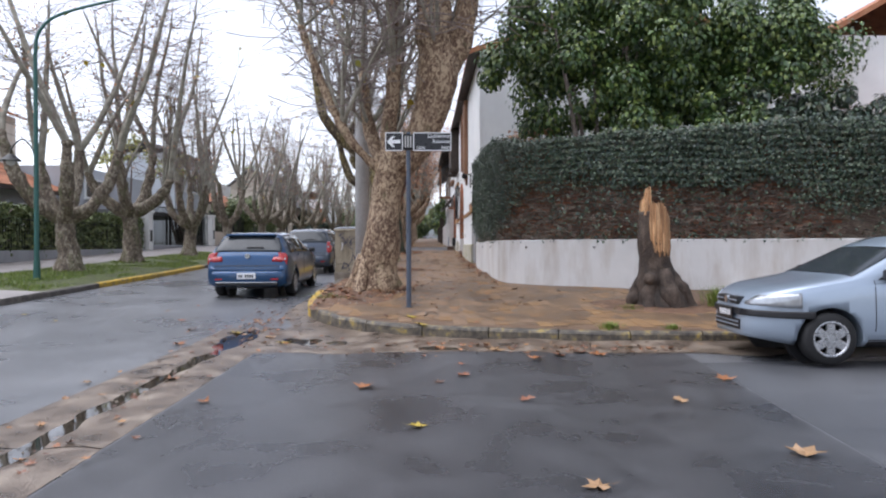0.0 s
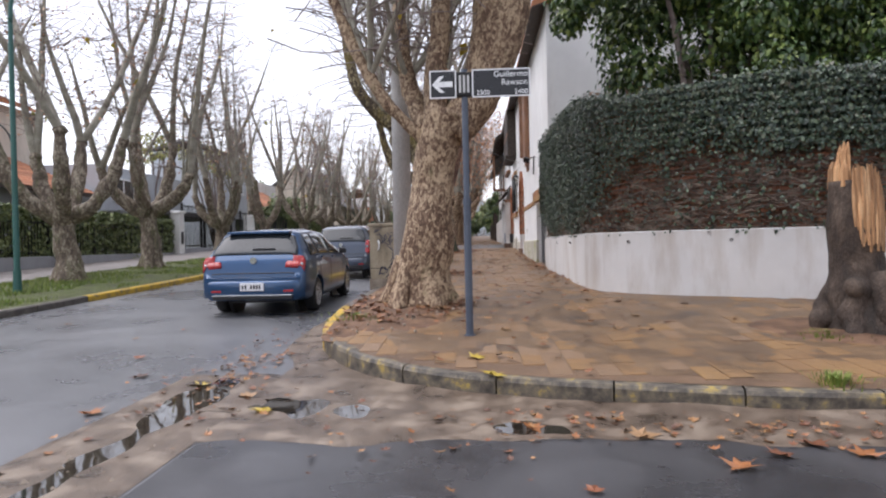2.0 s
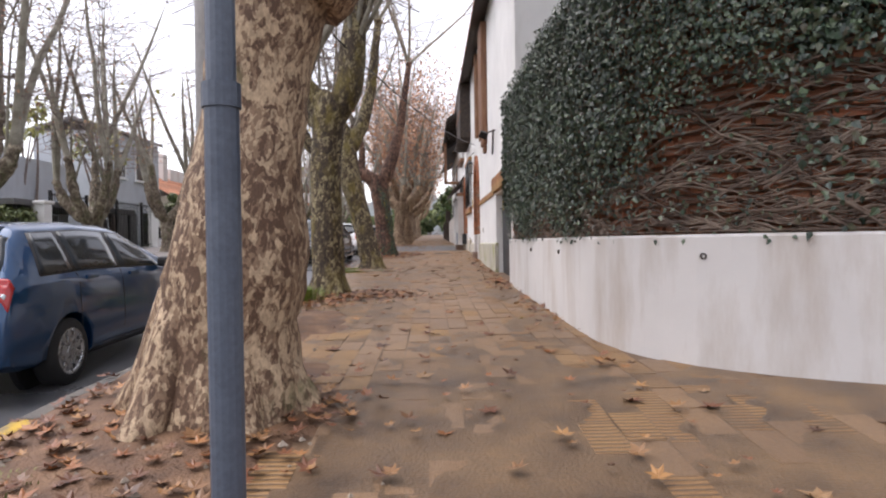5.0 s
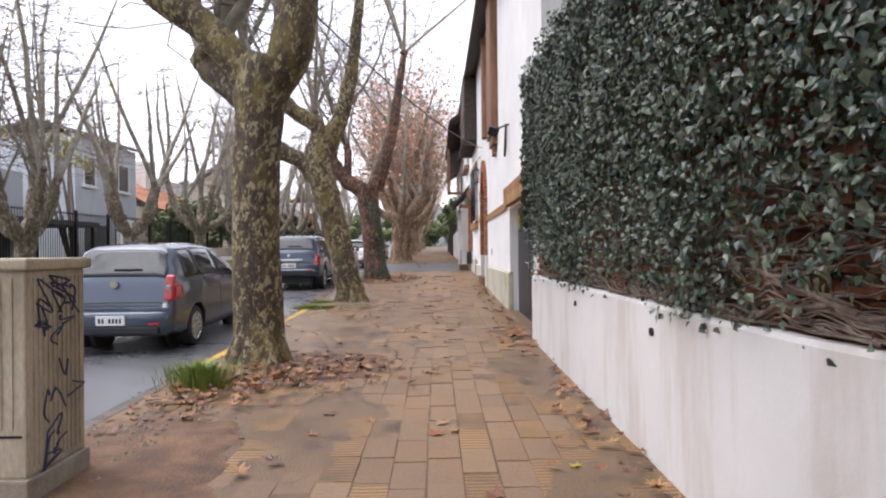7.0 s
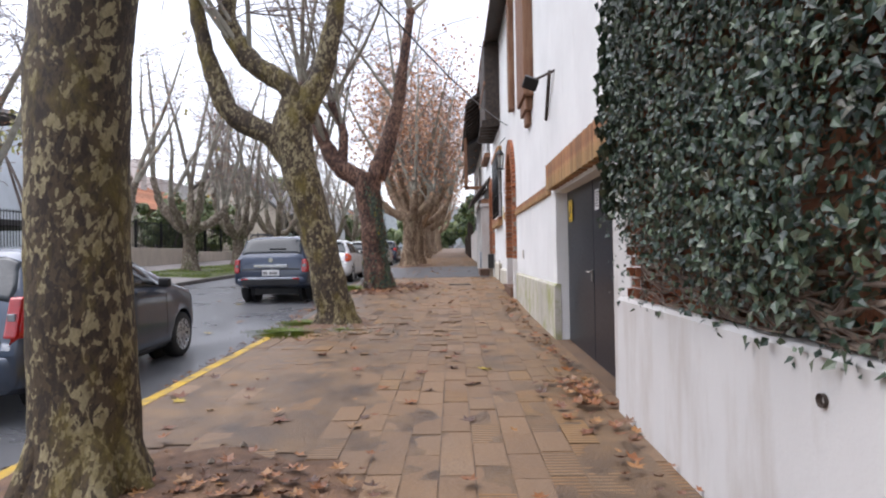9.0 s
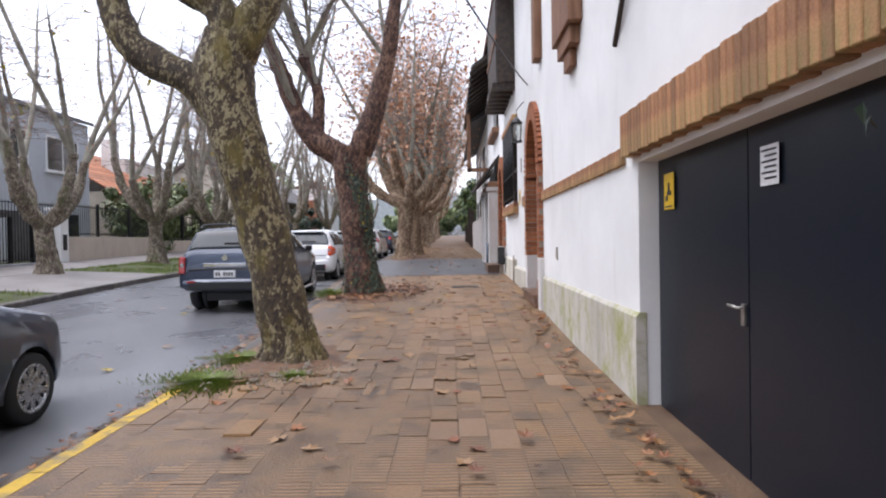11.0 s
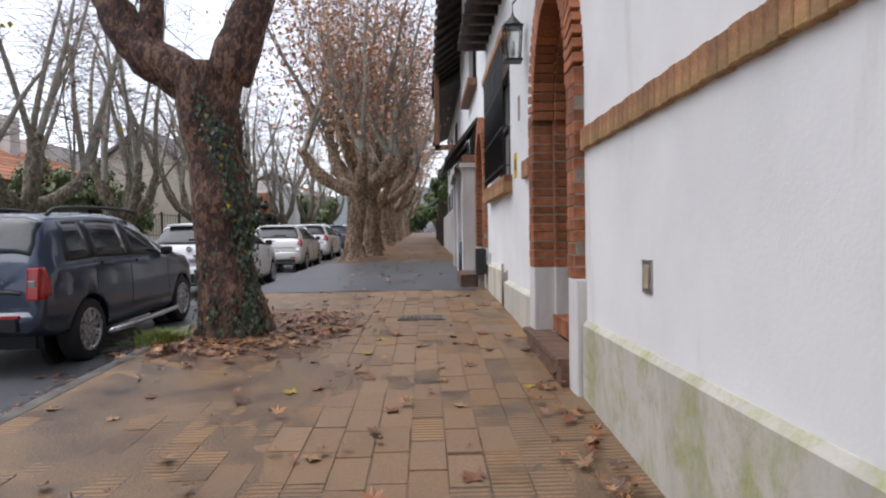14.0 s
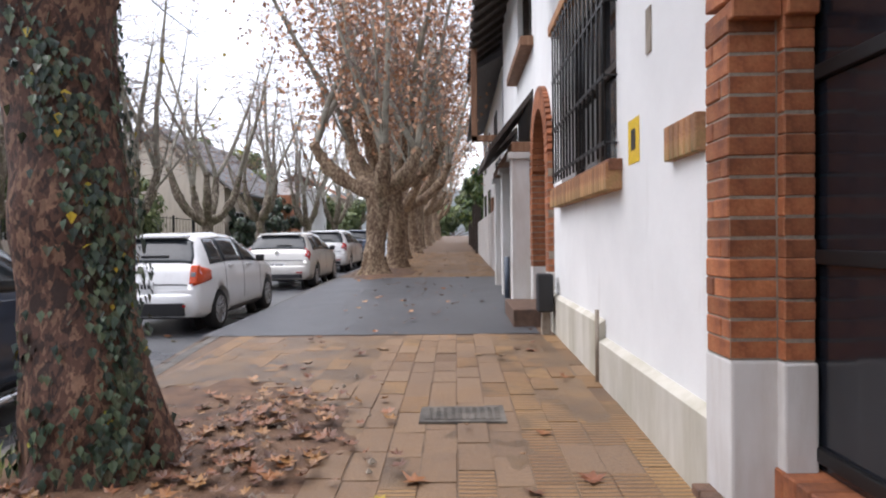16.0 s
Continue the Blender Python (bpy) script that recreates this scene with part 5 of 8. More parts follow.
tree("leaning plane tree with dark mottled bark", B,
     rel(B, [(-1.35, 26.4, 0.58, 0.38), (-1.4, 26.4, 0.95, 0.3), (-1.57, 26.4, 1.85, 0.26), (-1.93, 26.4, 3.15, 0.28), (-2.02, 26.4, 3.9, 0.3), (-1.95, 26.4, 4.2, 0.26)]),
     [rel(B, [(-2.0, 26.4, 3.3, 0.2), (-2.4, 26.4, 3.72, 0.18), (-3.05, 26.4, 4.15, 0.18), (-3.4, 26.4, 5.1, 0.13), (-3.6, 26.4, 6.1, 0.11)]),
      rel(B, [(-1.95, 26.4, 4.0, 0.2), (-2.1, 26.4, 4.5, 0.18), (-2.7, 26.4, 4.95, 0.17), (-3.05, 26.4, 5.7, 0.14), (-2.8, 26.4, 6.6, 0.1)]),
      rel(B, [(-1.9, 26.4, 4.0, 0.22), (-1.5, 26.4, 4.8, 0.17), (-1.28, 26.4, 5.9, 0.13), (-1.1, 26.4, 7.4, 0.1)])],
     "bark_moss", 31, rust=90, twig_n=8, per=4, sides=22)
B = (-1.35, 32.0, 0.92)
tree4 = tree("reddish-barked plane tree with ivy climbing its trunk", B,
     rel(B, [(-1.33, 32, 0.82, 0.42), (-1.37, 32, 1.2, 0.34), (-1.47, 32, 2.25, 0.29), (-1.58, 32, 3.3, 0.32), (-1.56, 32, 3.8, 0.36)]),
     [rel(B, [(-1.7, 32, 3.6, 0.26), (-2.3, 32, 4.0, 0.22), (-2.6, 32, 4.5, 0.18), (-2.9, 32, 5.3, 0.16), (-3.2, 32, 6.0, 0.12)]),
      rel(B, [(-2.2, 32, 4.0, 0.14), (-2.2, 32.1, 4.9, 0.12), (-2.5, 32.2, 5.6, 0.1)]),
      rel(B, [(-1.4, 32, 3.7, 0.25), (-1.05, 32, 4.6, 0.2), (-0.82, 32, 5.5, 0.16), (-0.45, 32, 7.8, 0.1)])],
     "bark_red", 41, rust=90, twig_n=8, per=4, sides=22)


def generic(seed, bark, rust, yellow, height, group, label, knuckles=5, reach=1.2, per=3, at=(0, 0, -300), twig_n=5, stout=0.55, taper=0.8, spread=0.22):
    rnd = random.Random(seed)
    lean = rnd.uniform(-0.15, 0.15)
    tr = [(0, 0, -0.15, 0.47), (0.02, 0, 0.35, 0.36), (lean * 0.5, 0, height * 0.5, 0.29), (lean, 0.05, height * 0.9, 0.31), (lean, 0.05, height, 0.33)]
    limbs = []
    for k in range(knuckles):
        a = 2 * math.pi * (k + rnd.uniform(-0.25, 0.25)) / knuckles
        rr = reach * rnd.uniform(0.6, 1.2)
        up = rnd.uniform(0.5, 1.3)
        w = Vector((math.cos(a), math.sin(a), 0))
        limbs.append([(lean, 0.05, height - 0.2, 0.23), (*(Vector((lean, 0, height + up * 0.3)) + w * rr * 0.6), 0.2), (*(Vector((lean, 0, height + up)) + w * rr), 0.19), (*(Vector((lean, 0, height + up * 1.9)) + w * rr * 1.25), 0.125)])
    return tree(label, at, tr, limbs, bark, seed, rust, yellow, per, (4.0, 7.5), twig_n, 14, group, spread, 0.32, stout, taper)


# street trees of the far side
kinds = [generic(100 + k, "bark_grey", 800, (18, 6, 26)[k], (1.75, 2.0, 1.65)[k], "far street trees", "pollarded plane tree with grey-green bark on the verge", 5, 1.15, 2, twig_n=15, stout=0.88, taper=0.55) for k in range(3)]
for k, (x, y, sc, turn) in enumerate(((-11.2, 20.3, 1.0, 20), (-11.5, 25.2, 1.02, 140), (-11.4, 31.0, 0.92, 250), (-11.8, 38.5, 0.9, 70), (-11.3, 44.5, 0.95, 190), (-11.5, 51.5, 1.0, 320), (-11.3, 59, 1.0, 10), (-11.6, 68, 1.05, 100), (-11.4, 79, 1.1, 200), (-11.5, 92, 1.1, 300), (-11.5, 108, 1.1, 50))):
    m = pose(x, y, far_z(x, y), 0, 0, turn)
    if k < 3:
        kinds[k].matrix_basis = m
        t = kinds[k]
    else:
        t = copy_thing(kinds[k % 3], m)
    t.scale = (sc, sc, sc)
# near side further on, with russet leaves still hanging
kinds2 = [generic(200 + k, "bark_big", 3400, 0, (2.4, 2.8, 2.2)[k], "street trees", "plane tree with russet leaves still hanging", 5, 1.35, 2, twig_n=9, stout=0.8, taper=0.6, spread=0.3) for k in range(3)]
for k, (x, y, sc, turn) in enumerate(((-1.65, 46.2, 1.0, 200), (-1.35, 49.5, 1.0, 80), (-1.7, 55.5, 1.05, 300), (-1.6, 61.5, 1.15, 40), (-1.7, 68, 1.1, 120), (-1.6, 75, 1.15, 220), (-1.7, 84, 1.2, 330), (-1.6, 95, 1.2, 60), (-1.6, 108, 1.2, 160))):
    m = pose(x, y, pave_z(y), 0, 0, turn)
    if k < 3:
        kinds2[k].matrix_basis = m
        t = kinds2[k]
    else:
        t = copy_thing(kinds2[k % 3], m)
    t.scale = (sc, sc, sc)


# ---- parked cars ----
def lathe(profile, sides=28):
    """Verts and faces of a profile (radius, x) turned about the x axis."""
    v, f = [], []
    n = len(profile)
    for k in range(sides):
        t = 2 * math.pi * k / sides
        v += [(x, r * math.cos(t), r * math.sin(t)) for r, x in profile]
    for k in range(sides):
        a, b = k * n, ((k + 1) % sides) * n
        f += [(a + j, a + j + 1, b + j + 1, b + j) for j in range(n - 1)]
    return v, f


def wheel(parent, x, y, r, side, spokes):
    """A wheel: tyre, rim with spokes, hub."""
    w = 0.1
    v, f = lathe([(r * 0.66, -w), (r * 0.9, -w), (r * 0.985, -w * 0.75), (r, -w * 0.4), (r, w * 0.4), (r * 0.985, w * 0.75), (r * 0.9, w), (r * 0.66, w)])
    wh = raw("wheel", v, f, M["tyre"], parent, smooth=True)
    wh.location = (x, y, r)
    v, f = lathe([(r * 0.67, side * w * 0.9), (r * 0.64, side * w * 0.96), (r * 0.58, side * w * 0.8), (r * 0.56, side * w * 0.2), (0.001, side * w * 0.15)])
    raw("rim", v, f, M["plastic"], wh, smooth=True)
    bm = bmesh.new()
    for k in range(spokes):
        t = Matrix.Rotation(2 * math.pi * k / spokes, 4, "X")
        wd = 0.5 * r * math.pi * 0.62 / spokes
        add_box(bm, side * w * 0.55, side * w * 0.9, -wd, wd, r * 0.1, r * 0.62, 0.008, t)
    add_cyl(bm, (side * w * 0.5, 0, 0), (side * w * 0.97, 0, 0), r * 0.2, r * 0.15, 16)
    part("spokes", bm, M["rim"], wh)
    v, f = lathe([(r * 0.7, side * w * 0.9), (r * 0.68, side * w * 1.02), (r * 0.6, side * w * 0.98), (r * 0.59, side * w * 0.7)])
    raw("rim_edge", v, f, M["rim"], wh, smooth=True)
    return wh


def car(name_label, at, turn, spec, paint, plate_text=True):
    L, W, top, belt, wid, low = spec["L"], spec["W"], spec["top"], spec["belt"], spec["wid"], spec["low"]
    ev = lambda pts, s: float(np.interp(s, [p[0] for p in pts], [p[1] for p in pts]))

    def soft(pts, s, h=0.06):
        return (ev(pts, s - h) + 2 * ev(pts, s) + ev(pts, s + h)) / 4 if h < s < L - h else ev(pts, s)

    def section(s):
        zt, zs, w, zb = soft(top, s), soft(belt, s, 0.12), soft(wid, s, 0.1), soft(low, s)
        k = min(1.0, max(0.0, (zt - zs) / 0.38))
        wt = w * (0.93 - spec.get("tumble", 0.21) * k)
        zmid = zb + 0.55 * (zs - zb)
        return [(0, zb), (w * 0.86, zb), (w * 0.97, zb + 0.07), (w, zb + 0.35 * (zs - zb)), (w, zmid), (w * 0.985, zs - 0.05), (w * 0.955, zs),
                ((w * 0.955 + wt * 1.03) / 2, zs + (zt - 0.06 * k - zs) * 0.5), (wt, zt - 0.06 * k - 0.01), (wt * 0.78, zt - 0.012 * k), (0, zt)]

    def surf(s, v):
        a = section(s)
        i = min(9, int(v))
        t = v - i
        return Vector((a[i][0] * (1 - t) + a[i + 1][0] * t, s, a[i][1] * (1 - t) + a[i + 1][1] * t))

    c = thing("car", name_label, "car", "parked cars")
    stations = sorted({0.0, 0.02, 0.05, L - 0.05, L - 0.02, L, *np.linspace(0.09, L - 0.09, 52).tolist()})
    per = 21
    v, f = [], []
    for s in stations:
        half = [surf(s, 10 * j / (per - 1)) for j in range(per)]
        ring = half + [Vector((-p.x, p.y, p.z)) for p in reversed(half[1:-1])]
        v += ring
    n = 2 * per - 2
    for i in range(len(stations) - 1):
        for j in range(n):
            f.append((i * n + j, (i + 1) * n + j, (i + 1) * n + (j + 1) % n, i * n + (j + 1) % n))
    for base, rev in ((0, False), ((len(stations) - 1) * n, True)):
        for j in range(1, per - 1):
            q = (base + j, base + j + 1, base + (n - j - 1) % n, base + n - j) if j < per - 1 else None
            q = tuple(dict.fromkeys(q))
            if len(q) > 2:
                f.append(q if rev else tuple(reversed(q)))
        q = (base, base + 1, base + n - 1)
        f.append(q if rev else tuple(reversed(q)))
    body = raw("body", v, f, M[paint], c, smooth=True)
    bmm = bmesh.new()
    bmm.from_mesh(body.data)
    bmesh.ops.recalc_face_normals(bmm, faces=bmm.faces)
    bmm.to_mesh(body.data)
    bmm.free()
    # wheel arches cut out of the body
    bm = bmesh.new()
    R = spec["r"]
    for s in spec["axles"]:
        for side in (-1, 1):
            add_cyl(bm, (side * (W / 2 - 0.34), s, R), (side * (W / 2 + 0.3), s, R), R + 0.05, sides=28)
    me = bpy.data.meshes.new("cutter")
    bm.to_mesh(me)
    bm.free()
    cut = new("cutter", me)
    md = body.modifiers.new("arches", "BOOLEAN")
    md.object, md.solver = cut, "EXACT"
    deps = bpy.context.evaluated_depsgraph_get()
    done = bpy.data.meshes.new_from_object(body.evaluated_get(deps))
    body.modifiers.clear()
    body.data = done
    bpy.data.objects.remove(cut)
    done.materials.clear()
    done.materials.append(M[paint])
    bm = bmesh.new()
    for s in spec["axles"]:
        for side in (-1, 1):
            add_cyl(bm, (side * (W / 2 - 0.36), s, R), (side * (W / 2 - 0.3), s, R), R + 0.06, sides=20)
    add_box(bm, -W / 2 + 0.38, W / 2 - 0.38, 0.45, L - 0.5, 0.2, 0.36)
    part("underbody", bm, M["plastic"], c)

    def patch(name, s0, s1, v0, v1, material, side=0, lift=0.004, ns=10, nv=5, inset=None):
        """A piece that follows the body's skin. side 0: across the whole width."""
        vv, ff = [], []
        rows = []
        for i in range(ns + 1):
            row = []
            for j in range(nv + 1):
                a, b = i / ns, j / nv
                s, w = s0 + (s1 - s0) * a, v0 + (v1 - v0) * b
                if inset:
                    s += inset(a, b)
                p = surf(min(max(s, 0.001), L - 0.001), w)
                ds, dv = surf(min(s + 0.02, L), w) - surf(max(s - 0.02, 0), w), surf(s, min(w + 0.1, 10)) - surf(s, max(w - 0.1, 0))
                nn = dv.cross(ds)
                nn = nn.normalized() if nn.length > 1e-6 else Vector((0, 0, 1))
                if nn.x < 0 and w < 9:
                    nn = -nn
                if nn.z < 0 and w >= 8:
                    nn = -nn
                row.append(p + nn * lift)
            rows.append(row)
        if side == 0:
            rows = [r + [Vector((-p.x, p.y, p.z)) for p in reversed(r[:-1])] for r in rows]
        elif side < 0:
            rows = [[Vector((-p.x, p.y, p.z)) for p in r] for r in rows]
        m = len(rows[0])
        vv = [p for r in rows for p in r]
        for i in range(len(rows) - 1):
            for j in range(m - 1):
                ff.append((i * m + j, i * m + j + 1, (i + 1) * m + j + 1, (i + 1) * m + j))
        ob = raw(name, vv, ff, material, c, smooth=True)
        sol = ob.modifiers.new("thick", "SOLIDIFY")
        sol.thickness, sol.offset = 0.004, 0
        return ob

    def strip(name, s0, s1, low_z, high_z, material, side, lift, ns=12, nv=4, v_max=9.5):
        """A piece on the body's flank between two heights."""
        rows = []
        for i in range(ns + 1):
            s = s0 + (s1 - s0) * i / ns
            row = []
            for j in range(nv + 1):
                z = low_z(i / ns) + (high_z(i / ns) - low_z(i / ns)) * j / nv
                a, b = 0.5, v_max
                for _ in range(24):
                    mid = (a + b) / 2
                    if surf(s, mid).z < z:
                        a = mid
                    else:
                        b = mid
                p, q = surf(s, a), surf(max(s - 0.06, 0), a)
                n = Vector((p.y - q.y, q.x - p.x, 0)).normalized()
                row.append(Vector(((p.x + n.x * lift) * side, p.y + n.y * lift, min(z, p.z + 0.002))))
            rows.append(row)
        m = nv + 1
        ff = [(i * m + j, i * m + j + 1, (i + 1) * m + j + 1, (i + 1) * m + j) for i in range(ns) for j in range(nv)]
        ob = raw(name, [p for r in rows for p in r], ff, material, c, smooth=True)
        sol = ob.modifiers.new("thick", "SOLIDIFY")
        sol.thickness, sol.offset = 0.012, 0
        return ob

    for side in (-1, 1):
        patch("pillar_trim", spec["windows"][0][0] - 0.03, spec["windows"][-1][1] + 0.02, 6.1, 7.92, M["plastic"], side, 0.002, 14, 4, lambda a, b: (spec["windows"][0][2] * (1 - a) + spec["windows"][-1][3] * a) * b)
        for (s0, s1, slant0, slant1) in spec["windows"]:
            patch("side_window", s0, s1, 6.15, 7.85, M["car_glass"], side, 0.005, 8, 4, lambda a, b: (slant0 * (1 - a) + slant1 * a) * b)
        for s in spec["handles"]:
            p = surf(s, 5.2)
            box("door_handle", side * (p.x + 0.002), side * (p.x + 0.03), s - 0.1, s + 0.1, p.z - 0.018, p.z + 0.018, M[spec.get("handle_mat", paint)], c, 0.008)
        for s in spec["doors"]:
            patch("door_gap", s - 0.004, s + 0.004, 2.6, 6.05, M["plastic"], side, 0.0015, 1, 6)
        patch("sill_trim", spec["axles"][0] + R + 0.1, spec["axles"][1] - R - 0.1, 1.0, 2.1, M["plastic"], side, 0.006, 6, 3)
        ms = spec["mirror"]
        p = surf(ms, 6.0)
        bm = bmesh.new()
        add_box(bm, side * (p.x + 0.0), side * (p.x + 0.15), ms - 0.05, ms + 0.04, p.z + 0.0, p.z + 0.12, 0.035)
        part("wing_mirror", bm, M[spec.get("mirror_mat", "plastic")], c)
        # wrap-round tail light, with a paler inner lens
        if spec.get("tall_lamp"):
            z0, z1, reach, slope = spec["tall_lamp"]
            lens = strip("tail_light", 0.012, reach, lambda a: z0 + 0.05 * a, lambda a: z1 - slope * a, M[spec.get("lamp_mat", "red_light")], side, 0.01, 10, 6, 7.9)
            zc = (z0 + z1) / 2
            yr = float(np.interp(zc, [q[1] for q in top[:4]], [q[0] for q in top[:4]]))
            xe = soft(wid, 0.03)
            bm = bmesh.new()
            add_box(bm, side * (xe - 0.12), side * (xe - 0.006), -0.03, 0.06, z0 + 0.01, z1 - 0.01, 0.02)
            for q in bm.verts:
                q.co.y += float(np.interp(q.co.z, [w_[1] for w_ in top[:4]], [w_[0] for w_ in top[:4]]))
            part("tail_light_face", bm, M[spec.get("lamp_mat", "red_light")], lens)
            box("lens_insert", side * (xe - 0.1), side * (xe - 0.03), yr - 0.037, yr, zc - 0.03, zc + 0.035, M["clear_light"], lens, 0.01)
        else:
            l0, l1, v0, v1 = spec["lamp"]
            lens = patch("tail_light", l0, l1, v0, v1, M[spec.get("lamp_mat", "red_light")], side, 0.012, 8, 8)
            ins = patch("lens_insert", l0 + 0.15 * (l1 - l0), l0 + 0.34 * (l1 - l0), v0 + 0.35 * (v1 - v0), v0 + 0.7 * (v1 - v0), M["clear_light"], side, 0.017, 4, 6)
            ins.parent = lens
        hx0, hx1, hz0, hz1, hy = spec["head"]
        bm = bmesh.new()
        add_box(bm, side * hx0, side * hx1, hy - 0.3, hy, hz0, hz1, 0.03)
        for q in bm.verts:
            q.co.y -= max(0, abs(q.co.x) - hx0) * 0.75
            q.co.y -= (q.co.z - hz0) * 0.5
        if spec.get("front"):
            bm.free()
            strip("headlight", L - 0.46, L - 0.035, lambda a: 0.61 + 0.015 * a, lambda a: min(0.775 - 0.05 * a, soft(top, L - 0.46 + 0.425 * a) - 0.015), M["clear_light"], side, 0.012)
            strip("bumper_strip", L - 0.58, L - 0.004, lambda a: 0.5, lambda a: 0.575, M["plastic"], side, 0.014)
        else:
            part("headlight", bm, M["clear_light"], c)
        if spec.get("wide"):
            patch("tail_light", 0.035, 0.075, 8.05, 9.1, M["red_light"], side, 0.012, 3, 6)
        for s in spec["axles"]:
            wheel(c, side * (W / 2 - 0.115), s, R, side, spec["spokes"])
    patch("rear_window", *spec["rear_glass"], 8.08, 10, M["car_glass"], 0, 0.005, 10, 6)
    patch("windscreen", *spec["screen"], 8.2, 10, M["car_glass"], 0, 0.005, 10, 6)
    # rear plate, badge, wiper, bumper trims
    # a bumper standing proud of the tail, rounded at its corners
    zb, ledge = ev(low, 0), spec.get("ledge", 0.62)
    half = soft(wid, 0.02)
    bv, bf = [], []
    prof = [(0.0, zb + 0.03), (0.05, zb + 0.05), (0.065, zb + 0.16), (0.06, ledge - 0.05), (0.045, ledge - 0.012), (0.0, ledge)]
    across = [-1.0, -0.985, -0.94, -0.86, -0.7, -0.4, 0.0, 0.4, 0.7, 0.86, 0.94, 0.985, 1.0]
    for u in across:
        bend = 0.16 * max(0.0, abs(u) - 0.6) ** 2 / 0.16
        for out_, z_ in prof:
            bv.append((u * (half + 0.012), -out_ * (1 - 0.25 * abs(u) ** 6) + bend * 0.55, z_))
    for i in range(len(across) - 1):
        for j in range(5):
            a = i * 6 + j
            bf.append((a, a + 6, a + 7, a + 1))
    bumper = raw("rear_bumper", bv, bf, M[spec.get("bumper_mat", paint)], c, smooth=True)
    sol = bumper.modifiers.new("thick", "SOLIDIFY")
    sol.thickness, sol.offset = 0.02, -1
    pz, py = spec["plate"]
    if pz < ledge:
        py -= 0.062
    plate = box("number_plate", -0.2, 0.2, py - 0.012, py + 0.03, pz - 0.065, pz + 0.065, M["white_paper"], c, 0.004, "white number plate")
    bm = bmesh.new()
    for k in range(7):
        if k != 2:
            add_box(bm, -0.165 + 0.048 * k, -0.135 + 0.048 * k, py - 0.014, py - 0.011, pz - 0.035, pz + 0.03)
    part("plate_marks", bm, M["sign_black"], plate)
    bz, by = spec["badge"]
    bm = bmesh.new()
    add_cyl(bm, (0, by - 0.012, bz), (0, by + 0.05, bz), 0.055, sides=20)
    part("badge", bm, M["chrome"], c, "round chrome badge")
    s0, s1 = spec["rear_glass"]
    p = surf(s0 + 0.06, 10)
    bm = bmesh.new()
    add_box(bm, -0.05, 0.34, p.y - 0.03, p.y + 0.0, p.z - 0.01, p.z + 0.02, 0.006)
    part("wiper", bm, M["plastic"], c)
    box("rear_skirt", -W * 0.37, W * 0.37, -0.074, 0.02, zb + 0.015, zb + spec.get("skirt", 0.12), M["plastic"], c, 0.02)
    if spec.get("trim"):
        box("bumper_trim", -W * 0.37, W * 0.37, -0.084, -0.05, zb + spec["trim"], zb + spec["trim"] + 0.018, M["chrome"], c, 0.004)
    for x in (-1, 1):
        box("reflector", x * W * 0.29, x * W * 0.38, -0.072, -0.03, zb + 0.14, zb + 0.175, M["red_light"], c, 0.005)
    patch("hatch_gap", 0.012, 0.016, 8.4, 10, M["plastic"], 0, 0.002, 1, 6)
    if spec.get("spoiler"):
        p = surf(s1 + 0.02, 10)
        box("roof_spoiler", -W * 0.3, W * 0.3, p.y - 0.12, p.y + 0.1, p.z - 0.02, p.z + 0.025, M[paint], c, 0.02)
    if spec.get("rails"):
        for side in (-1, 1):
            xr = soft(wid, L * 0.4) * 0.7
            sp = Soup()
            pts, rr = smooth_path([(side * xr, 0.55, spec["roof"] - 0.04, 0.02), (side * xr, 0.75, spec["roof"] + 0.03, 0.022), (side * xr, 1.6, spec["roof"] + 0.045, 0.022), (side * xr, 2.3, spec["roof"] + 0.02, 0.022), (side * xr, 2.55, spec["roof"] - 0.03, 0.02)], 4)
            sp.tube(pts, rr, 8)
            sp.obj("roof_rail", M["plastic"], c)
            sp = Soup()
            pts, rr = smooth_path([(side * W * 0.5, 1.15, 0.26, 0.03), (side * W * 0.54, 1.3, 0.27, 0.035), (side * W * 0.54, 2.9, 0.27, 0.035), (side * W * 0.5, 3.05, 0.26, 0.03)], 4)
            sp.tube(pts, rr, 8)
            sp.obj("side_step", M["chrome"], c)
        box("chrome_strip", -0.4, 0.4, spec["badge"][1] - 0.03, spec["badge"][1] + 0.05, spec["badge"][0] - 0.17, spec["badge"][0] - 0.1, M["chrome"], c, 0.01)
    cyl("aerial", (0, s1 + 0.25, soft(top, s1 + 0.25)), (0, s1 + 0.1, soft(top, s1 + 0.25) + 0.2), 0.005, M["plastic"], c, sides=6)
    if spec.get("front"):
        # grille, bumper strip and plate of a nose that faces the walker
        for gx in (-1, 1):
            gr_ = box("grille", gx * 0.05, gx * 0.27, L - 0.12, L + 0.012, 0.612, 0.7, M["plastic"], c, 0.01)
            box("grille_bar", gx * 0.05, gx * 0.26, L + 0.01, L + 0.02, 0.65, 0.664, M[paint], gr_, 0.003)
        bm = bmesh.new()
        add_cyl(bm, (0, L - 0.05, 0.655), (0, L + 0.03, 0.655), 0.045, sides=20)
        part("badge", bm, M["chrome"], c, "round chrome badge")
        box("bumper_bar", -0.36, 0.36, L - 0.03, L + 0.025, 0.5, 0.575, M["plastic"], c, 0.015)
        lg = box("lower_grille", -0.32, 0.32, L - 0.03, L + 0.02, 0.33, 0.45, M["plastic"], c, 0.015)
        for gz in (0.365, 0.41):
            box("grille_bar", -0.31, 0.31, L + 0.018, L + 0.028, gz, gz + 0.014, M[paint], lg, 0.003)
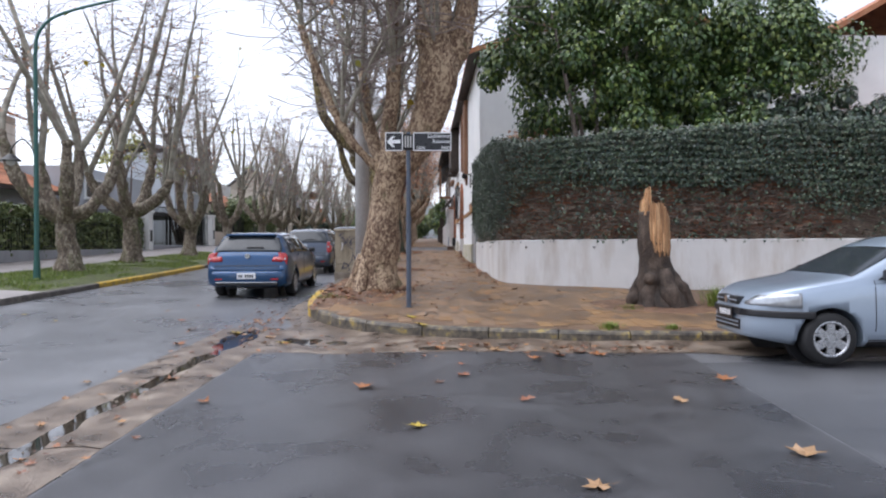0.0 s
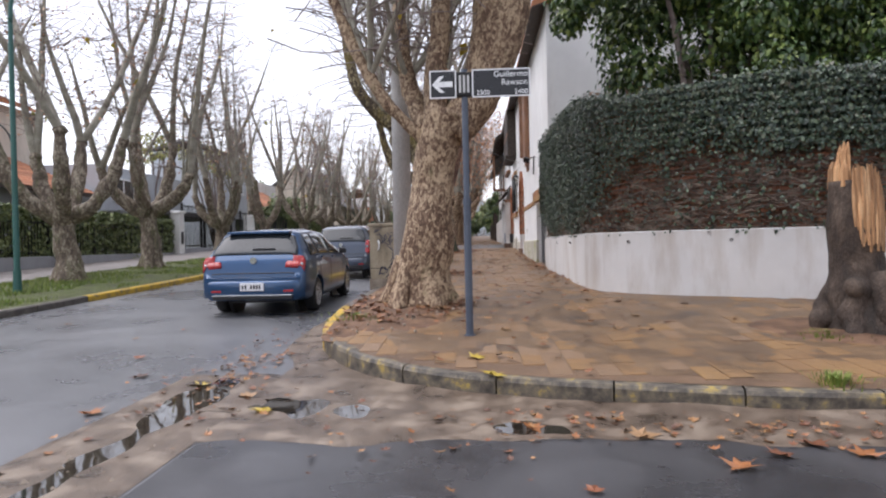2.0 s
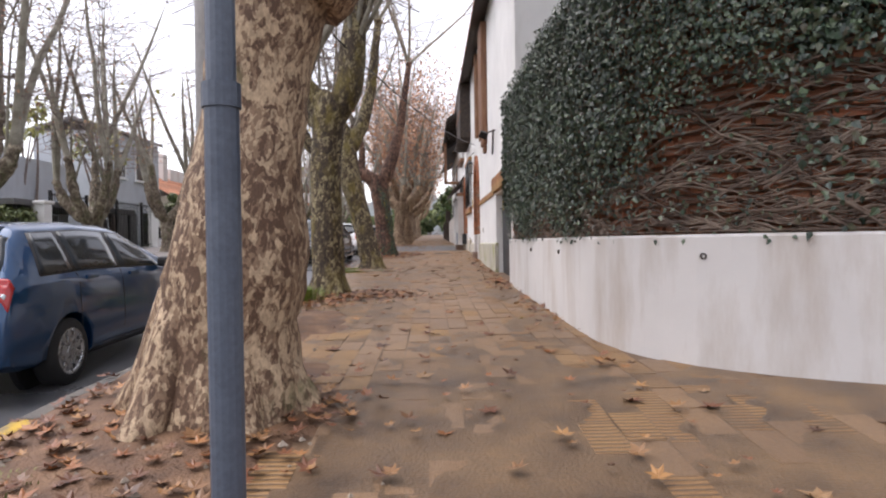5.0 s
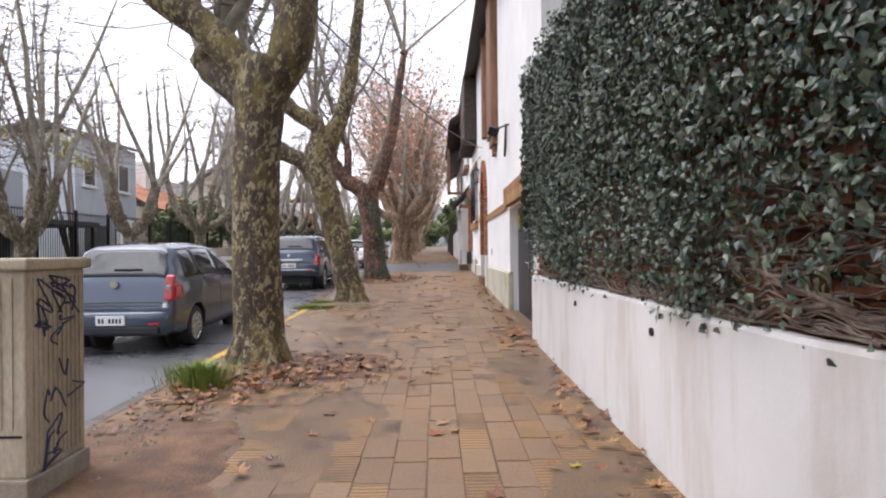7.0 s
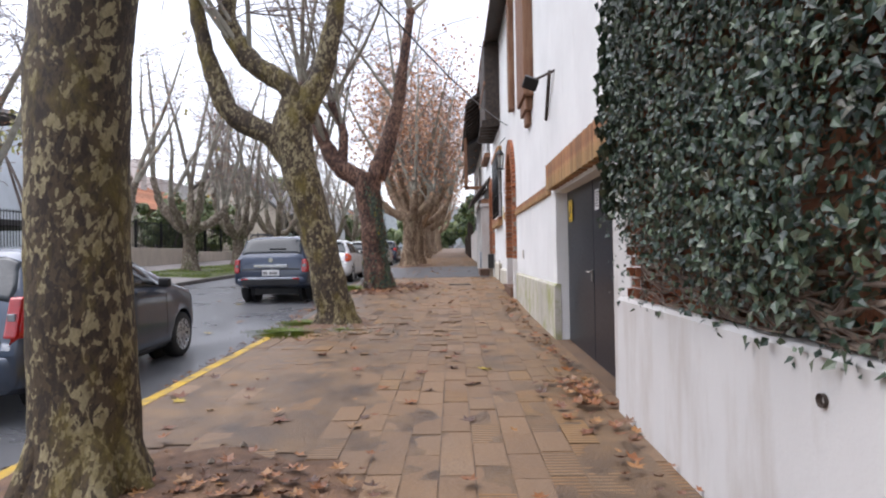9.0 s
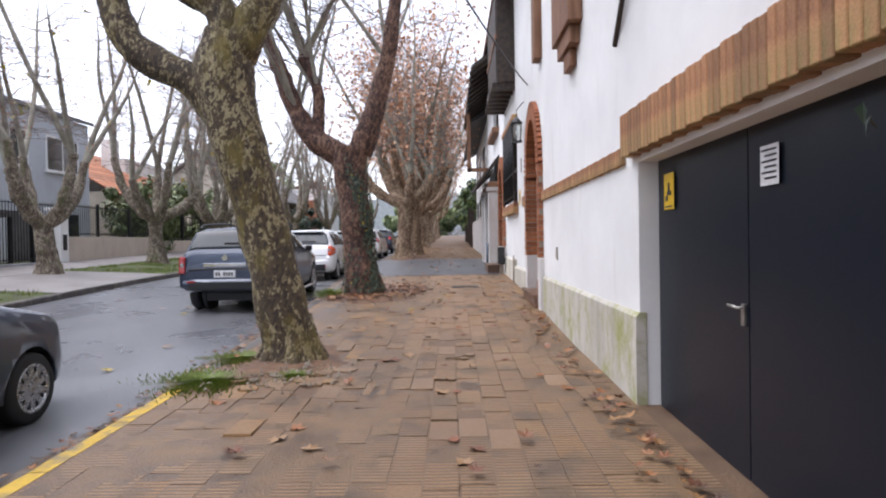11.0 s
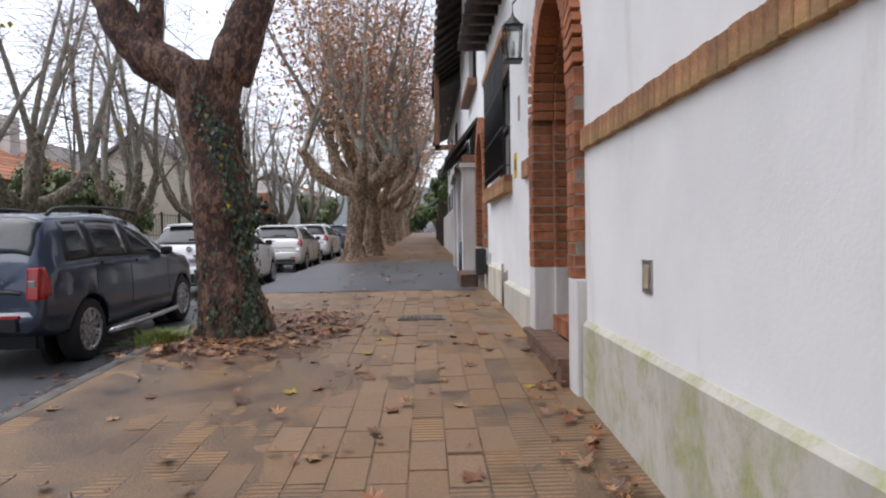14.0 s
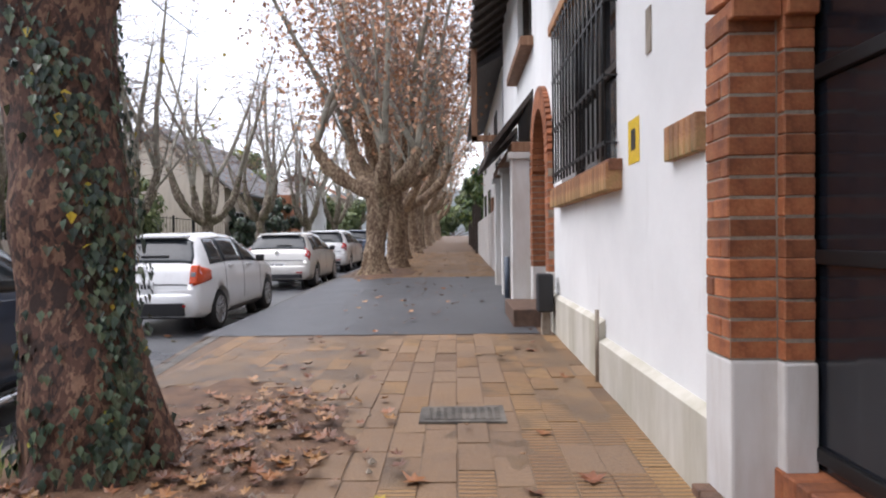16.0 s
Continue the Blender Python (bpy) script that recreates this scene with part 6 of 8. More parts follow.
        fp = box("number_plate", -0.2, 0.2, L + 0.03, L + 0.045, 0.44, 0.57, M["sign_black"], c, 0.004, "dark number plate")
        bm = bmesh.new()
        for k in range(6):
            add_box(bm, -0.15 + 0.05 * k, -0.12 + 0.05 * k, L + 0.045, L + 0.048, 0.475, 0.54)
        part("plate_marks", bm, M["white_paper"], fp)
    x, y, z = at
    c.matrix_basis = pose(x, y, z, spec.get("pitch", 0), 0, turn)
    return c


def hatch(L, W, H, **more):
    """A small hatchback's shape from its length, width and height."""
    w, k = W / 2, L / 4.2
    spec = dict(L=L, W=W, r=0.305, tumble=0.21, spokes=10,
                top=[(0, 0.68), (0.05, 0.9), (0.1, H * 0.69), (0.45, H - 0.045), (0.62, H - 0.02), (1.4, H), (2.1 * k, H - 0.04), (2.4 * k, H - 0.13), (3.1 * k, H * 0.69), (3.2 * k, H * 0.672), (3.9 * k, H * 0.57), (L - 0.1, 0.7), (L, 0.55)],
                belt=[(0, 0.66), (0.1, H * 0.66), (1.2, H * 0.67), (3.0 * k, H * 0.63), (3.9 * k, H * 0.53), (L - 0.1, 0.66), (L, 0.5)],
                wid=[(0, w * 0.92), (0.05, w * 0.96), (0.2, w * 0.985), (0.6, w), (3.2 * k, w), (3.8 * k, w * 0.95), (L - 0.15, w * 0.82), (L, w * 0.62)],
                low=[(0, 0.29), (0.3, 0.24), (0.9, 0.2), (L - 0.5, 0.19), (L, 0.27)],
                axles=(0.82 * k, 3.36 * k), windows=[(0.5, 0.95, 0.12, 0.0), (1.02, 1.78, 0.0, 0.02), (1.86, 2.78 * k, 0.02, -0.28)], handles=(1.2, 2.05), doors=(1.0, 1.82, 2.85 * k),
                mirror=2.72 * k, lamp=(0.045, 0.115, 5.0, 8.75), head=(w * 0.45, w * 0.9, 0.62, 0.78, L - 0.06), rear_glass=(0.13, 0.42), screen=(2.42 * k, 3.06 * k),
                plate=(0.52, -0.012), badge=(H * 0.64, 0.045), spoiler=True)
    spec.update(more)
    return spec


car("metallic blue hatchback parked at the kerb", (-3.92, 14.12, road_z(14.12) - 0.005), 0,
    hatch(4.26, 1.83, 1.49, wide=True, trim=0.08, skirt=0.1, pitch=1.5), "paint_blue")
car("slate grey hatchback parked at the kerb", (-4.04, 21.67, road_z(21.67) - 0.005), 0,
    hatch(4.02, 1.76, 1.56, tall_lamp=(0.76, 1.13, 0.26, 0.2), plate=(0.5, -0.012), spoiler=False, pitch=1.8), "paint_grey")
car("dark blue-grey compact suv with roof rails, parked", (-3.82, 31.25, road_z(31.25) - 0.005), 0,
    hatch(4.31, 1.82, 1.62, r=0.34, ledge=0.66, tall_lamp=(0.75, 1.08, 0.15, 0.02), lamp_mat='red_light', plate=(0.75, -0.005), badge=(1.05, 0.03), rails=True, roof=1.62, spoiler=False, tumble=0.17,
          low=[(0, 0.45), (0.3, 0.36), (0.9, 0.27), (3.9, 0.27), (4.31, 0.36)], skirt=0.16, pitch=1.9,
          top=[(0, 0.72), (0.03, 0.98), (0.06, 1.12), (0.36, 1.55), (0.55, 1.6), (1.4, 1.62), (2.1, 1.59), (2.45, 1.5), (3.1, 1.12), (3.2, 1.09), (3.95, 0.98), (4.2, 0.85), (4.31, 0.6)]), "paint_navy")
car("white five-door hatchback parked at the kerb", (-3.8, 37.3, road_z(37.3) - 0.005), 0,
    hatch(3.97, 1.73, 1.48, tall_lamp=(0.74, 1.02, 0.4, 0.1), lamp_mat='orange_light', plate=(0.72, -0.012), skirt=0.2, badge=(0.95, 0.04), pitch=1.0), "paint_white")
car("champagne white hatchback parked up the street", (-3.75, 43.9, road_z(43.9)), 0,
    hatch(3.85, 1.68, 1.44, lamp=(0.04, 0.16, 5.0, 8.2), plate=(0.62, -0.012), pitch=1.0), "paint_champagne")
car("white saloon car parked up the street", (-3.95, 50.0, road_z(50)), 0,
    hatch(4.4, 1.76, 1.48, lamp=(0.04, 0.12, 5.0, 8.5), plate=(0.6, -0.012), pitch=1.0), "paint_white")
car("dark car parked far up the street", (-4.0, 57.0, road_z(57)), 0, hatch(4.1, 1.74, 1.46, pitch=1.0), "paint_navy")
L0 = 3.75
car("pale silver-blue hatchback, nose to the corner", (3.62 + L0, 7.225, 0.03), 87,
    hatch(L0, 1.63, 1.43, front=True, r=0.285, head=(0.34, 0.78, 0.63, 0.77, L0 + 0.02), spokes=6,
          top=[(0, 0.68), (0.05, 0.9), (0.1, 0.98), (0.4, 1.38), (0.6, 1.41), (1.3, 1.43), (1.8, 1.4), (2.1, 1.3), (2.72, 0.96), (2.85, 0.93), (3.4, 0.83), (3.66, 0.74), (3.75, 0.6)],
          wid=[(0, 0.7), (0.05, 0.74), (0.2, 0.785), (0.6, 0.815), (2.8, 0.815), (3.25, 0.79), (3.5, 0.7), (3.66, 0.54), (3.75, 0.36)]), "paint_silver")


# ---- ivy, bush, hedges, grass ----
def wall_point(s):
    """A place along the garden wall's line, with its outward normal, by distance."""
    acc = 0.0
    for (ax, ay), (bx, by) in zip(LOW, LOW[1:]):
        ln = math.hypot(bx - ax, by - ay)
        if acc + ln >= s:
            t = (s - acc) / ln
            d = Vector((bx - ax, by - ay, 0)) / ln
            return Vector((ax + (bx - ax) * t, ay + (by - ay) * t, 0)), Vector((d.y, -d.x, 0)), d
        acc += ln
    return Vector((*LOW[-1], 0)), Vector((0, -1, 0)), Vector((1, 0, 0))


BARE_S = (0, 0.3, 0.6, 1.2, 2.0, 4.0, 5.2, 6.5, 7.2, 8.5, 12.5, 14.5, 16)
BARE_Z = (1.95, 1.9, 1.45, 1.48, 1.6, 1.62, 1.7, 1.75, 2.35, 2.65, 2.5, 1.95, 1.5)


def ivy_bare(s, z):
    """How bare the ivy is: under an uneven line the wall shows brick and stems."""
    n = noise.noise(Vector((s * 0.7, z * 1.6, 5.0))) + 0.6 * noise.noise(Vector((s * 2.2, z * 6.0, 9.0)))
    line = float(np.interp(s, BARE_S, BARE_Z))
    res = 0.7 + (line - z) / 0.8 + 0.8 * n
    return min(0.95 if s > 6.8 else 0.93, max(0.0, res))


rnd = random.Random(77)
total = 0.0
for (ax, ay), (bx, by) in zip(LOW, LOW[1:]):
    total += math.hypot(bx - ax, by - ay)


def ivy_top(s):
    # rounded shoulder where the ivy meets the house, then level and lumpy
    return float(np.interp(s, (0, 5, 7.5, 10, 13), (4.0, 3.9, 3.55, 3.62, 3.78))) + 0.1 * noise.noise(Vector((s * 0.9, 0, 2)))


ivy = Soup()
for _ in range(150000):
    s = rnd.uniform(0, min(total, 16.5))
    if s > 12 and rnd.random() < 0.35:
        continue
    top = ivy_top(s)
    z = rnd.uniform(1.38, top)
    if rnd.random() < ivy_bare(s, z):
        continue
    p, n, d = wall_point(s)
    bulge = 0.1 * min(1.0, 0.2 + s) + 0.1 * noise.noise(Vector((s * 1.3, z * 1.3, 0))) + 0.07 * noise.noise(Vector((s * 4, z * 4, 3)))
    bulge += 0.035 * math.sin(2 * math.pi * z / 0.13 + 4 * noise.noise(Vector((s * 1.1, z * 0.5, 8))))
    if z < 1.75:
        bulge *= (z - 1.3) / 0.45
    depth = rnd.uniform(-0.12, 0.1) + bulge
    c = p + n * (depth - 0.05) + Vector((0, 0, z))
    nn = n + Vector((rnd.gauss(0, 0.45), rnd.gauss(0, 0.45), rnd.gauss(0.35, 0.45)))
    up = Vector((rnd.gauss(0, 0.9), rnd.gauss(0, 0.9), -0.8))
    b = ivy.leaf(c, nn, up, rnd.uniform(0.022, 0.05) * (1.0 if s < 8 else 1.5), IVY_SHAPE)
    ivy.f += [tuple(b + i for i in q) for q in IVY_FACES]
# the top and the end against the house
for _ in range(9000):
    s = rnd.uniform(0, min(total, 16.5))
    p, n, d = wall_point(s)
    c = p - n * rnd.uniform(-0.05, 0.5) + Vector((0, 0, ivy_top(s) + rnd.gauss(-0.05, 0.07)))
    nn = Vector((rnd.gauss(0, 0.5), rnd.gauss(0, 0.5), 1)) + n * 0.5
    b = ivy.leaf(c, nn, n + Vector((rnd.gauss(0, 0.6), rnd.gauss(0, 0.6), 0)), rnd.uniform(0.05, 0.1), IVY_SHAPE)
    ivy.f += [tuple(b + i for i in q) for q in IVY_FACES]
for _ in range(700):
    z = rnd.uniform(2.05, 4.0)
    c = Vector((1.72 + rnd.uniform(-0.12, 0.3), 20.98 + rnd.uniform(-0.15, 0.04 + 0.05 * math.sin(z * 5)), z))
    b = ivy.leaf(c, Vector((-0.3, 1, 0.3)) + Vector((rnd.gauss(0, 0.4), 0, rnd.gauss(0, 0.4))), Vector((0, 0, -1)), rnd.uniform(0.05, 0.09), IVY_SHAPE)
    ivy.f += [tuple(b + i for i in q) for q in IVY_FACES]
# loose sprays reaching on to the house wall
for cx, cy, cz in ((1.8, 21.3, 3.2), (1.8, 21.45, 3.55), (1.78, 21.25, 3.75), (1.8, 21.5, 2.3)):
    for _ in range(26):
        c = Vector((cx + rnd.gauss(0, 0.03), cy + rnd.gauss(0, 0.14), cz + rnd.gauss(0, 0.1)))
        b = ivy.leaf(c, Vector((-1, rnd.gauss(0, 0.5), rnd.gauss(0.2, 0.4))), Vector((0, 0.3, -1)), rnd.uniform(0.05, 0.08), IVY_SHAPE)
        ivy.f += [tuple(b + i for i in q) for q in IVY_FACES]
tagged(ivy.obj("ivy", M["ivy"], smooth=False), "dense dark green ivy over the garden wall", "ivy", kind="stuff")
stems = Soup()
for _ in range(2300):
    s = rnd.uniform(0.3, 14.5)
    z = 1.48 + rnd.random() ** 1.3 * 1.7
    if ivy_bare(s, z) < 0.3:
        continue
    pts, rr = [], []
    ln = rnd.uniform(0.4, 1.3)
    rad0 = rnd.choice((0.003, 0.0035, 0.0045, 0.006, 0.006, 0.011))
    a = rnd.gauss(0, 0.25)
    for k in range(10):
        ss = s + ln * k / 9 * math.cos(a)
        zz = z + ln * k / 9 * math.sin(a) + 0.07 * noise.noise(Vector((ss * 4, z * 7, 1))) + 0.03 * noise.noise(Vector((ss * 13, z * 9, 4)))
        p, n, d = wall_point(max(0.05, ss))
        pts.append(p + n * (-0.05 + 0.07 * noise.noise(Vector((ss * 4, zz * 4, 2)))) + Vector((0, 0, max(1.46, zz))))
        rr.append(rad0 * rnd.uniform(0.7, 1.2))
    stems.tube(pts, rr, 5, cap=False)
tagged(stems.obj("ivy_stems", M["vine"]), "tangled bare brown ivy stems on brick", "ivy stems", kind="stuff")
wall_bricks = Soup()


def brick_soup(soup, p, n, d, z, ln, h, proud):
    a = p - d * (ln / 2 - 0.006)
    b = p + d * (ln / 2 - 0.006)
    base = len(soup.v)
    for q in (a, b):
        for zz in (z + 0.006, z + h - 0.006):
            soup.v.append(q + n * proud + Vector((0, 0, zz)))
            soup.v.append(q - n * 0.06 + Vector((0, 0, zz)))
    # verts: a-low-front, a-low-back, a-high-front, a-high-back, b...
    soup.f += [tuple(base + i for i in q) for q in ((0, 4, 6, 2), (2, 6, 7, 3), (0, 1, 5, 4), (0, 2, 3, 1), (4, 5, 7, 6))]


count = 0
for row in range(26):
    z = 1.44 + 0.075 * row
    s = 0.05 + (0.12 if row % 2 else 0)
    while s < 13.6:
        p, n, d = wall_point(s + 0.12)
        proud = -0.115 + rnd.uniform(-0.01, 0.012)
        if 2.0 < s < 5.6 and row < 10 and count < 200:
            one = Soup()
            brick_soup(one, Vector((0, 0, 0)), n, d, 0, 0.235, 0.072, 0)
            ob = one.obj("brick", M["brick_old"], brick_wall, smooth=False)
            ob.location = p + n * proud + Vector((0, 0, z))
            count += 1
        else:
            brick_soup(wall_bricks, p, n, d, z, 0.235, 0.072, proud)
        s += 0.24
tagged(wall_bricks.obj("bricks", M["brick_old"], brick_wall, smooth=False), kind="stuff")


def bush(label, centre, radii, n_leaf, size, material, seed, stems_n=7, foot=None, category="bush"):
    """A crown of many small leaves in clumps on several stems, uneven and open."""
    r = random.Random(seed)
    foot = Vector(foot or (centre[0], centre[1], centre[2] - radii[2]))
    t = thing("garden_tree" if category == "tree" else "shrub", label, category, at=foot)
    clumps = []
    for _ in range(int(26 + n_leaf / 420)):
        d = Vector((r.gauss(0, 1), r.gauss(0, 1), r.gauss(0, 1))).normalized()
        q = r.uniform(0.35, 1.0)
        c = Vector((centre[0] + d.x * radii[0] * q, centre[1] + d.y * radii[1] * q, centre[2] + d.z * radii[2] * q))
        clumps.append((c, r.uniform(0.16, 0.34) * min(radii)))
    lv = Soup()
    for _ in range(n_leaf):
        c, cr = r.choice(clumps)
        d = Vector((r.gauss(0, 1), r.gauss(0, 1), r.gauss(0, 0.8))).normalized()
        p = c + d * cr * r.uniform(0.55, 1.15) - foot
        b = lv.leaf(p, d + Vector((r.gauss(0, 0.4), r.gauss(0, 0.4), 0.6)), Vector((d.x, d.y, -0.9)), size * r.uniform(0.7, 1.3), IVY_SHAPE)
        lv.f += [tuple(b + i for i in q) for q in IVY_FACES]
    tagged(lv.obj("crown", M[material], t, smooth=False), kind="stuff")
    for k in range(stems_n):
        st = Soup()
        c, cr = clumps[k * 3 % len(clumps)]
        a = Vector((r.gauss(0, 0.25), r.gauss(0, 0.25), -0.05))
        mid = a.lerp(c - foot, 0.5) + Vector((r.gauss(0, 0.15), r.gauss(0, 0.15), 0.3))
        pts, rr = smooth_path([(*a, 0.09), (*mid, 0.06), (*(c - foot), 0.025)], 5)
        st.tube(pts, rr, 7, 0.15)
        st.obj("stem", M["twig"], t)
    return t


bush("large glossy evergreen tree behind the ivy wall", (4.9, 16.2, 6.3), (3.4, 2.0, 2.5), 42000, 0.115, "leaf_green", 5, 12, (4.6, 16.2, 0.5), "tree")
bush("evergreen tree spreading over the garden", (8.6, 16.4, 6.4), (2.9, 2.0, 2.2), 24000, 0.105, "leaf_green", 6, 8, (8.4, 16.4, 0.5), "tree")
bush("dark conifer hedge behind the ivy wall", (9.8, 15.0, 3.9), (3.2, 1.3, 1.4), 9000, 0.12, "ivy", 7, 6, (9.8, 15.0, 0.5))
bush("dark shrub above the ivy wall", (6.2, 14.6, 3.7), (3.4, 1.0, 1.0), 9000, 0.1, "leaf_green", 8, 6, (6.2, 14.6, 0.5))
bush("sparse shrub with browned leaves by the white gable", (3.0, 17.2, 4.0), (0.9, 1.0, 0.8), 900, 0.1, "leaf_rust", 9, 9, (3.0, 17.2, 0.5))
bush("green shrubs leaning over the garden wall", (2.6, 66, 4.4), (1.7, 8.0, 1.7), 9000, 0.2, "leaf_green", 12, 8, (3.2, 66, 1.5))
bush("green shrubs leaning over the garden wall", (2.4, 82, 5.0), (1.9, 8.0, 2.2), 8000, 0.24, "hedge", 13, 8, (3.2, 82, 1.7))
tagged(raw("garden_ground", [(2.4, 14.4, 0.5), (30, 12, 0.5), (30, 20.8, 0.5), (2.1, 20.8, 0.5)], [(0, 1, 2, 3)], M["soil"]), "earth of the walled corner garden", "ground", kind="structure")
# neighbour's house behind the corner garden
nb = thing("house", "white house with an orange roof behind the garden", "house")
box("wall", 11.5, 20, 17.5, 30, 0.3, 7.2, M["white"], nb)
box("column", 9.6, 10.0, 18.2, 18.6, 0.3, 5.2, M["white_low"], nb, 0.02)
box("door", 12.0, 13.2, 17.46, 17.5, 0.6, 2.8, M["wood_dark"], nb)
box("window", 11.46, 11.5, 19, 20.2, 4.6, 6.0, M["glass_dark"], nb)
bm = bmesh.new()
roof_slab(bm, 17.0, 30.4, 11.0, 7.0, 16, 9.8)
roof_slab(bm, 17.0, 30.4, 20.6, 7.0, 16, 9.8)
part("roof", bm, M["roof"], nb)
bm = bmesh.new()
roof_slab(bm, 15.4, 17.4, 10.6, 4.1, 14.0, 4.9)
part("porch_roof", bm, M["roof"], nb)


def hedge_run(label, x0, x1, y0, y1, z0, z1, n, size, material, seed):
    """A clipped hedge: leaves over a lumpy box of twigs."""
    r = random.Random(seed)
    t = thing("hedge", label, "hedge", at=((x0 + x1) / 2, (y0 + y1) / 2, z0))
    o = Vector(t.location)
    lv = Soup()
    for _ in range(n):
        f = r.random()
        y = r.uniform(y0, y1)
        if f < 0.55:
            p, nn = Vector((x1 + 0.12 * noise.noise(Vector((y, 0, 0))) + r.gauss(0, 0.07), y, r.uniform(z0, z1))), Vector((1, 0, 0.3))
        elif f < 0.85:
            p, nn = Vector((r.uniform(x0, x1), y, z1 + 0.1 * noise.noise(Vector((y * 1.5, 2, 0))) + r.gauss(0, 0.06))), Vector((0, 0, 1))
        else:
            p, nn = Vector((r.uniform(x0, x1), r.choice((y0, y1)) + r.gauss(0, 0.06), r.uniform(z0, z1))), Vector((0, -1, 0.3))
        nn = nn + Vector((r.gauss(0, 0.5), r.gauss(0, 0.5), r.gauss(0, 0.5)))
        b = lv.leaf(p - o, nn, Vector((r.gauss(0, 1), r.gauss(0, 1), -0.6)), size * r.uniform(0.7, 1.4), IVY_SHAPE)
        lv.f += [tuple(b + i for i in q) for q in IVY_FACES]
    tagged(lv.obj("foliage", M[material], t, smooth=False), kind="stuff")
    y = y0 + 0.3
    while y < y1:
        x = (x0 + x1) / 2 + r.gauss(0, 0.1)
        sp = Soup()
        sp.tube([Vector((x, y, z0 - 0.05)) - o, Vector((x + r.gauss(0, 0.2), y + r.gauss(0, 0.2), (z0 + z1) / 2)) - o, Vector((x + r.gauss(0, 0.3), y + r.gauss(0, 0.3), z1 - 0.1)) - o], [0.05, 0.04, 0.02], 5)
        sp.obj("stem", M["twig"], t)
        y += 0.5
    return t


hedge_run("clipped garden hedge behind an iron fence", -15.6, -14.66, 17.5, 33.5, 0.95, 2.75, 22000, 0.13, "hedge", 3)
bush("olive-green garden tree behind the fence", (-17.4, 37.0, 7.0), (2.2, 2.2, 1.3), 700, 0.17, "leaf_olive", 31, 6, (-18, 37.5, 0.8), "tree")
bush("dark garden tree behind the fence", (-15.5, 52.0, 3.6), (1.8, 2.6, 1.9), 5000, 0.2, "hedge", 32, 6, (-15.6, 52, 1.2), "tree")
bush("yellow-green young tree by the grey house", (-15.7, 40.4, 6.6), (1.6, 1.8, 1.3), 420, 0.16, "leaf_olive", 33, 6, (-15.6, 41, 0.9), "tree")
bush("dark garden tree beside the street", (-15.8, 58.5, 3.6), (2.0, 2.4, 2.2), 5000, 0.22, "hedge", 34, 6, (-15.8, 58.5, 1.3), "tree")
bush("dark hedge of shrubs far up the street", (-13.8, 76, 3.6), (1.8, 9.0, 1.9), 8000, 0.28, "ivy", 35, 8, (-13.8, 76, 1.6))
bush("dark trees closing the end of the street", (-13.5, 104, 4.6), (3.0, 11.0, 3.0), 9000, 0.4, "hedge", 36, 8, (-13.5, 104, 2.0), "tree")
bush("dark trees closing the end of the street", (0.0, 142, 6.0), (14.0, 6.0, 4.0), 12000, 0.8, "hedge", 37, 10, (0, 150, 2.6), "tree")
bush("tall bare-topped trees in the distance", (-26, 96, 8.5), (9.0, 7.0, 4.5), 7000, 0.5, "hedge", 38, 10, (-26, 96, 1.8), "tree")
bush("green shrubs over the garden wall far off", (4.5, 104, 5.5), (2.8, 12.0, 3.0), 9000, 0.4, "hedge", 39, 8, (4.5, 104, 2.0), "tree")


def grass_tuft(at, n, h, spread, seed, label="green grass tuft at the kerb", material="grass"):
    r = random.Random(seed)
    s = Soup()
    for _ in range(n):
        a = r.uniform(0, 2 * math.pi)
        q = abs(r.gauss(0, spread * 0.5))
        c = Vector((math.cos(a) * q, math.sin(a) * q, -0.01))
        lean = Vector((math.cos(a), math.sin(a), 0)) * r.uniform(0.1, 0.7) * h
        w = Vector((-math.sin(a), math.cos(a), 0)) * 0.006
        hh = h * r.uniform(0.5, 1.2)
        b = len(s.v)
        s.v += [c - w, c + w, c + lean * 0.45 + Vector((0, 0, hh * 0.65)) + w * 0.7, c + lean * 0.45 + Vector((0, 0, hh * 0.65)) - w * 0.7, c + lean + Vector((0, 0, hh * 0.85))]
        s.f += [(b, b + 1, b + 2, b + 3), (b + 3, b + 2, b + 4)]
    ob = s.obj("grass_tuft", M[material], smooth=False)
    ob.location = at
    return tagged(ob, label, "grass", kind="stuff")


grass_tuft((-1.66, 18.55, pave_z(18.4) + 0.03), 700, 0.24, 0.3, 1)
grass_tuft((-1.95, 19.0, pave_z(19) + 0.02), 200, 0.1, 0.3, 2)
grass_tuft((-1.9, 25.4, pave_z(25.4) + 0.02), 6500, 0.035, 0.5, 3, "low green weeds beside a leaning trunk")
grass_tuft((-1.9, 26.4, pave_z(26.4) + 0.02), 3500, 0.035, 0.4, 4, "low green weeds beside a leaning trunk")
grass_tuft((-1.15, 25.55, pave_z(25.5) + 0.02), 1100, 0.035, 0.25, 5, "low green weeds among broken tiles")
grass_tuft((-1.95, 31.6, pave_z(31.6) + 0.02), 500, 0.15, 0.4, 6, "green grass at the foot of a tree")
grass_tuft((4.95, 10.5, 0.3), 260, 0.36, 0.25, 7, "broad green leaves beside the stump")
grass_tuft((3.5, 10.5, 0.28), 300, 0.05, 0.4, 8, "low green weeds beside the stump")
grass_tuft((2.55, 8.62, 0.18), 220, 0.1, 0.2, 9, "small green weed on the kerb")
grass_tuft((3.4, 8.55, 0.18), 100, 0.08, 0.15, 10, "small green weed on the kerb")
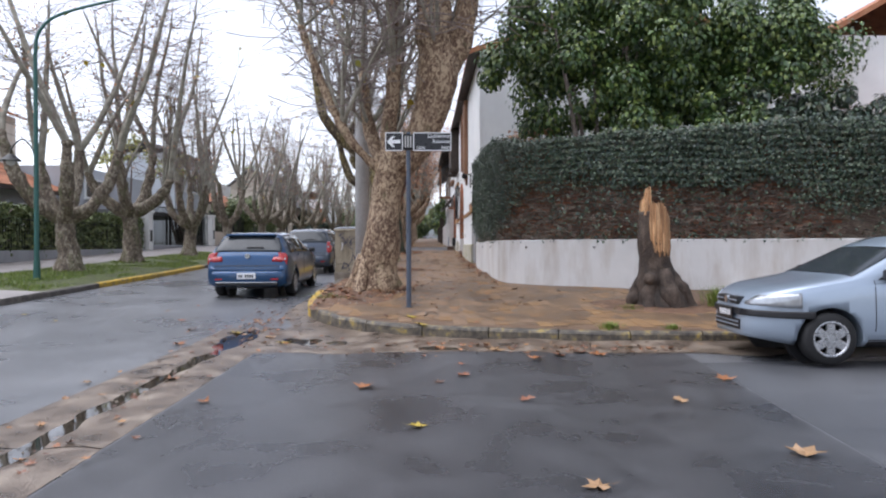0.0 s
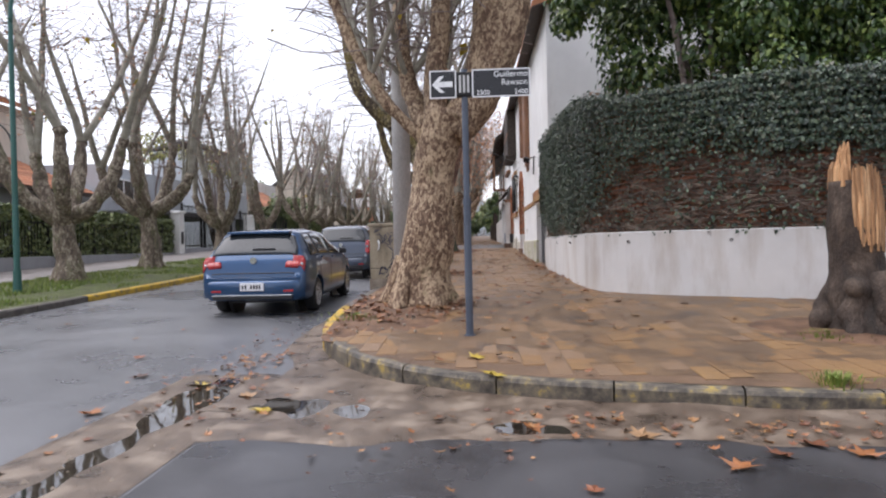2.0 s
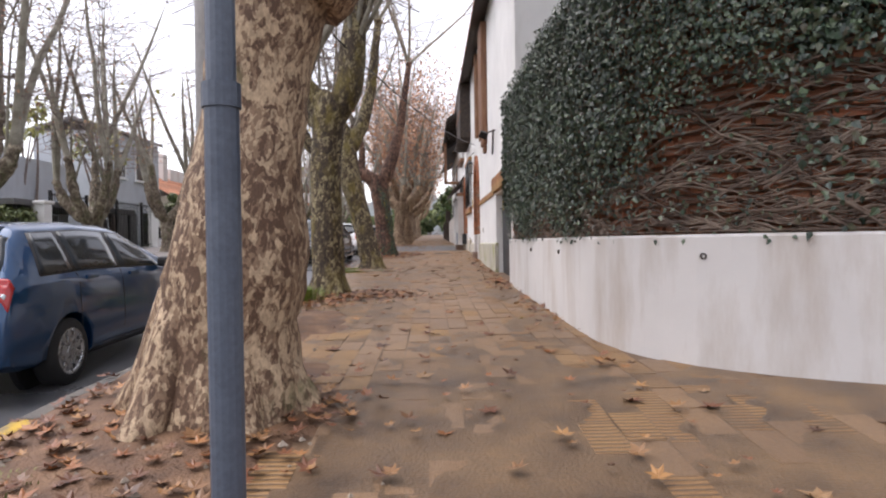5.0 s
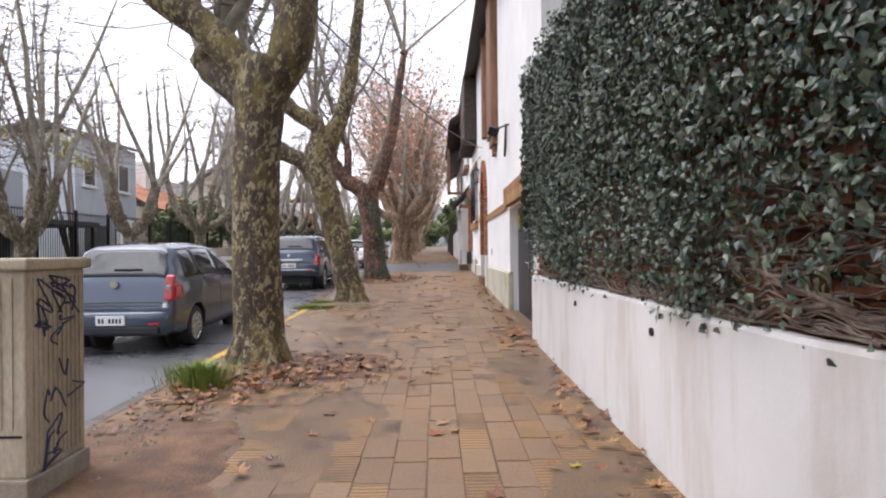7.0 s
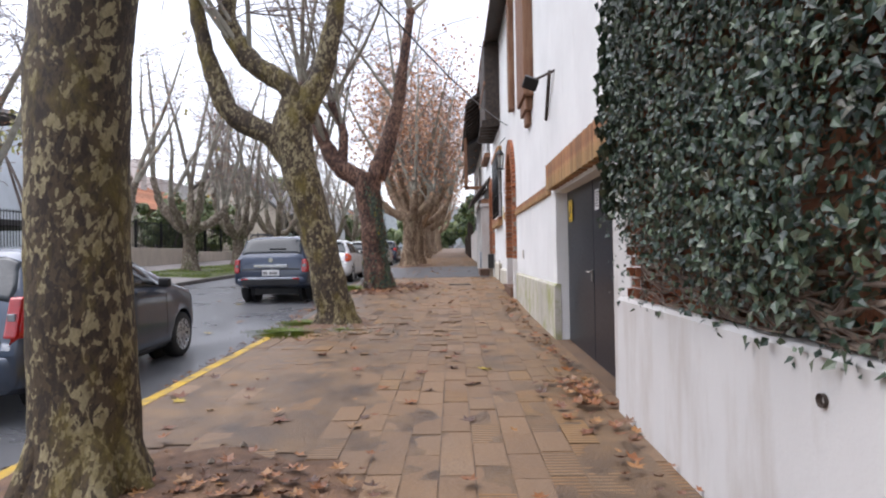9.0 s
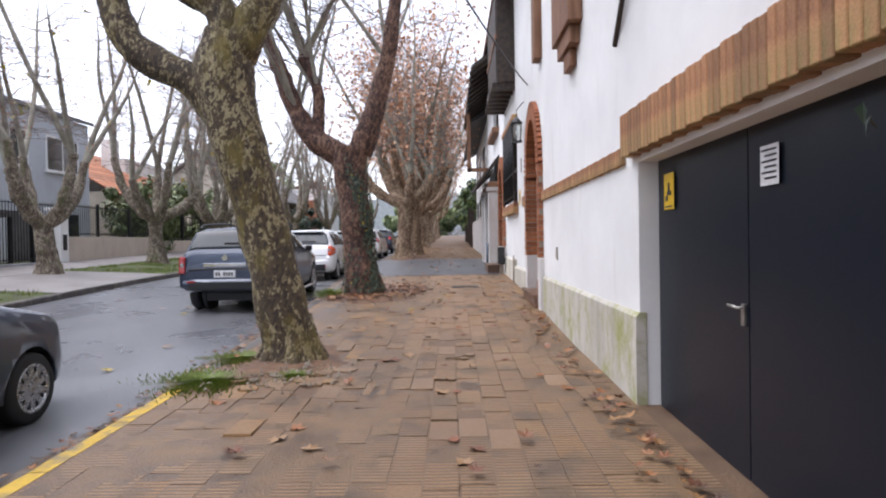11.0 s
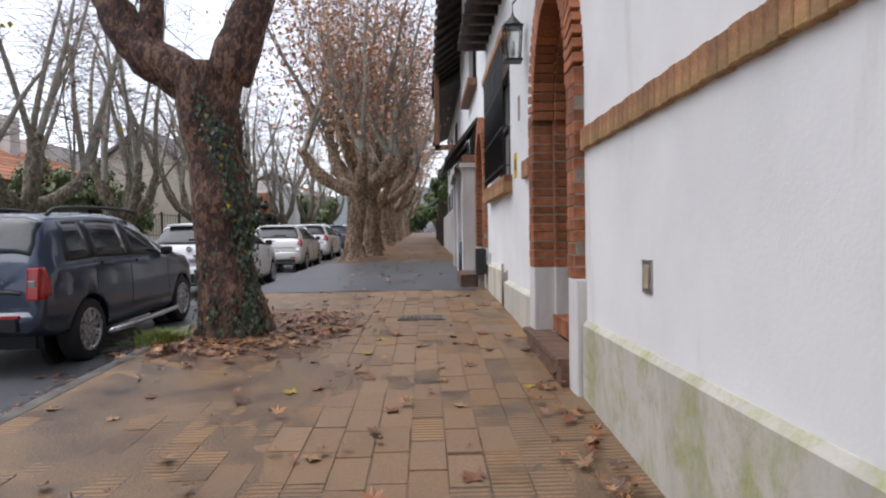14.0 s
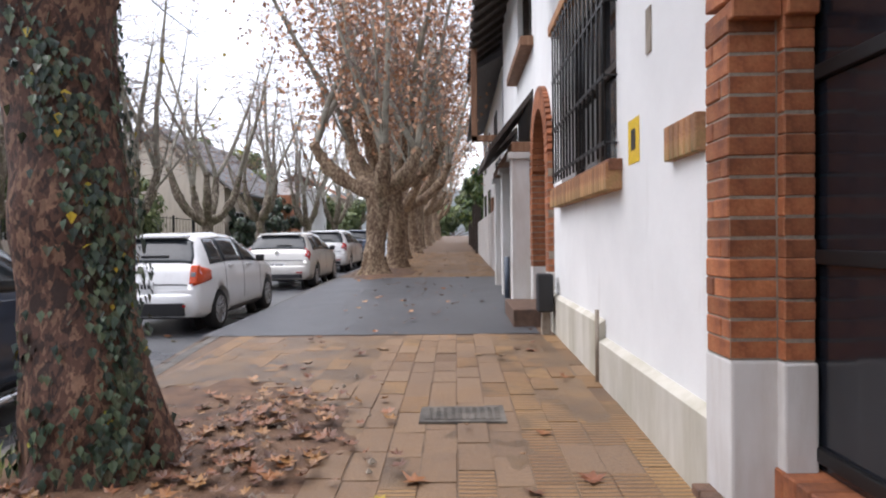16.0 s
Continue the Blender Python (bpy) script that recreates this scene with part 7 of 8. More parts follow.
grass_tuft((-1.75, 11.9, 0.38), 320, 0.06, 0.5, 11, "thin moss and weeds near the corner tree")
r = random.Random(91)
s = Soup()
for _ in range(26000):
    y = 12.5 + 38 * r.random() ** 1.4
    x = r.uniform(-12.1, -8.9)
    if 34 < y < 39.5 or 12.4 < y < 14.6 or noise.noise(Vector((x * 0.7, y * 0.7, 4))) < -0.15:
        continue
    c = Vector((x, y, far_z(x, y) - 0.01))
    a = r.uniform(0, 6.28)
    w = Vector((math.cos(a), math.sin(a), 0)) * 0.012
    h = r.uniform(0.05, 0.13)
    b = len(s.v)
    s.v += [c - w, c + w, c + Vector((r.gauss(0, 0.03), r.gauss(0, 0.03), h))]
    s.f.append((b, b + 1, b + 2))
tagged(s.obj("verge_grass", M["grass"], smooth=False), "patchy green grass on the far verge", "grass", kind="stuff")
# ivy and yellow leaves on the reddish trunk
s, s2 = Soup(), Soup()
r = random.Random(55)
for _ in range(1900):
    z = r.uniform(0.05, 2.65)
    band = 0.5 + 0.5 * noise.noise(Vector((z * 0.9, 3, 1)))
    a = r.gauss(-0.95 + 0.35 * math.sin(z * 1.7), 0.27) if r.random() < 0.75 else (r.gauss(-2.2, 0.5) if z < 0.9 else r.gauss(0.2, 0.3))
    if r.random() < 0.35 * band:
        continue
    cx = 0.02 - 0.105 * z
    rad = 0.42 - 0.1 * min(1, z / 0.6) - 0.03 * min(1, z) + 0.008
    w = Vector((math.cos(a), math.sin(a), 0))
    c = Vector((cx, 0, z)) + w * (rad + r.uniform(-0.01, 0.06))
    dst = s2 if r.random() < 0.02 else s
    b = dst.leaf(c, w + Vector((r.gauss(0, 0.4), r.gauss(0, 0.4), 0.3)), Vector((0, 0, -1)), r.uniform(0.03, 0.065), IVY_SHAPE)
    dst.f += [tuple(b + i for i in q) for q in IVY_FACES]
climb = tagged(s.obj("climbing_ivy", M["ivy"], tree4, "dark green climbing ivy", smooth=False), kind="stuff")
tagged(s2.obj("yellow_leaves", M["leaf_yellow"], climb, smooth=False), kind="stuff")


# ---- houses and fences across the street ----
def bar_fence(label, x, y0, y1, h, step=0.14, base=0.35, gap=None):
    """An iron railing along y: posts, rails and bars on a low wall."""
    z = far_z(x, (y0 + y1) / 2)
    fence = thing("iron_fence", label, "fence", "garden fences", at=(x, y0, z))
    box("low_wall", -0.12, 0.12, 0, y1 - y0, -0.3, base, M["beige" if base > 0.4 else "dark_render"], fence, 0.02)
    for zz in (base + 0.1, h - 0.1):
        box("rail", -0.02, 0.02, 0, y1 - y0, zz, zz + 0.04, M["iron"], fence)
    n = int((y1 - y0) / step)
    bm = bmesh.new()
    add_box(bm, -0.01, 0.01, -0.01, 0.01, base, h)
    me = bpy.data.meshes.new("bar")
    bm.to_mesh(me)
    bm.free()
    me.materials.append(M["iron"])
    for k in range(n + 1):
        ob = new("bar", me)
        ob.parent = fence
        ob.location = (0, k * step, 0)
    for k in range(int((y1 - y0) / 2.6) + 1):
        box("post", -0.05, 0.05, 2.6 * k - 0.05, 2.6 * k + 0.05, base, h + 0.08, M["iron"], fence)
    return fence


def win(parent, x, y0, y1, z0, z1, frame_mat="white", n=2):
    w = box("window", x, x + 0.03, y0, y1, z0, z1, M["glass_dark"], parent)
    t = 0.07
    for a, b, c, d in ((y0 - t, y0, z0 - t, z1 + t), (y1, y1 + t, z0 - t, z1 + t), (y0, y1, z0 - t, z0), (y0, y1, z1, z1 + t)):
        box("frame", x - 0.02, x + 0.06, a, b, c, d, M[frame_mat], w)
    for k in range(1, n):
        y = y0 + (y1 - y0) * k / n
        box("mullion", x, x + 0.05, y - 0.03, y + 0.03, z0, z1, M[frame_mat], w)
    box("sill", x, x + 0.14, y0 - 0.15, y1 + 0.15, z0 - t - 0.07, z0 - t, M[frame_mat], w, 0.01)
    return w


def tiled_slope(name, parent, ya, yb, xa, za, xb, zb, material):
    """A roof slope of tile courses, each lapping the one below."""
    bm = bmesh.new()
    n = 14
    for k in range(n):
        t0, t1 = k / n, (k + 1.15) / n
        roof_slab(bm, ya, yb, xa + (xb - xa) * t0, za + (zb - za) * t0 + 0.03, xa + (xb - xa) * min(1, t1), za + (zb - za) * min(1, t1), 0.05)
    return tagged(part(name, bm, material, parent), kind="stuff")


h1 = thing("house", "low grey house with orange tiled roofs behind a hedge", "house")
box("wall", -27, -18, 21, 31.5, 0.3, 4.1, M["dark_render"], h1)
tiled_slope("roof", h1, 20.6, 31.9, -17.4, 3.9, -22, 5.9, M["roof"])
tiled_slope("roof", h1, 20.6, 31.9, -27.6, 3.9, -22, 5.9, M["roof"])
box("upper_wall", -27, -21.5, 25, 34, 4.1, 8.1, M["beige"], h1)
tiled_slope("upper_roof", h1, 24.6, 34.4, -21.0, 8.0, -24.5, 9.5, M["roof"])
tiled_slope("upper_roof", h1, 24.6, 34.4, -27.5, 8.0, -24.5, 9.5, M["roof"])
box("fascia", -17.42, -17.36, 20.6, 31.9, 3.75, 3.93, M["wood_dark"], h1)
for y in (22.5, 25.5, 28.7):
    win(h1, -17.99, y, y + 1.0, 2.4, 3.2)
h2 = thing("house", "dark grey flat-roofed house with a carport canopy", "house")
box("wall", -26, -17.5, 32.2, 40.5, 0.3, 5.4, M["grey_render"], h2)
box("canopy", -17.6, -14.7, 32.2, 41.5, 3.0, 3.22, M["slate"], h2, 0.02)
for y in (32.5, 37, 41.2):
    box("canopy_post", -14.95, -14.85, y, y + 0.1, 0.6, 3.0, M["iron"], h2)
box("garage_door", -17.52, -17.46, 36.2, 39.6, 0.8, 2.9, M["slate"], h2)
win(h2, -17.49, 33.2, 35.0, 3.9, 4.8)
h3 = thing("house", "blue-grey rendered two-storey house with white windows", "house")
box("wall", -21, -17, 43.6, 49.8, 0.5, 7.7, M["grey_render"], h3)
bm = bmesh.new()
roof_slab(bm, 43.5, 49.9, -16.75, 7.68, -19, 8.3)
roof_slab(bm, 43.5, 49.9, -21.25, 7.68, -19, 8.3)
part("roof", bm, M["roof_pale"], h3)
win(h3, -16.99, 44.3, 45.3, 5.3, 6.7, n=1)
win(h3, -16.99, 46.6, 48.8, 5.3, 6.7)
box("garage_door", -17.02, -16.95, 44.4, 46.6, 0.9, 3.3, M["slate"], h3)
box("doorway", -17.02, -16.94, 47.4, 48.8, 0.9, 3.4, M["glass_dark"], h3)
bracket = box("spot_lamp", -17, -16.8, 46.9, 47.05, 3.8, 4.0, M["lampglass"], h3, 0.03)
h4 = thing("house", "beige house with an orange tiled roof", "house")
box("wall", -27, -17.5, 52.5, 62, 0.8, 4.8, M["beige"], h4)
tiled_slope("roof", h4, 52.1, 62.4, -16.9, 4.6, -22, 7.6, M["roof"])
tiled_slope("roof", h4, 52.1, 62.4, -27.6, 4.6, -22, 7.6, M["roof"])
box("chimney", -20.4, -19.7, 57.0, 57.8, 5.8, 8.3, M["white_low"], h4, 0.02)
box("upper_wall", -26, -20, 59, 66, 4.8, 7.4, M["white_low"], h4)
for y in (53.5, 56.5, 59.5):
    win(h4, -17.49, y, y + 1.4, 2.2, 3.6)
h5 = thing("house", "white modern house with a steep dark roof", "house")
box("wall", -24, -14.6, 70, 83, 1.0, 5.9, M["beige"], h5)
raw("gable", [(x, y, z) for y in (70.003, 82.9) for x, z in ((-14.65, 5.88), (-19, 9.6), (-23.9, 5.88))], [(0, 1, 2), (5, 4, 3), (0, 3, 4, 1), (1, 4, 5, 2), (2, 5, 3, 0)], M["beige"], h5)
box("white_block", -17.5, -13.2, 84, 96, 1.2, 7.4, M["white"], h5)
bm = bmesh.new()
roof_slab(bm, 69.6, 83.5, -13.8, 5.4, -19, 9.8)
roof_slab(bm, 69.6, 83.5, -24.5, 5.4, -19, 9.8)
part("roof", bm, M["roof_pale"], h5)
box("brick_block", -14.5, -13.0, 80.5, 84, 1.4, 6.0, M["brick_old"], h5)
for y in (72, 76):
    win(h5, -14.59, y, y + 1.6, 2.6, 4.2)
h6 = thing("house", "pale house blocks far up the street", "house")
box("wall", -26, -15.0, 112, 124, 1.6, 8.0, M["beige"], h6)
tiled_slope("roof", h6, 111, 125, -14.4, 7.8, -20, 11.0, M["roof"])
tiled_slope("roof", h6, 111, 125, -26.6, 7.8, -20, 11.0, M["roof"])
for y in (113, 116, 119):
    win(h6, -14.99, y, y + 1.6, 3.0, 4.6)
# low hills of far roofs and trees that close the view beyond the houses
for k, (x, y, hgt, ln, mt) in enumerate(((-48, 34, 6.5, 24, "beige"), (-50, 66, 7.5, 26, "grey_render"), (-46, 4, 6.0, 24, "beige"), (-44, 102, 8.0, 30, "white_low"), (-30, -30, 6.0, 20, "beige"))):
    hb = thing("house", "plain house block behind the front row", "house", "houses behind", at=(x, y, 0.5))
    box("wall", -6, 6, -ln / 2, ln / 2, -0.6, hgt, M[mt], hb)
    bm = bmesh.new()
    roof_slab(bm, -ln / 2 - 0.4, ln / 2 + 0.4, 6.5, hgt - 0.1, 0, hgt + 2.4)
    roof_slab(bm, -ln / 2 - 0.4, ln / 2 + 0.4, -6.5, hgt - 0.1, 0, hgt + 2.4)
    part("roof", bm, M["roof"], hb)
for y0, y1, h, base in ((16.5, 33.2, 1.55, 0.35), (34.2, 43.2, 2.3, 0.12), (43.6, 51.5, 2.2, 0.9), (52, 70, 1.9, 0.5)):
    bar_fence("black iron railing on a low wall before the gardens", -14.6, y0, y1, h, 0.15 if y0 < 50 else 0.4, base)
for y in (33.55, 43.4):
    gp = thing("gate_pier", "white gate pier with a cap and letterbox", "pier", at=(-14.55, y, far_z(-14.6, y) - 0.05))
    box("shaft", -0.25, 0.25, -0.25, 0.25, 0, 2.0, M["white"], gp, 0.02)
    box("cap", -0.32, 0.32, -0.32, 0.32, 2.0, 2.12, M["white"], gp, 0.02)
    box("letterbox", 0.25, 0.27, -0.12, 0.12, 0.5, 1.1, M["iron"], gp)
# unseen houses added behind the walker, so that reflections and light are closed in
for k, (x, y, w, d) in enumerate(((0, -34, 30, 8), (30, -14, 10, 20), (-40, -20, 12, 20))):
    hb = thing("house", "unseen plain house added across the junction to close in light", "house", "houses behind", at=(x, y, 0))
    box("wall", -w / 2, w / 2, -d / 2, d / 2, -0.2, 6.5, M["beige"], hb)
    bm = bmesh.new()
    roof_slab(bm, -d / 2 - 0.4, d / 2 + 0.4, -w / 2 - 0.4, 6.4, 0, 9.0)
    roof_slab(bm, -d / 2 - 0.4, d / 2 + 0.4, w / 2 + 0.4, 6.4, 0, 9.0)
    part("roof", bm, M["roof"], hb)


# line of trees and roofs that closes the distance, haze painted into its colour
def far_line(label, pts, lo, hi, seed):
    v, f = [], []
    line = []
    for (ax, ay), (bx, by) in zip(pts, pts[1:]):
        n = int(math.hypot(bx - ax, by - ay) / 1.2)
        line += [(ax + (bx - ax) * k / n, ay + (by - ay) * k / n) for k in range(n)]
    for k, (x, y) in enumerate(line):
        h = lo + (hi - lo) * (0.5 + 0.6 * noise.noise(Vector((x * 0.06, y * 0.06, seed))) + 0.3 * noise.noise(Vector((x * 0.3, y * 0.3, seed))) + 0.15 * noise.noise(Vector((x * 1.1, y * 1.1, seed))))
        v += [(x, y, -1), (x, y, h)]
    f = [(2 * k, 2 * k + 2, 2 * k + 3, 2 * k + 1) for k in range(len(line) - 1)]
    return tagged(raw("backdrop", v, f, M["painted_haze"]), label, "backdrop", kind="structure")


far_line("far line of trees, haze painted into its pale grey-green colour", [(-95, 40), (-80, 120), (-40, 175), (40, 185), (90, 140)], 8, 19, 1)


# ---- street furniture ----
def text_mesh(name, body, size, material, parent, m, label="", align="LEFT"):
    cu = bpy.data.curves.new(name, "FONT")
    cu.body, cu.size, cu.extrude, cu.align_x = body, size, 0.001, align
    tmp = new("tmp_text", cu)
    me = bpy.data.meshes.new_from_object(tmp.evaluated_get(bpy.context.evaluated_depsgraph_get()))
    bpy.data.objects.remove(tmp)
    me.materials.clear()
    ob = link_mesh(name, me, material, parent, label)
    ob.matrix_basis = m
    return ob


sign = thing("street_sign", "black street-name sign on a blue-grey pole", "street sign", at=(-0.26, 10.72, pave_z(10.72)))
bm = bmesh.new()
add_cyl(bm, (0, 0, -0.05), (0, 0, 1.5), 0.042, sides=16)
add_cyl(bm, (0, 0, 1.5), (0, 0, 2.97), 0.036, sides=16)
add_cyl(bm, (0, 0, 1.47), (0, 0, 1.53), 0.047, sides=16)
add_cyl(bm, (0, 0, 0.0), (0, 0, 0.02), 0.07, sides=16)
part("pole", bm, M["post_paint"], sign)
z0, z1 = 2.645, 2.955
for x0, x1 in ((-0.385, -0.09), (0.085, 0.725)):
    pn = box("panel", x0, x1, -0.055, -0.04, z0, z1, M["sign_black"], sign, 0.004)
    for a, b, c, d in ((x0, x1, z0, z0 + 0.014), (x0, x1, z1 - 0.014, z1), (x0, x0 + 0.014, z0 + 0.014, z1 - 0.014), (x1 - 0.014, x1, z0 + 0.014, z1 - 0.014)):
        box("border", a, b, -0.0585, -0.0552, c, d, M["sign_white"], pn)
box("clamp", -0.1, 0.1, -0.05, 0.05, z0 + 0.02, z1 - 0.02, M["iron"], sign, 0.015, "dark ribbed clamp")
for k in range(3):
    box("clamp_rib", -0.06 + 0.045 * k, -0.035 + 0.045 * k, -0.056, -0.0505, z0 + 0.06, z1 - 0.06, M["steel"], sign)
arrow = [(-0.36, 2.8), (-0.27, 2.89), (-0.22, 2.89), (-0.28, 2.83), (-0.13, 2.83), (-0.13, 2.77), (-0.28, 2.77), (-0.22, 2.71), (-0.27, 2.71)]
bm = bmesh.new()
fr = [bm.verts.new((x, -0.0595, z)) for x, z in arrow]
bm.faces.new(fr)
got = bmesh.ops.extrude_face_region(bm, geom=list(bm.faces))
bmesh.ops.translate(bm, vec=(0, 0.004, 0), verts=[g for g in got["geom"] if isinstance(g, bmesh.types.BMVert)])
part("arrow", bm, M["sign_white"], sign, "white arrow")
face = lambda x, z: pose(x, -0.0575, z, 90, 0, 0)
text_mesh("lettering", "Guillermo", 0.092, M["sign_white"], sign, face(0.7, 2.865), align="RIGHT")
text_mesh("lettering", "Rawson", 0.092, M["sign_white"], sign, face(0.7, 2.775), align="RIGHT")
text_mesh("lettering", "2300", 0.075, M["sign_white"], sign, face(0.13, 2.672))
text_mesh("lettering", "2400", 0.075, M["sign_white"], sign, face(0.7, 2.672), align="RIGHT")

pole = thing("utility_pole", "pale round concrete utility pole beside the tree", "utility pole", at=(-1.36, 14.0, pave_z(14)))
cyl("shaft", (0, 0, -0.05), (0, 0, 9.5), 0.16, M["concrete_pole"], pole, 0.115, 20)
bm = bmesh.new()
for k in range(4):
    add_cyl(bm, (-0.35 + 0.1 * k, -0.15, 6.2), (-0.35 + 0.1 * k, -0.15, 6.45), 0.04, sides=10)
add_box(bm, -0.45, 0.3, -0.16, -0.1, 6.25, 6.32)
part("insulator_bracket", bm, M["iron"], pole)

lamp = thing("street_lamp", "old green street lamp with a bell shade", "street lamp", at=(-10.35, 17.2, far_z(-10.35, 17.2)))
bm = bmesh.new()
add_cyl(bm, (0, 0, 0), (0, 0, 0.5), 0.09, 0.08, 14)
add_cyl(bm, (0, 0, 0.5), (0, 0, 6.0), 0.065, 0.05, 14)
part("post", bm, M["green_paint"], lamp)
sp = Soup()
pts, rr = smooth_path([(0, 0, 3.1, 0.02), (-0.1, 0, 3.5, 0.02), (-0.35, 0, 3.75, 0.02), (-0.62, 0, 3.55, 0.02), (-0.66, 0, 3.35, 0.02)], 5)
sp.tube(pts, rr, 8)
sp.obj("arm", M["iron"], lamp)
bm = bmesh.new()
add_cyl(bm, (-0.66, 0, 3.18), (-0.66, 0, 3.36), 0.26, 0.07, 18)
part("shade", bm, M["iron"], lamp, "black bell shade")
bm = bmesh.new()
bmesh.ops.create_uvsphere(bm, u_segments=14, v_segments=8, radius=0.12)
bmesh.ops.translate(bm, vec=(-0.66, 0, 3.17), verts=bm.verts)
part("globe", bm, M["lampglass"], lamp, "frosted glass globe")
sp = Soup()
pts, rr = smooth_path([(0, 0, 6.0, 0.05), (0.1, 0, 6.6, 0.045), (0.7, 0, 7.1, 0.04), (2.6, 0, 7.6, 0.035)], 5)
sp.tube(pts, rr, 8)
sp.obj("curved_arm", M["green_paint"], lamp)


def stump():
    """A snapped trunk: flared dark foot, a torn pale face and one tall splinter."""
    st = thing("tree_stump", "broken tree stump with torn pale wood", "stump", at=(4.0, 10.75, pave_z(10.75)))
    r = random.Random(8)
    s = Soup()
    pts, rr = smooth_path([(0.08, 0, -0.1, 0.5), (0.06, 0, 0.15, 0.42), (0.0, 0, 0.5, 0.31), (-0.05, 0, 0.85, 0.255), (-0.07, 0, 1.3, 0.245), (-0.08, 0, 1.62, 0.225)], 6)
    s.tube(pts, rr, 26, 0.2, 3.0)
    for k in range(7):
        a = 2 * math.pi * k / 7 + 0.3
        w = Vector((math.cos(a), math.sin(a), 0))
        p2, r2 = smooth_path([(*(w * 0.2 + Vector((0.03, 0, 0.62))), 0.08), (*(w * 0.31 + Vector((0.05, 0, 0.3))), 0.13), (*(w * 0.46 + Vector((0.08, 0, 0.04))), 0.1), (*(w * 0.6 + Vector((0.1, 0, -0.14))), 0.05)], 6)
        s.tube(p2, r2, 14, 0.8, k)
    for _ in range(5):
        a, z = r.uniform(0, 6.28), r.uniform(0.2, 0.8)
        w = Vector((math.cos(a), math.sin(a), 0))
        q = w * (0.46 - 0.25 * z) + Vector((0.04 - 0.1 * z, 0, z))
        s.tube([q - w * 0.04, q + w * 0.03, q + w * 0.07], [0.1, 0.09, 0.03], 8, 0.5, z * 9)
    s.obj("base", M["stump_bark"], st, "dark rough bark")
    # the torn face: fibres laid side by side round the front, uneven at both ends
    s = Soup()
    for k in range(44):
        k = k * 25 / 43
        a = math.radians(-118 + 92 * k / 25)
        lo = 0.92 + 0.06 * math.sin(k * 1.3) + r.uniform(-0.03, 0.03) + 0.2 * max(0, (6 - k) / 6)
        hi = 1.74 - 0.18 * max(0, (k - 12) / 13) + r.uniform(-0.05, 0.04)
        pts = []
        for j in range(5):
            z = lo + (hi - lo) * j / 4
            rad = 0.262 - 0.012 * (z - 0.9) + 0.006 * math.sin(k * 2.1 + j)
            pts.append(Vector((-0.055 - 0.025 * (z - 0.9) + rad * math.cos(a), rad * math.sin(a), z)))
        s.tube(pts, [0.012, 0.018, 0.02, 0.016, 0.005], 6, 0.5, k)
    for k in range(30):
        a, q = r.uniform(0, 6.28), math.sqrt(r.random()) * 0.2
        x, y = q * math.cos(a), q * math.sin(a)
        h = 0.06 + 0.14 * max(0.0, -x / 0.2) + r.uniform(0, 0.08)
        s.tube([(x - 0.08, y, 1.55), (x - 0.08, y, 1.62 + h * 0.6), (x - 0.078, y, 1.62 + h)], [0.045, 0.035, 0.006], 5)
    for k in range(9):
        x, y = -0.16 + r.uniform(-0.05, 0.05), r.uniform(-0.05, 0.05)
        h = r.uniform(1.92, 2.08)
        s.tube([(x, y, 1.58), (x, y, h - 0.1), (x + 0.01, y, h)], [0.034, 0.026, 0.004], 5)
    s.obj("splintered_top", M["fresh_wood"], st, "torn pale orange-brown wood", smooth=False)
    return st


stump()
cab = thing("utility_cabinet", "grimy beige metal utility cabinet with blue graffiti", "utility cabinet", at=(-1.85, 16.15, pave_z(16.15)))
box("base", -0.4, 0.34, -0.28, 0.28, -0.05, 0.16, M["mortar"], cab, 0.015)
box("body", -0.38, 0.32, -0.26, 0.26, 0.16, 1.18, M["cabinet"], cab, 0.012)
box("top", -0.41, 0.35, -0.29, 0.29, 1.18, 1.24, M["cabinet"], cab, 0.015)
for k in range(12):
    box("rib", 0.3195, 0.327, -0.24 + 0.04 * k, -0.225 + 0.04 * k, 0.2, 1.14, M["cabinet"], cab)
    box("rib", -0.36 + 0.055 * k, -0.345 + 0.055 * k, -0.267, -0.2595, 0.4, 1.14, M["cabinet"], cab)
box("door_seam", -0.36, 0.3, -0.264, -0.2598, 0.36, 0.372, M["iron"], cab)
sp = Soup()
pts, rr = smooth_path([(-0.22, -0.262, 0.72, 0.012), (-0.2, -0.3, 0.75, 0.014), (-0.19, -0.3, 0.85, 0.014), (-0.21, -0.262, 0.9, 0.012)], 4)
sp.tube(pts, rr, 8)
sp.obj("handle", M["sign_white"], cab, "pale plastic handle")
gs = Soup()
gr = random.Random(3)
for base, n in (((0.02, 0.95), 6), ((0.1, 0.55), 4), ((-0.18, 0.98), 5), ((-0.1, 0.3), 4)):
    for _ in range(n):
        x, z = base[0] + gr.gauss(0, 0.06), base[1] + gr.gauss(0, 0.05)
        pts = [(x + gr.gauss(0, 0.06), -0.268, z + gr.gauss(0, 0.06)) for _k in range(4)]
        p2, _ = smooth_path([(*q, 1) for q in pts], 4)
        gs.tube(p2, [0.006] * len(p2), 4)
    for _ in range(n):
        y, z = gr.uniform(-0.15, 0.15), base[1] + gr.gauss(0, 0.06)
        pts = [(0.328, y + gr.gauss(0, 0.07), z + gr.gauss(0, 0.06)) for _k in range(4)]
        p2, _ = smooth_path([(*q, 1) for q in pts], 4)
        gs.tube(p2, [0.006] * len(p2), 4)
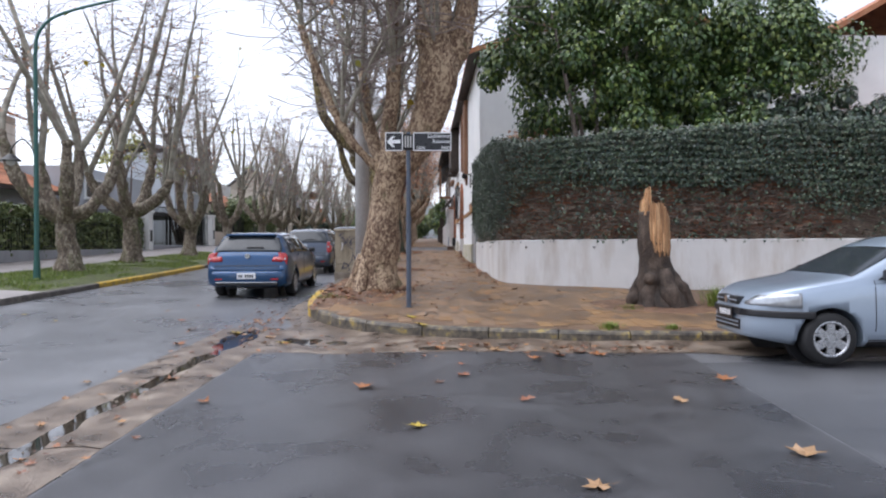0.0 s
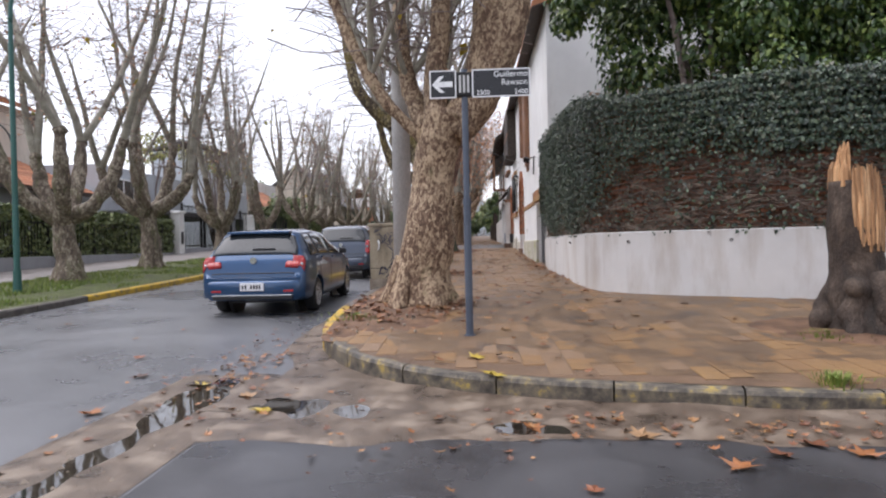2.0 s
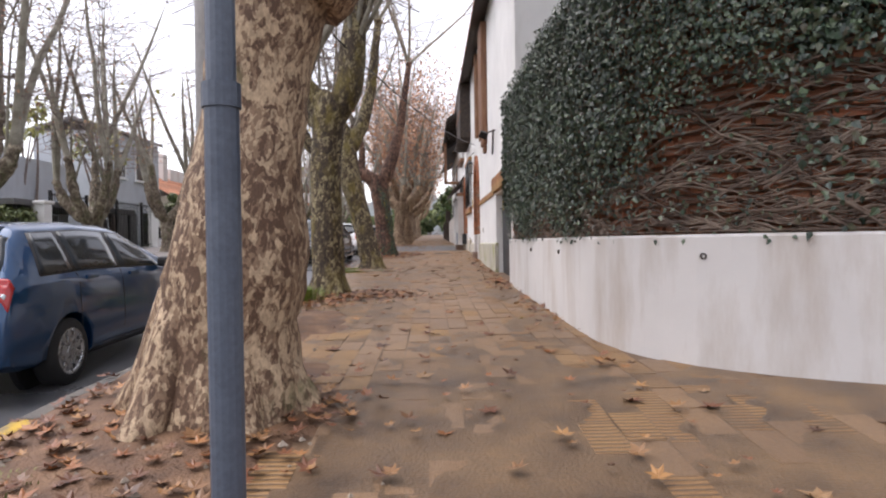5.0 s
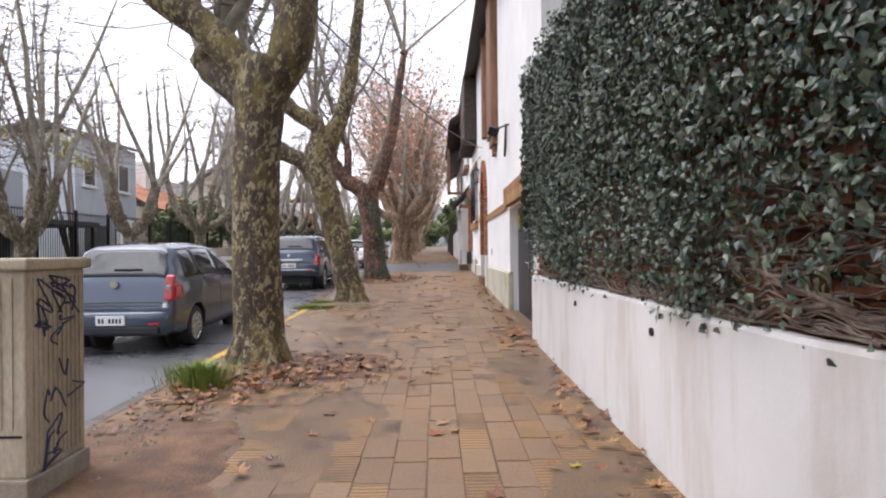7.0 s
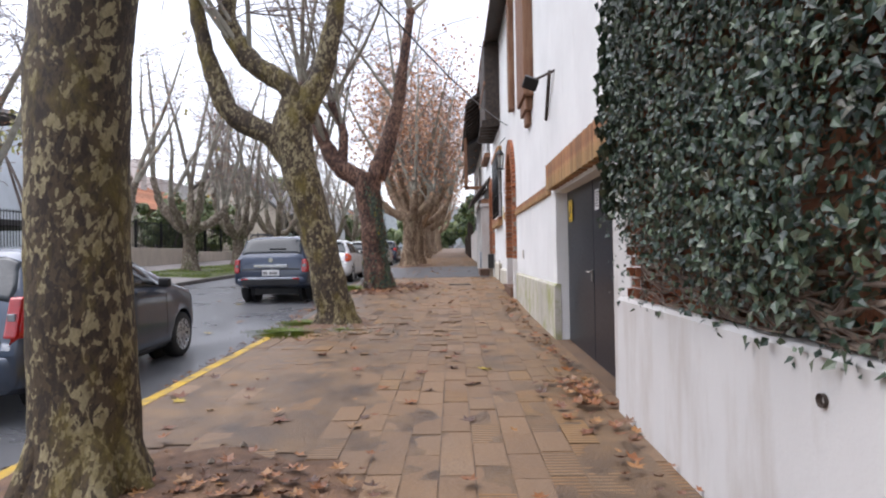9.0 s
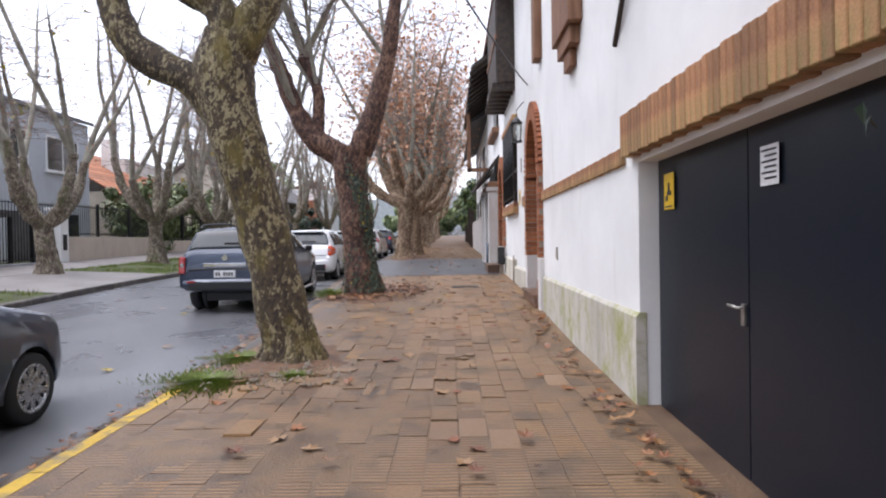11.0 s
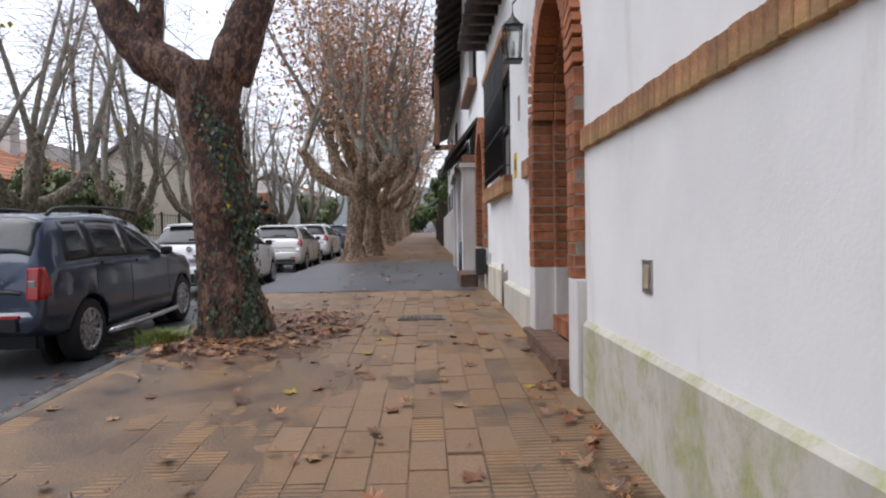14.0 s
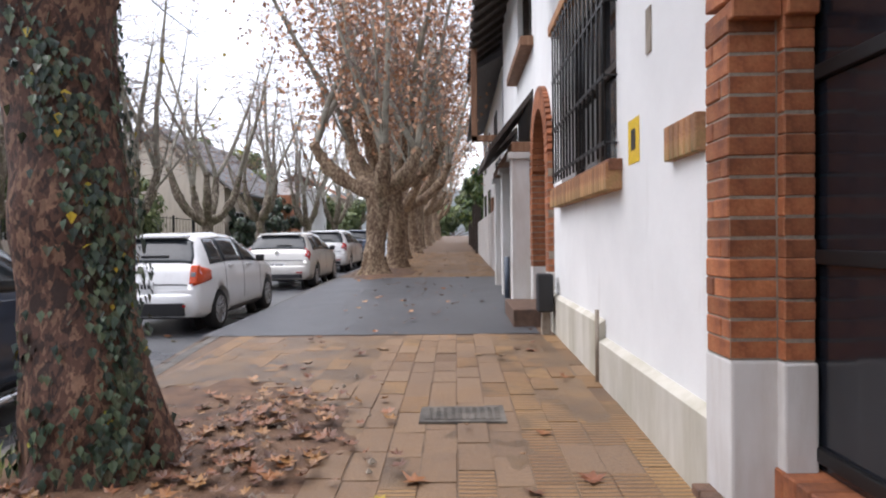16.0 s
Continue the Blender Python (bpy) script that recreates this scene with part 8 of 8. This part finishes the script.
tagged(gs.obj("graffiti", M["graffiti"], cab, "blue spray scrawl"), kind="stuff")
lid = thing("manhole_cover", "dark cast-iron cover set in the tiles", "manhole cover", at=(0.66, 32.86, pave_z(32.86)))
box("frame", -0.29, 0.29, -0.2, 0.2, -0.02, 0.016, M["kerb"], lid, 0.004)
bm = bmesh.new()
add_box(bm, -0.25, 0.25, -0.16, 0.16, 0.0, 0.02)
for a in range(10):
    for b in range(6):
        add_box(bm, -0.23 + 0.05 * a, -0.2 + 0.05 * a, -0.145 + 0.05 * b, -0.115 + 0.05 * b, 0.02, 0.024)
part("lid", bm, M["kerb"], lid)
def weep_pipe(x, y, z, nx, ny):
    """A stub of drain pipe in the low wall."""
    w = thing("drain_stub", "small dark drain hole in the low white wall", "drain", "drain holes", at=(x, y, z))
    v, f = lathe([(0.012, 0.0), (0.02, 0.0), (0.024, 0.012), (0.024, -0.05), (0.012, -0.05), (0.012, 0.0)], 12)
    ob = raw("pipe", v, f, M["wood_dark"], w)
    ob.matrix_basis = pose(0, 0, 0, 0, 0, math.degrees(math.atan2(ny, nx)))


for sdist in (2.6, 4.6, 7.4, 8.9, 10.4):
    q, nq, dq = wall_point(sdist)
    weep_pipe(q.x + nq.x * 0.004, q.y + nq.y * 0.004, 1.28, nq.x, nq.y)
# overhead cables
for label, a, b, sag in (("thin black overhead cable", (-1.36, 14.0, 6.6), (-6.0, 45, 7.5), 0.8), ("thin black overhead cable", (-1.36, 14.0, 6.4), (-13, -2, 6.8), 0.7), ("thin black overhead cable", (-1.2, 18.9, 4.6), (3, 36, 5.4), 0.5)):
    w = thing("cable", label, "cable", "overhead cables")
    sp = Soup()
    a, b = Vector(a), Vector(b)
    pts = [a.lerp(b, k / 12) - Vector((0, 0, sag * 4 * (k / 12) * (1 - k / 12))) for k in range(13)]
    sp.tube(pts, [0.012] * 13, 5)
    sp.obj("wire", M["iron"], w)


# ---- fallen leaves ----
def plane_leaf_mesh(seed):
    r = random.Random(seed)
    v = [Vector((x * (1 + r.gauss(0, 0.1)), y * (1 + r.gauss(0, 0.1)), z * r.uniform(0.2, 0.9) + r.gauss(0, 0.03))) for x, y, z in PLANE_SHAPE]
    low = min(q.z for q in v)
    v = [q - Vector((0, 0, low)) for q in v]
    n = len(PLANE_SHAPE) - 1
    return v, [(k, (k + 1) % n, n) for k in range(n)]


leaf_meshes = []
for k, mt in enumerate(("leaf_a", "leaf_b", "leaf_c", "leaf_d", "leaf_e", "leaf_f")):
    v, f = plane_leaf_mesh(k)
    v = v + [Vector((q.x * 0.02, -0.55 - 0.3 * i, 0.06 + 0.05 * i)) + Vector((0.012 * s_, 0, 0)) for i, q in enumerate((v[0], v[0])) for s_ in (-1, 1)]
    n0 = len(v) - 4
    f = f + [(n0, n0 + 1, n0 + 3, n0 + 2)]
    col = ((0.34, 0.13, 0.04), (0.2, 0.075, 0.035), (0.4, 0.24, 0.12), (0.12, 0.06, 0.04), (0.5, 0.36, 0.04), (0.28, 0.1, 0.045))[k]
    m_leaf = surface("dry_leaf_" + "abcdef"[k], [tuple(c * 0.6 for c in col), col], 12, (0.3, 0.6), 60, 0.4, 0.004)
    me = bpy.data.meshes.new("fallen_leaf")
    me.from_pydata([tuple(q) for q in v], [], f)
    me.materials.append(m_leaf)
    leaf_meshes.append(me)
LEAF_LABELS = ("orange-brown fallen plane leaf on the ground", "dark red-brown fallen plane leaf on the ground", "pale tan fallen plane leaf on the ground", "wet dark brown fallen leaf on the ground", "yellow fallen plane leaf on the ground", "rust-coloured fallen plane leaf on the ground")
rl = random.Random(2024)


def put_leaf(x, y, z, k=None, size=None):
    k = rl.choice((0, 0, 1, 1, 2, 2, 3, 5, 4)) if k is None else k
    ob = new("fallen_leaf", leaf_meshes[k])
    sc = size or rl.uniform(0.08, 0.15)
    ob.matrix_basis = pose(x, y, z - 0.008, rl.gauss(0, 4), rl.gauss(0, 4), rl.uniform(0, 360)) @ Matrix.Diagonal((sc, sc, sc, 1))
    tagged(ob, LEAF_LABELS[k], "leaf", "fallen leaves")


for _ in range(150):
    y = rl.uniform(9.6, 36)
    x = rl.uniform(-1.9, 1.7) if y > 14 else rl.uniform(-1.6, 3.5)
    if y < kerb_y(max(-2.0, x)) + 0.2:
        continue
    put_leaf(x, y, pave_z(y) + 0.02)
for x, y, k, sz in ((-0.55, 5.9, 0, 0.2), (-0.05, 4.6, 4, 0.14), (0.95, 3.4, 2, 0.15), (2.95, 6.1, 0, 0.18), (-2.5, 6.3, 0, 0.2), (-4.2, 5.6, 3, 0.17), (2.4, 3.9, 2, 0.22), (0.4, 6.4, 5, 0.17), (1.3, 7.3, 0, 0.2), (1.6, 7.5, 1, 0.18), (0.15, 6.1, 3, 0.12), (-3.3, 8.6, 0, 0.2), (-2.8, 9.5, 4, 0.2), (-1.9, 8.6, 4, 0.22), (-2.2, 9.1, 2, 0.18), (-3.6, 9.9, 3, 0.2), (1.9, 7.7, 1, 0.2), (2.1, 7.5, 0, 0.18), (0.2, 8.1, 0, 0.16), (0.9, 7.9, 2, 0.2), (-0.2, 9.6, 4, 0.2), (-0.05, 8.95, 4, 0.22)):
    put_leaf(x, y, (pave_z(y) if y > kerb_y(max(-2.0, x)) and x > -2 else road_z(y)) + 0.02, k, sz)
for _ in range(60):
    y = rl.uniform(3, 40)
    put_leaf(rl.uniform(-7.5, -2.3) if y > 9 else rl.uniform(-6, 4), min(y, 40) if y > 9 else rl.uniform(2, 8), road_z(y if y > 9 else 5) + 0.025)


def litter(name, label, spots, n, seed, size=(0.05, 0.115), mat="leaf_ground"):
    r = random.Random(seed)
    s = Soup()
    for _ in range(n):
        cx, cy, rx, ry, z = r.choice(spots)
        x, y = cx + r.gauss(0, rx), cy + r.gauss(0, ry)
        if z is None:
            if x < KERB_X + 0.12 or x > 1.72 or y < kerb_y(max(-2.02, x)) + 0.12:
                continue
            zz = pave_z(y) + 0.035
        else:
            if x > KERB_X - 0.03 and y > kerb_y(max(-2.02, x)) - 0.05:
                continue
            zz = road_z(y) + 0.012
        nn = Vector((r.gauss(0, 0.2), r.gauss(0, 0.2), 1))
        b = s.leaf(Vector((x, y, zz + r.random() * 0.03)), nn, Vector((r.gauss(0, 1), r.gauss(0, 1), 0)), r.uniform(*size), PLANE_SHAPE)
        m = len(PLANE_SHAPE) - 1
        s.f += [(b + k, b + (k + 1) % m, b + m) for k in range(m)]
    tagged(s.obj(name, M[mat], smooth=False), label, "leaf litter", kind="stuff")


litter("leaf_litter", "heap of wet brown leaves round a trunk", [(-0.95, 18.9, 0.5, 0.35, None), (-0.6, 19.4, 0.4, 0.4, None), (-1.5, 18.2, 0.3, 0.4, None)], 420, 1)
litter("leaf_litter", "brown leaves heaped round the ivy-clad trunk", [(-0.75, 31.9, 0.35, 0.6, None), (-0.6, 32.6, 0.35, 0.5, None), (-1.5, 31.2, 0.3, 0.3, None)], 480, 2)
litter("leaf_litter", "wet leaves and husks round the corner tree", [(-1.2, 12.2, 0.5, 0.4, None), (-0.5, 12.9, 0.3, 0.5, None), (-1.8, 12.5, 0.15, 0.8, None)], 260, 3, (0.05, 0.12))
litter("leaf_litter", "leaves gathered along the gutter", [(-2.7, 10.2, 0.25, 0.6, 0), (-2.5, 9.0, 0.4, 0.4, 0), (-2.6, 4.5, 0.35, 1.6, 0), (1.6, 8.0, 0.5, 0.12, 0), (2.6, 7.9, 0.5, 0.15, 0), (-0.3, 7.9, 0.9, 0.4, 0), (-3.2, 3.0, 0.5, 1.2, 0), (-2.75, 11.3, 0.22, 0.7, 0), (-2.5, 10.3, 0.25, 0.3, 0), (0.6, 8.3, 0.7, 0.12, 0)], 560, 4, (0.03, 0.085))
litter("leaf_litter", "dark leaf debris along the kerb", [(-2.4, 20, 0.12, 1.5, 0), (-2.42, 26, 0.12, 2, 0), (-2.4, 23.5, 0.12, 2, 0), (-2.5, 31, 0.15, 2, 0)], 700, 5, (0.03, 0.09))
litter("leaf_litter", "leaves blown against the foot of the wall", [(1.55, 17, 0.1, 2.5, None), (1.62, 23, 0.1, 2.0, None), (1.6, 28, 0.1, 1.5, None), (1.5, 21.5, 0.12, 0.4, None)], 320, 6, (0.04, 0.12))
litter("leaf_litter", "scattered leaves over tiles and driveway", [(0, 22, 1.0, 8, None), (0, 40, 1.0, 5, None), (0.3, 12.5, 1.2, 1.8, None), (0, 55, 1.0, 9, None)], 420, 7, (0.04, 0.12))
# crumbs of bark and stone on the roughest spots
r = random.Random(12)
s = Soup()
for _ in range(900):
    cx, cy, rx, ry = r.choice(((-1.2, 18.9, 0.6, 0.6), (-1.3, 25.5, 0.4, 0.3), (-1.0, 32.0, 0.6, 0.8), (-2.62, 5.0, 0.25, 3.0), (-1.6, 16.9, 0.3, 0.6), (-1.3, 12.6, 0.5, 0.8)))
    x, y = r.gauss(cx, rx), r.gauss(cy, ry)
    on_pave = x > KERB_X + 0.15 and y > kerb_y(max(-2.02, x)) + 0.15
    z = pave_z(y) + 0.03 if on_pave else road_z(y) + 0.012
    q = r.uniform(0.008, 0.03)
    b = len(s.v)
    s.v += [Vector((x + q, y, z)), Vector((x - q, y + q * 0.5, z)), Vector((x - q * 0.4, y - q, z)), Vector((x, y, z + q * 0.9)), Vector((x, y, z - q * 0.5))]
    s.f += [(b, b + 1, b + 3), (b + 1, b + 2, b + 3), (b + 2, b, b + 3), (b + 1, b, b + 4), (b + 2, b + 1, b + 4), (b, b + 2, b + 4)]
tagged(s.obj("debris", M["mortar"], smooth=False), "crumbs of stone and bark on the ground", "debris", kind="stuff")


# broken tiles and rubble by the leaning trunk and in the hole of the pavement
rb = random.Random(44)
for x, y, q in ((-1.0, 25.35, 0.16), (-0.86, 25.62, 0.11), (-1.22, 25.2, 0.18), (-1.42, 25.1, 0.15), (-0.75, 25.3, 0.1), (-1.6, 25.35, 0.12), (0.42, 26.3, 0.12), (0.58, 26.42, 0.09), (0.5, 26.22, 0.07), (-0.68, 25.75, 0.13)):
    n = rb.randint(4, 6)
    ring = [(q * rb.uniform(0.7, 1.1) * math.cos(6.283 * k / n), q * rb.uniform(0.5, 0.9) * math.sin(6.283 * k / n)) for k in range(n)]
    vv = [(a, b, 0) for a, b in ring] + [(a * 0.96, b * 0.96, 0.02) for a, b in ring]
    ff = [tuple(range(n, 2 * n)), tuple(reversed(range(n)))] + [(k, (k + 1) % n, n + (k + 1) % n, n + k) for k in range(n)]
    ob = tagged(raw("broken_tile", vv, ff, M[rb.choice(("tile_tan", "tile_rib", "tile_grey"))]), "broken piece of paving tile lying loose", "tile", "broken tiles")
    ob.matrix_basis = pose(x, y, pave_z(y) + 0.006, rb.gauss(0, 3), rb.gauss(0, 3), rb.uniform(0, 360))


# ---- paving tiles ----
TW, TL = 0.2, 0.4


def tile_verts(x, y, w, l, tilt_x, tilt_y, lift):
    e = 0.004
    res = []
    for dx, dy, inset, dz in ((-1, -1, 0, -0.03), (1, -1, 0, -0.03), (1, 1, 0, -0.03), (-1, 1, 0, -0.03), (-1, -1, e, 0), (1, -1, e, 0), (1, 1, e, 0), (-1, 1, e, 0)):
        px, py = x + dx * (w / 2 - 0.0015 - inset), y + dy * (l / 2 - 0.0015 - inset)
        z = pave_z(max(py, 8.2)) + lift + dz - (0.006 if inset == 0 else 0) * 0 + tilt_x * (px - x) + tilt_y * (py - y)
        res.append(Vector((px, py, z)))
    return res


TILE_FACES = [(4, 5, 6, 7), (0, 1, 5, 4), (1, 2, 6, 5), (2, 3, 7, 6), (3, 0, 4, 7)]
rt = random.Random(5)
rest = {"tile_tan": Soup(), "tile_grey": Soup(), "tile_rib": Soup()}
singles = 0
for col in range(-11, 26):
    x = TW * (col + 0.5) + 0.02
    y = 8.4 + rt.uniform(0, TL)
    while y < 62:
        xr = (1.83 if y > 21 else 1.74) if y > 14.2 else (1.74 + max(0.0, (14.2 - y) * 1.75) if y > 12.6 else 4.9)
        ok = KERB_X + 0.2 < x < xr and y > kerb_y(max(-2.02, x)) + 0.36 and not (36.0 < y < 45.1) and not in_soil(x, y)
        broken = abs(x - 0.5) < 0.24 and abs(y - 26.35) < 0.3 and (int(x * 10) + int(y * 5)) % 2 == 0
        if ok and not broken and rt.random() > 0.012:
            strip = -0.3 < x < 0.95
            kind = "tile_rib" if 22.4 < y < 28 and rt.random() < 0.8 else "tile_grey" if (strip and rt.random() < 0.8) or rt.random() < 0.15 else ("tile_rib" if 19 < y < 30 and rt.random() < 0.55 else "tile_tan")
            if y < 12.2 and x > -0.2 and 11.0 < y:
                kind = "tile_grey" if rt.random() < 0.7 else kind
            rough_spot = 0.022 if (24.0 < y < 27.2 and x < 0.9) or rt.random() < 0.05 else 0.0035
            vv = tile_verts(x + rt.gauss(0, 0.002), y, TW, TL, rt.gauss(0, rough_spot), rt.gauss(0, rough_spot), rt.gauss(0.009, 0.0018 if rough_spot < 0.01 else 0.005))
            if 22.3 < y < 27.6 and -1.0 < x < 1.7 and singles < 300:
                c = Vector((x, y, pave_z(y)))
                raw("tile", [q - c for q in vv], TILE_FACES, M[kind], pavement).location = c
                singles += 1
            else:
                s = rest[kind]
                b = len(s.v)
                s.v += vv
                s.f += [tuple(b + i for i in q) for q in TILE_FACES]
        y += TL
for kind, s in rest.items():
    tagged(s.obj("tiles", M[kind], pavement, smooth=False), kind="stuff")


# ---- thin mud lying over the tiles ----
def mud_depth(x, y):
    """Height of the mud against the tiles' faces, in metres: deep at the corner, thin on the trodden line."""
    n = noise.noise(Vector((x * 0.9, y * 0.55, 11.0))) + 0.55 * noise.noise(Vector((x * 2.6, y * 1.9, 3.0))) + 0.3 * noise.noise(Vector((x * 9.0, y * 8.0, 6.0)))
    if y < 14.3:
        zone = 0.12 - 1.1 * max(0.0, 1 - (y - kerb_y(max(-2.0, x)) - 0.2) / 1.0)
    elif x < -0.3:
        zone = float(np.interp(y, (14.3, 17.5, 18.5, 20, 23.5, 25, 27, 28.5, 36), (0.0, 0.0, -0.3, 0.35, 0.1, -0.6, -0.2, 0.0, 0.0)))
    else:
        zone = float(np.interp(x, (-0.3, 0.0, 0.9, 1.3, 1.7), (0.0, -0.55, -0.55, -0.3, 0.15)))
    return 0.008 * max(-1.0, min(0.25, zone + 1.0 * n))


def mud_sheet(name, xs, ys):
    v, f, keep = [], [], []
    for y in ys:
        for x in xs:
            d = mud_depth(x, y)
            wall = 1.7 if y > 14.2 else (1.7 + (14.2 - y) * 1.75 if y > 12.6 else 4.8)
            good = d > -0.006 and KERB_X + 0.17 < x < wall and y > kerb_y(max(-2.02, x)) + 0.2 and not in_soil(x, y, 0.05)
            keep.append(good)
            v.append((x, y, pave_z(max(y, 8.2)) + 0.0095 + d))
    n = len(xs)
    for i in range(len(ys) - 1):
        for k in range(n - 1):
            q = (i * n + k, i * n + k + 1, (i + 1) * n + k + 1, (i + 1) * n + k)
            if all(keep[a] for a in q):
                f.append(q)
    used = sorted({a for q in f for a in q})
    back = {a: b for b, a in enumerate(used)}
    ob = raw(name, [v[a] for a in used], [tuple(back[a] for a in q) for q in f], M["mud"], smooth=True)
    return tagged(ob, "thin film of wet brown mud over paving tiles", "mud", kind="structure")


mud_sheet("mud", np.arange(-2.0, 4.85, 0.05).tolist(), np.arange(8.7, 14.31, 0.05).tolist())
mud_sheet("mud", np.arange(-2.0, 1.72, 0.05).tolist(), np.arange(14.3, 36.0, 0.06).tolist())
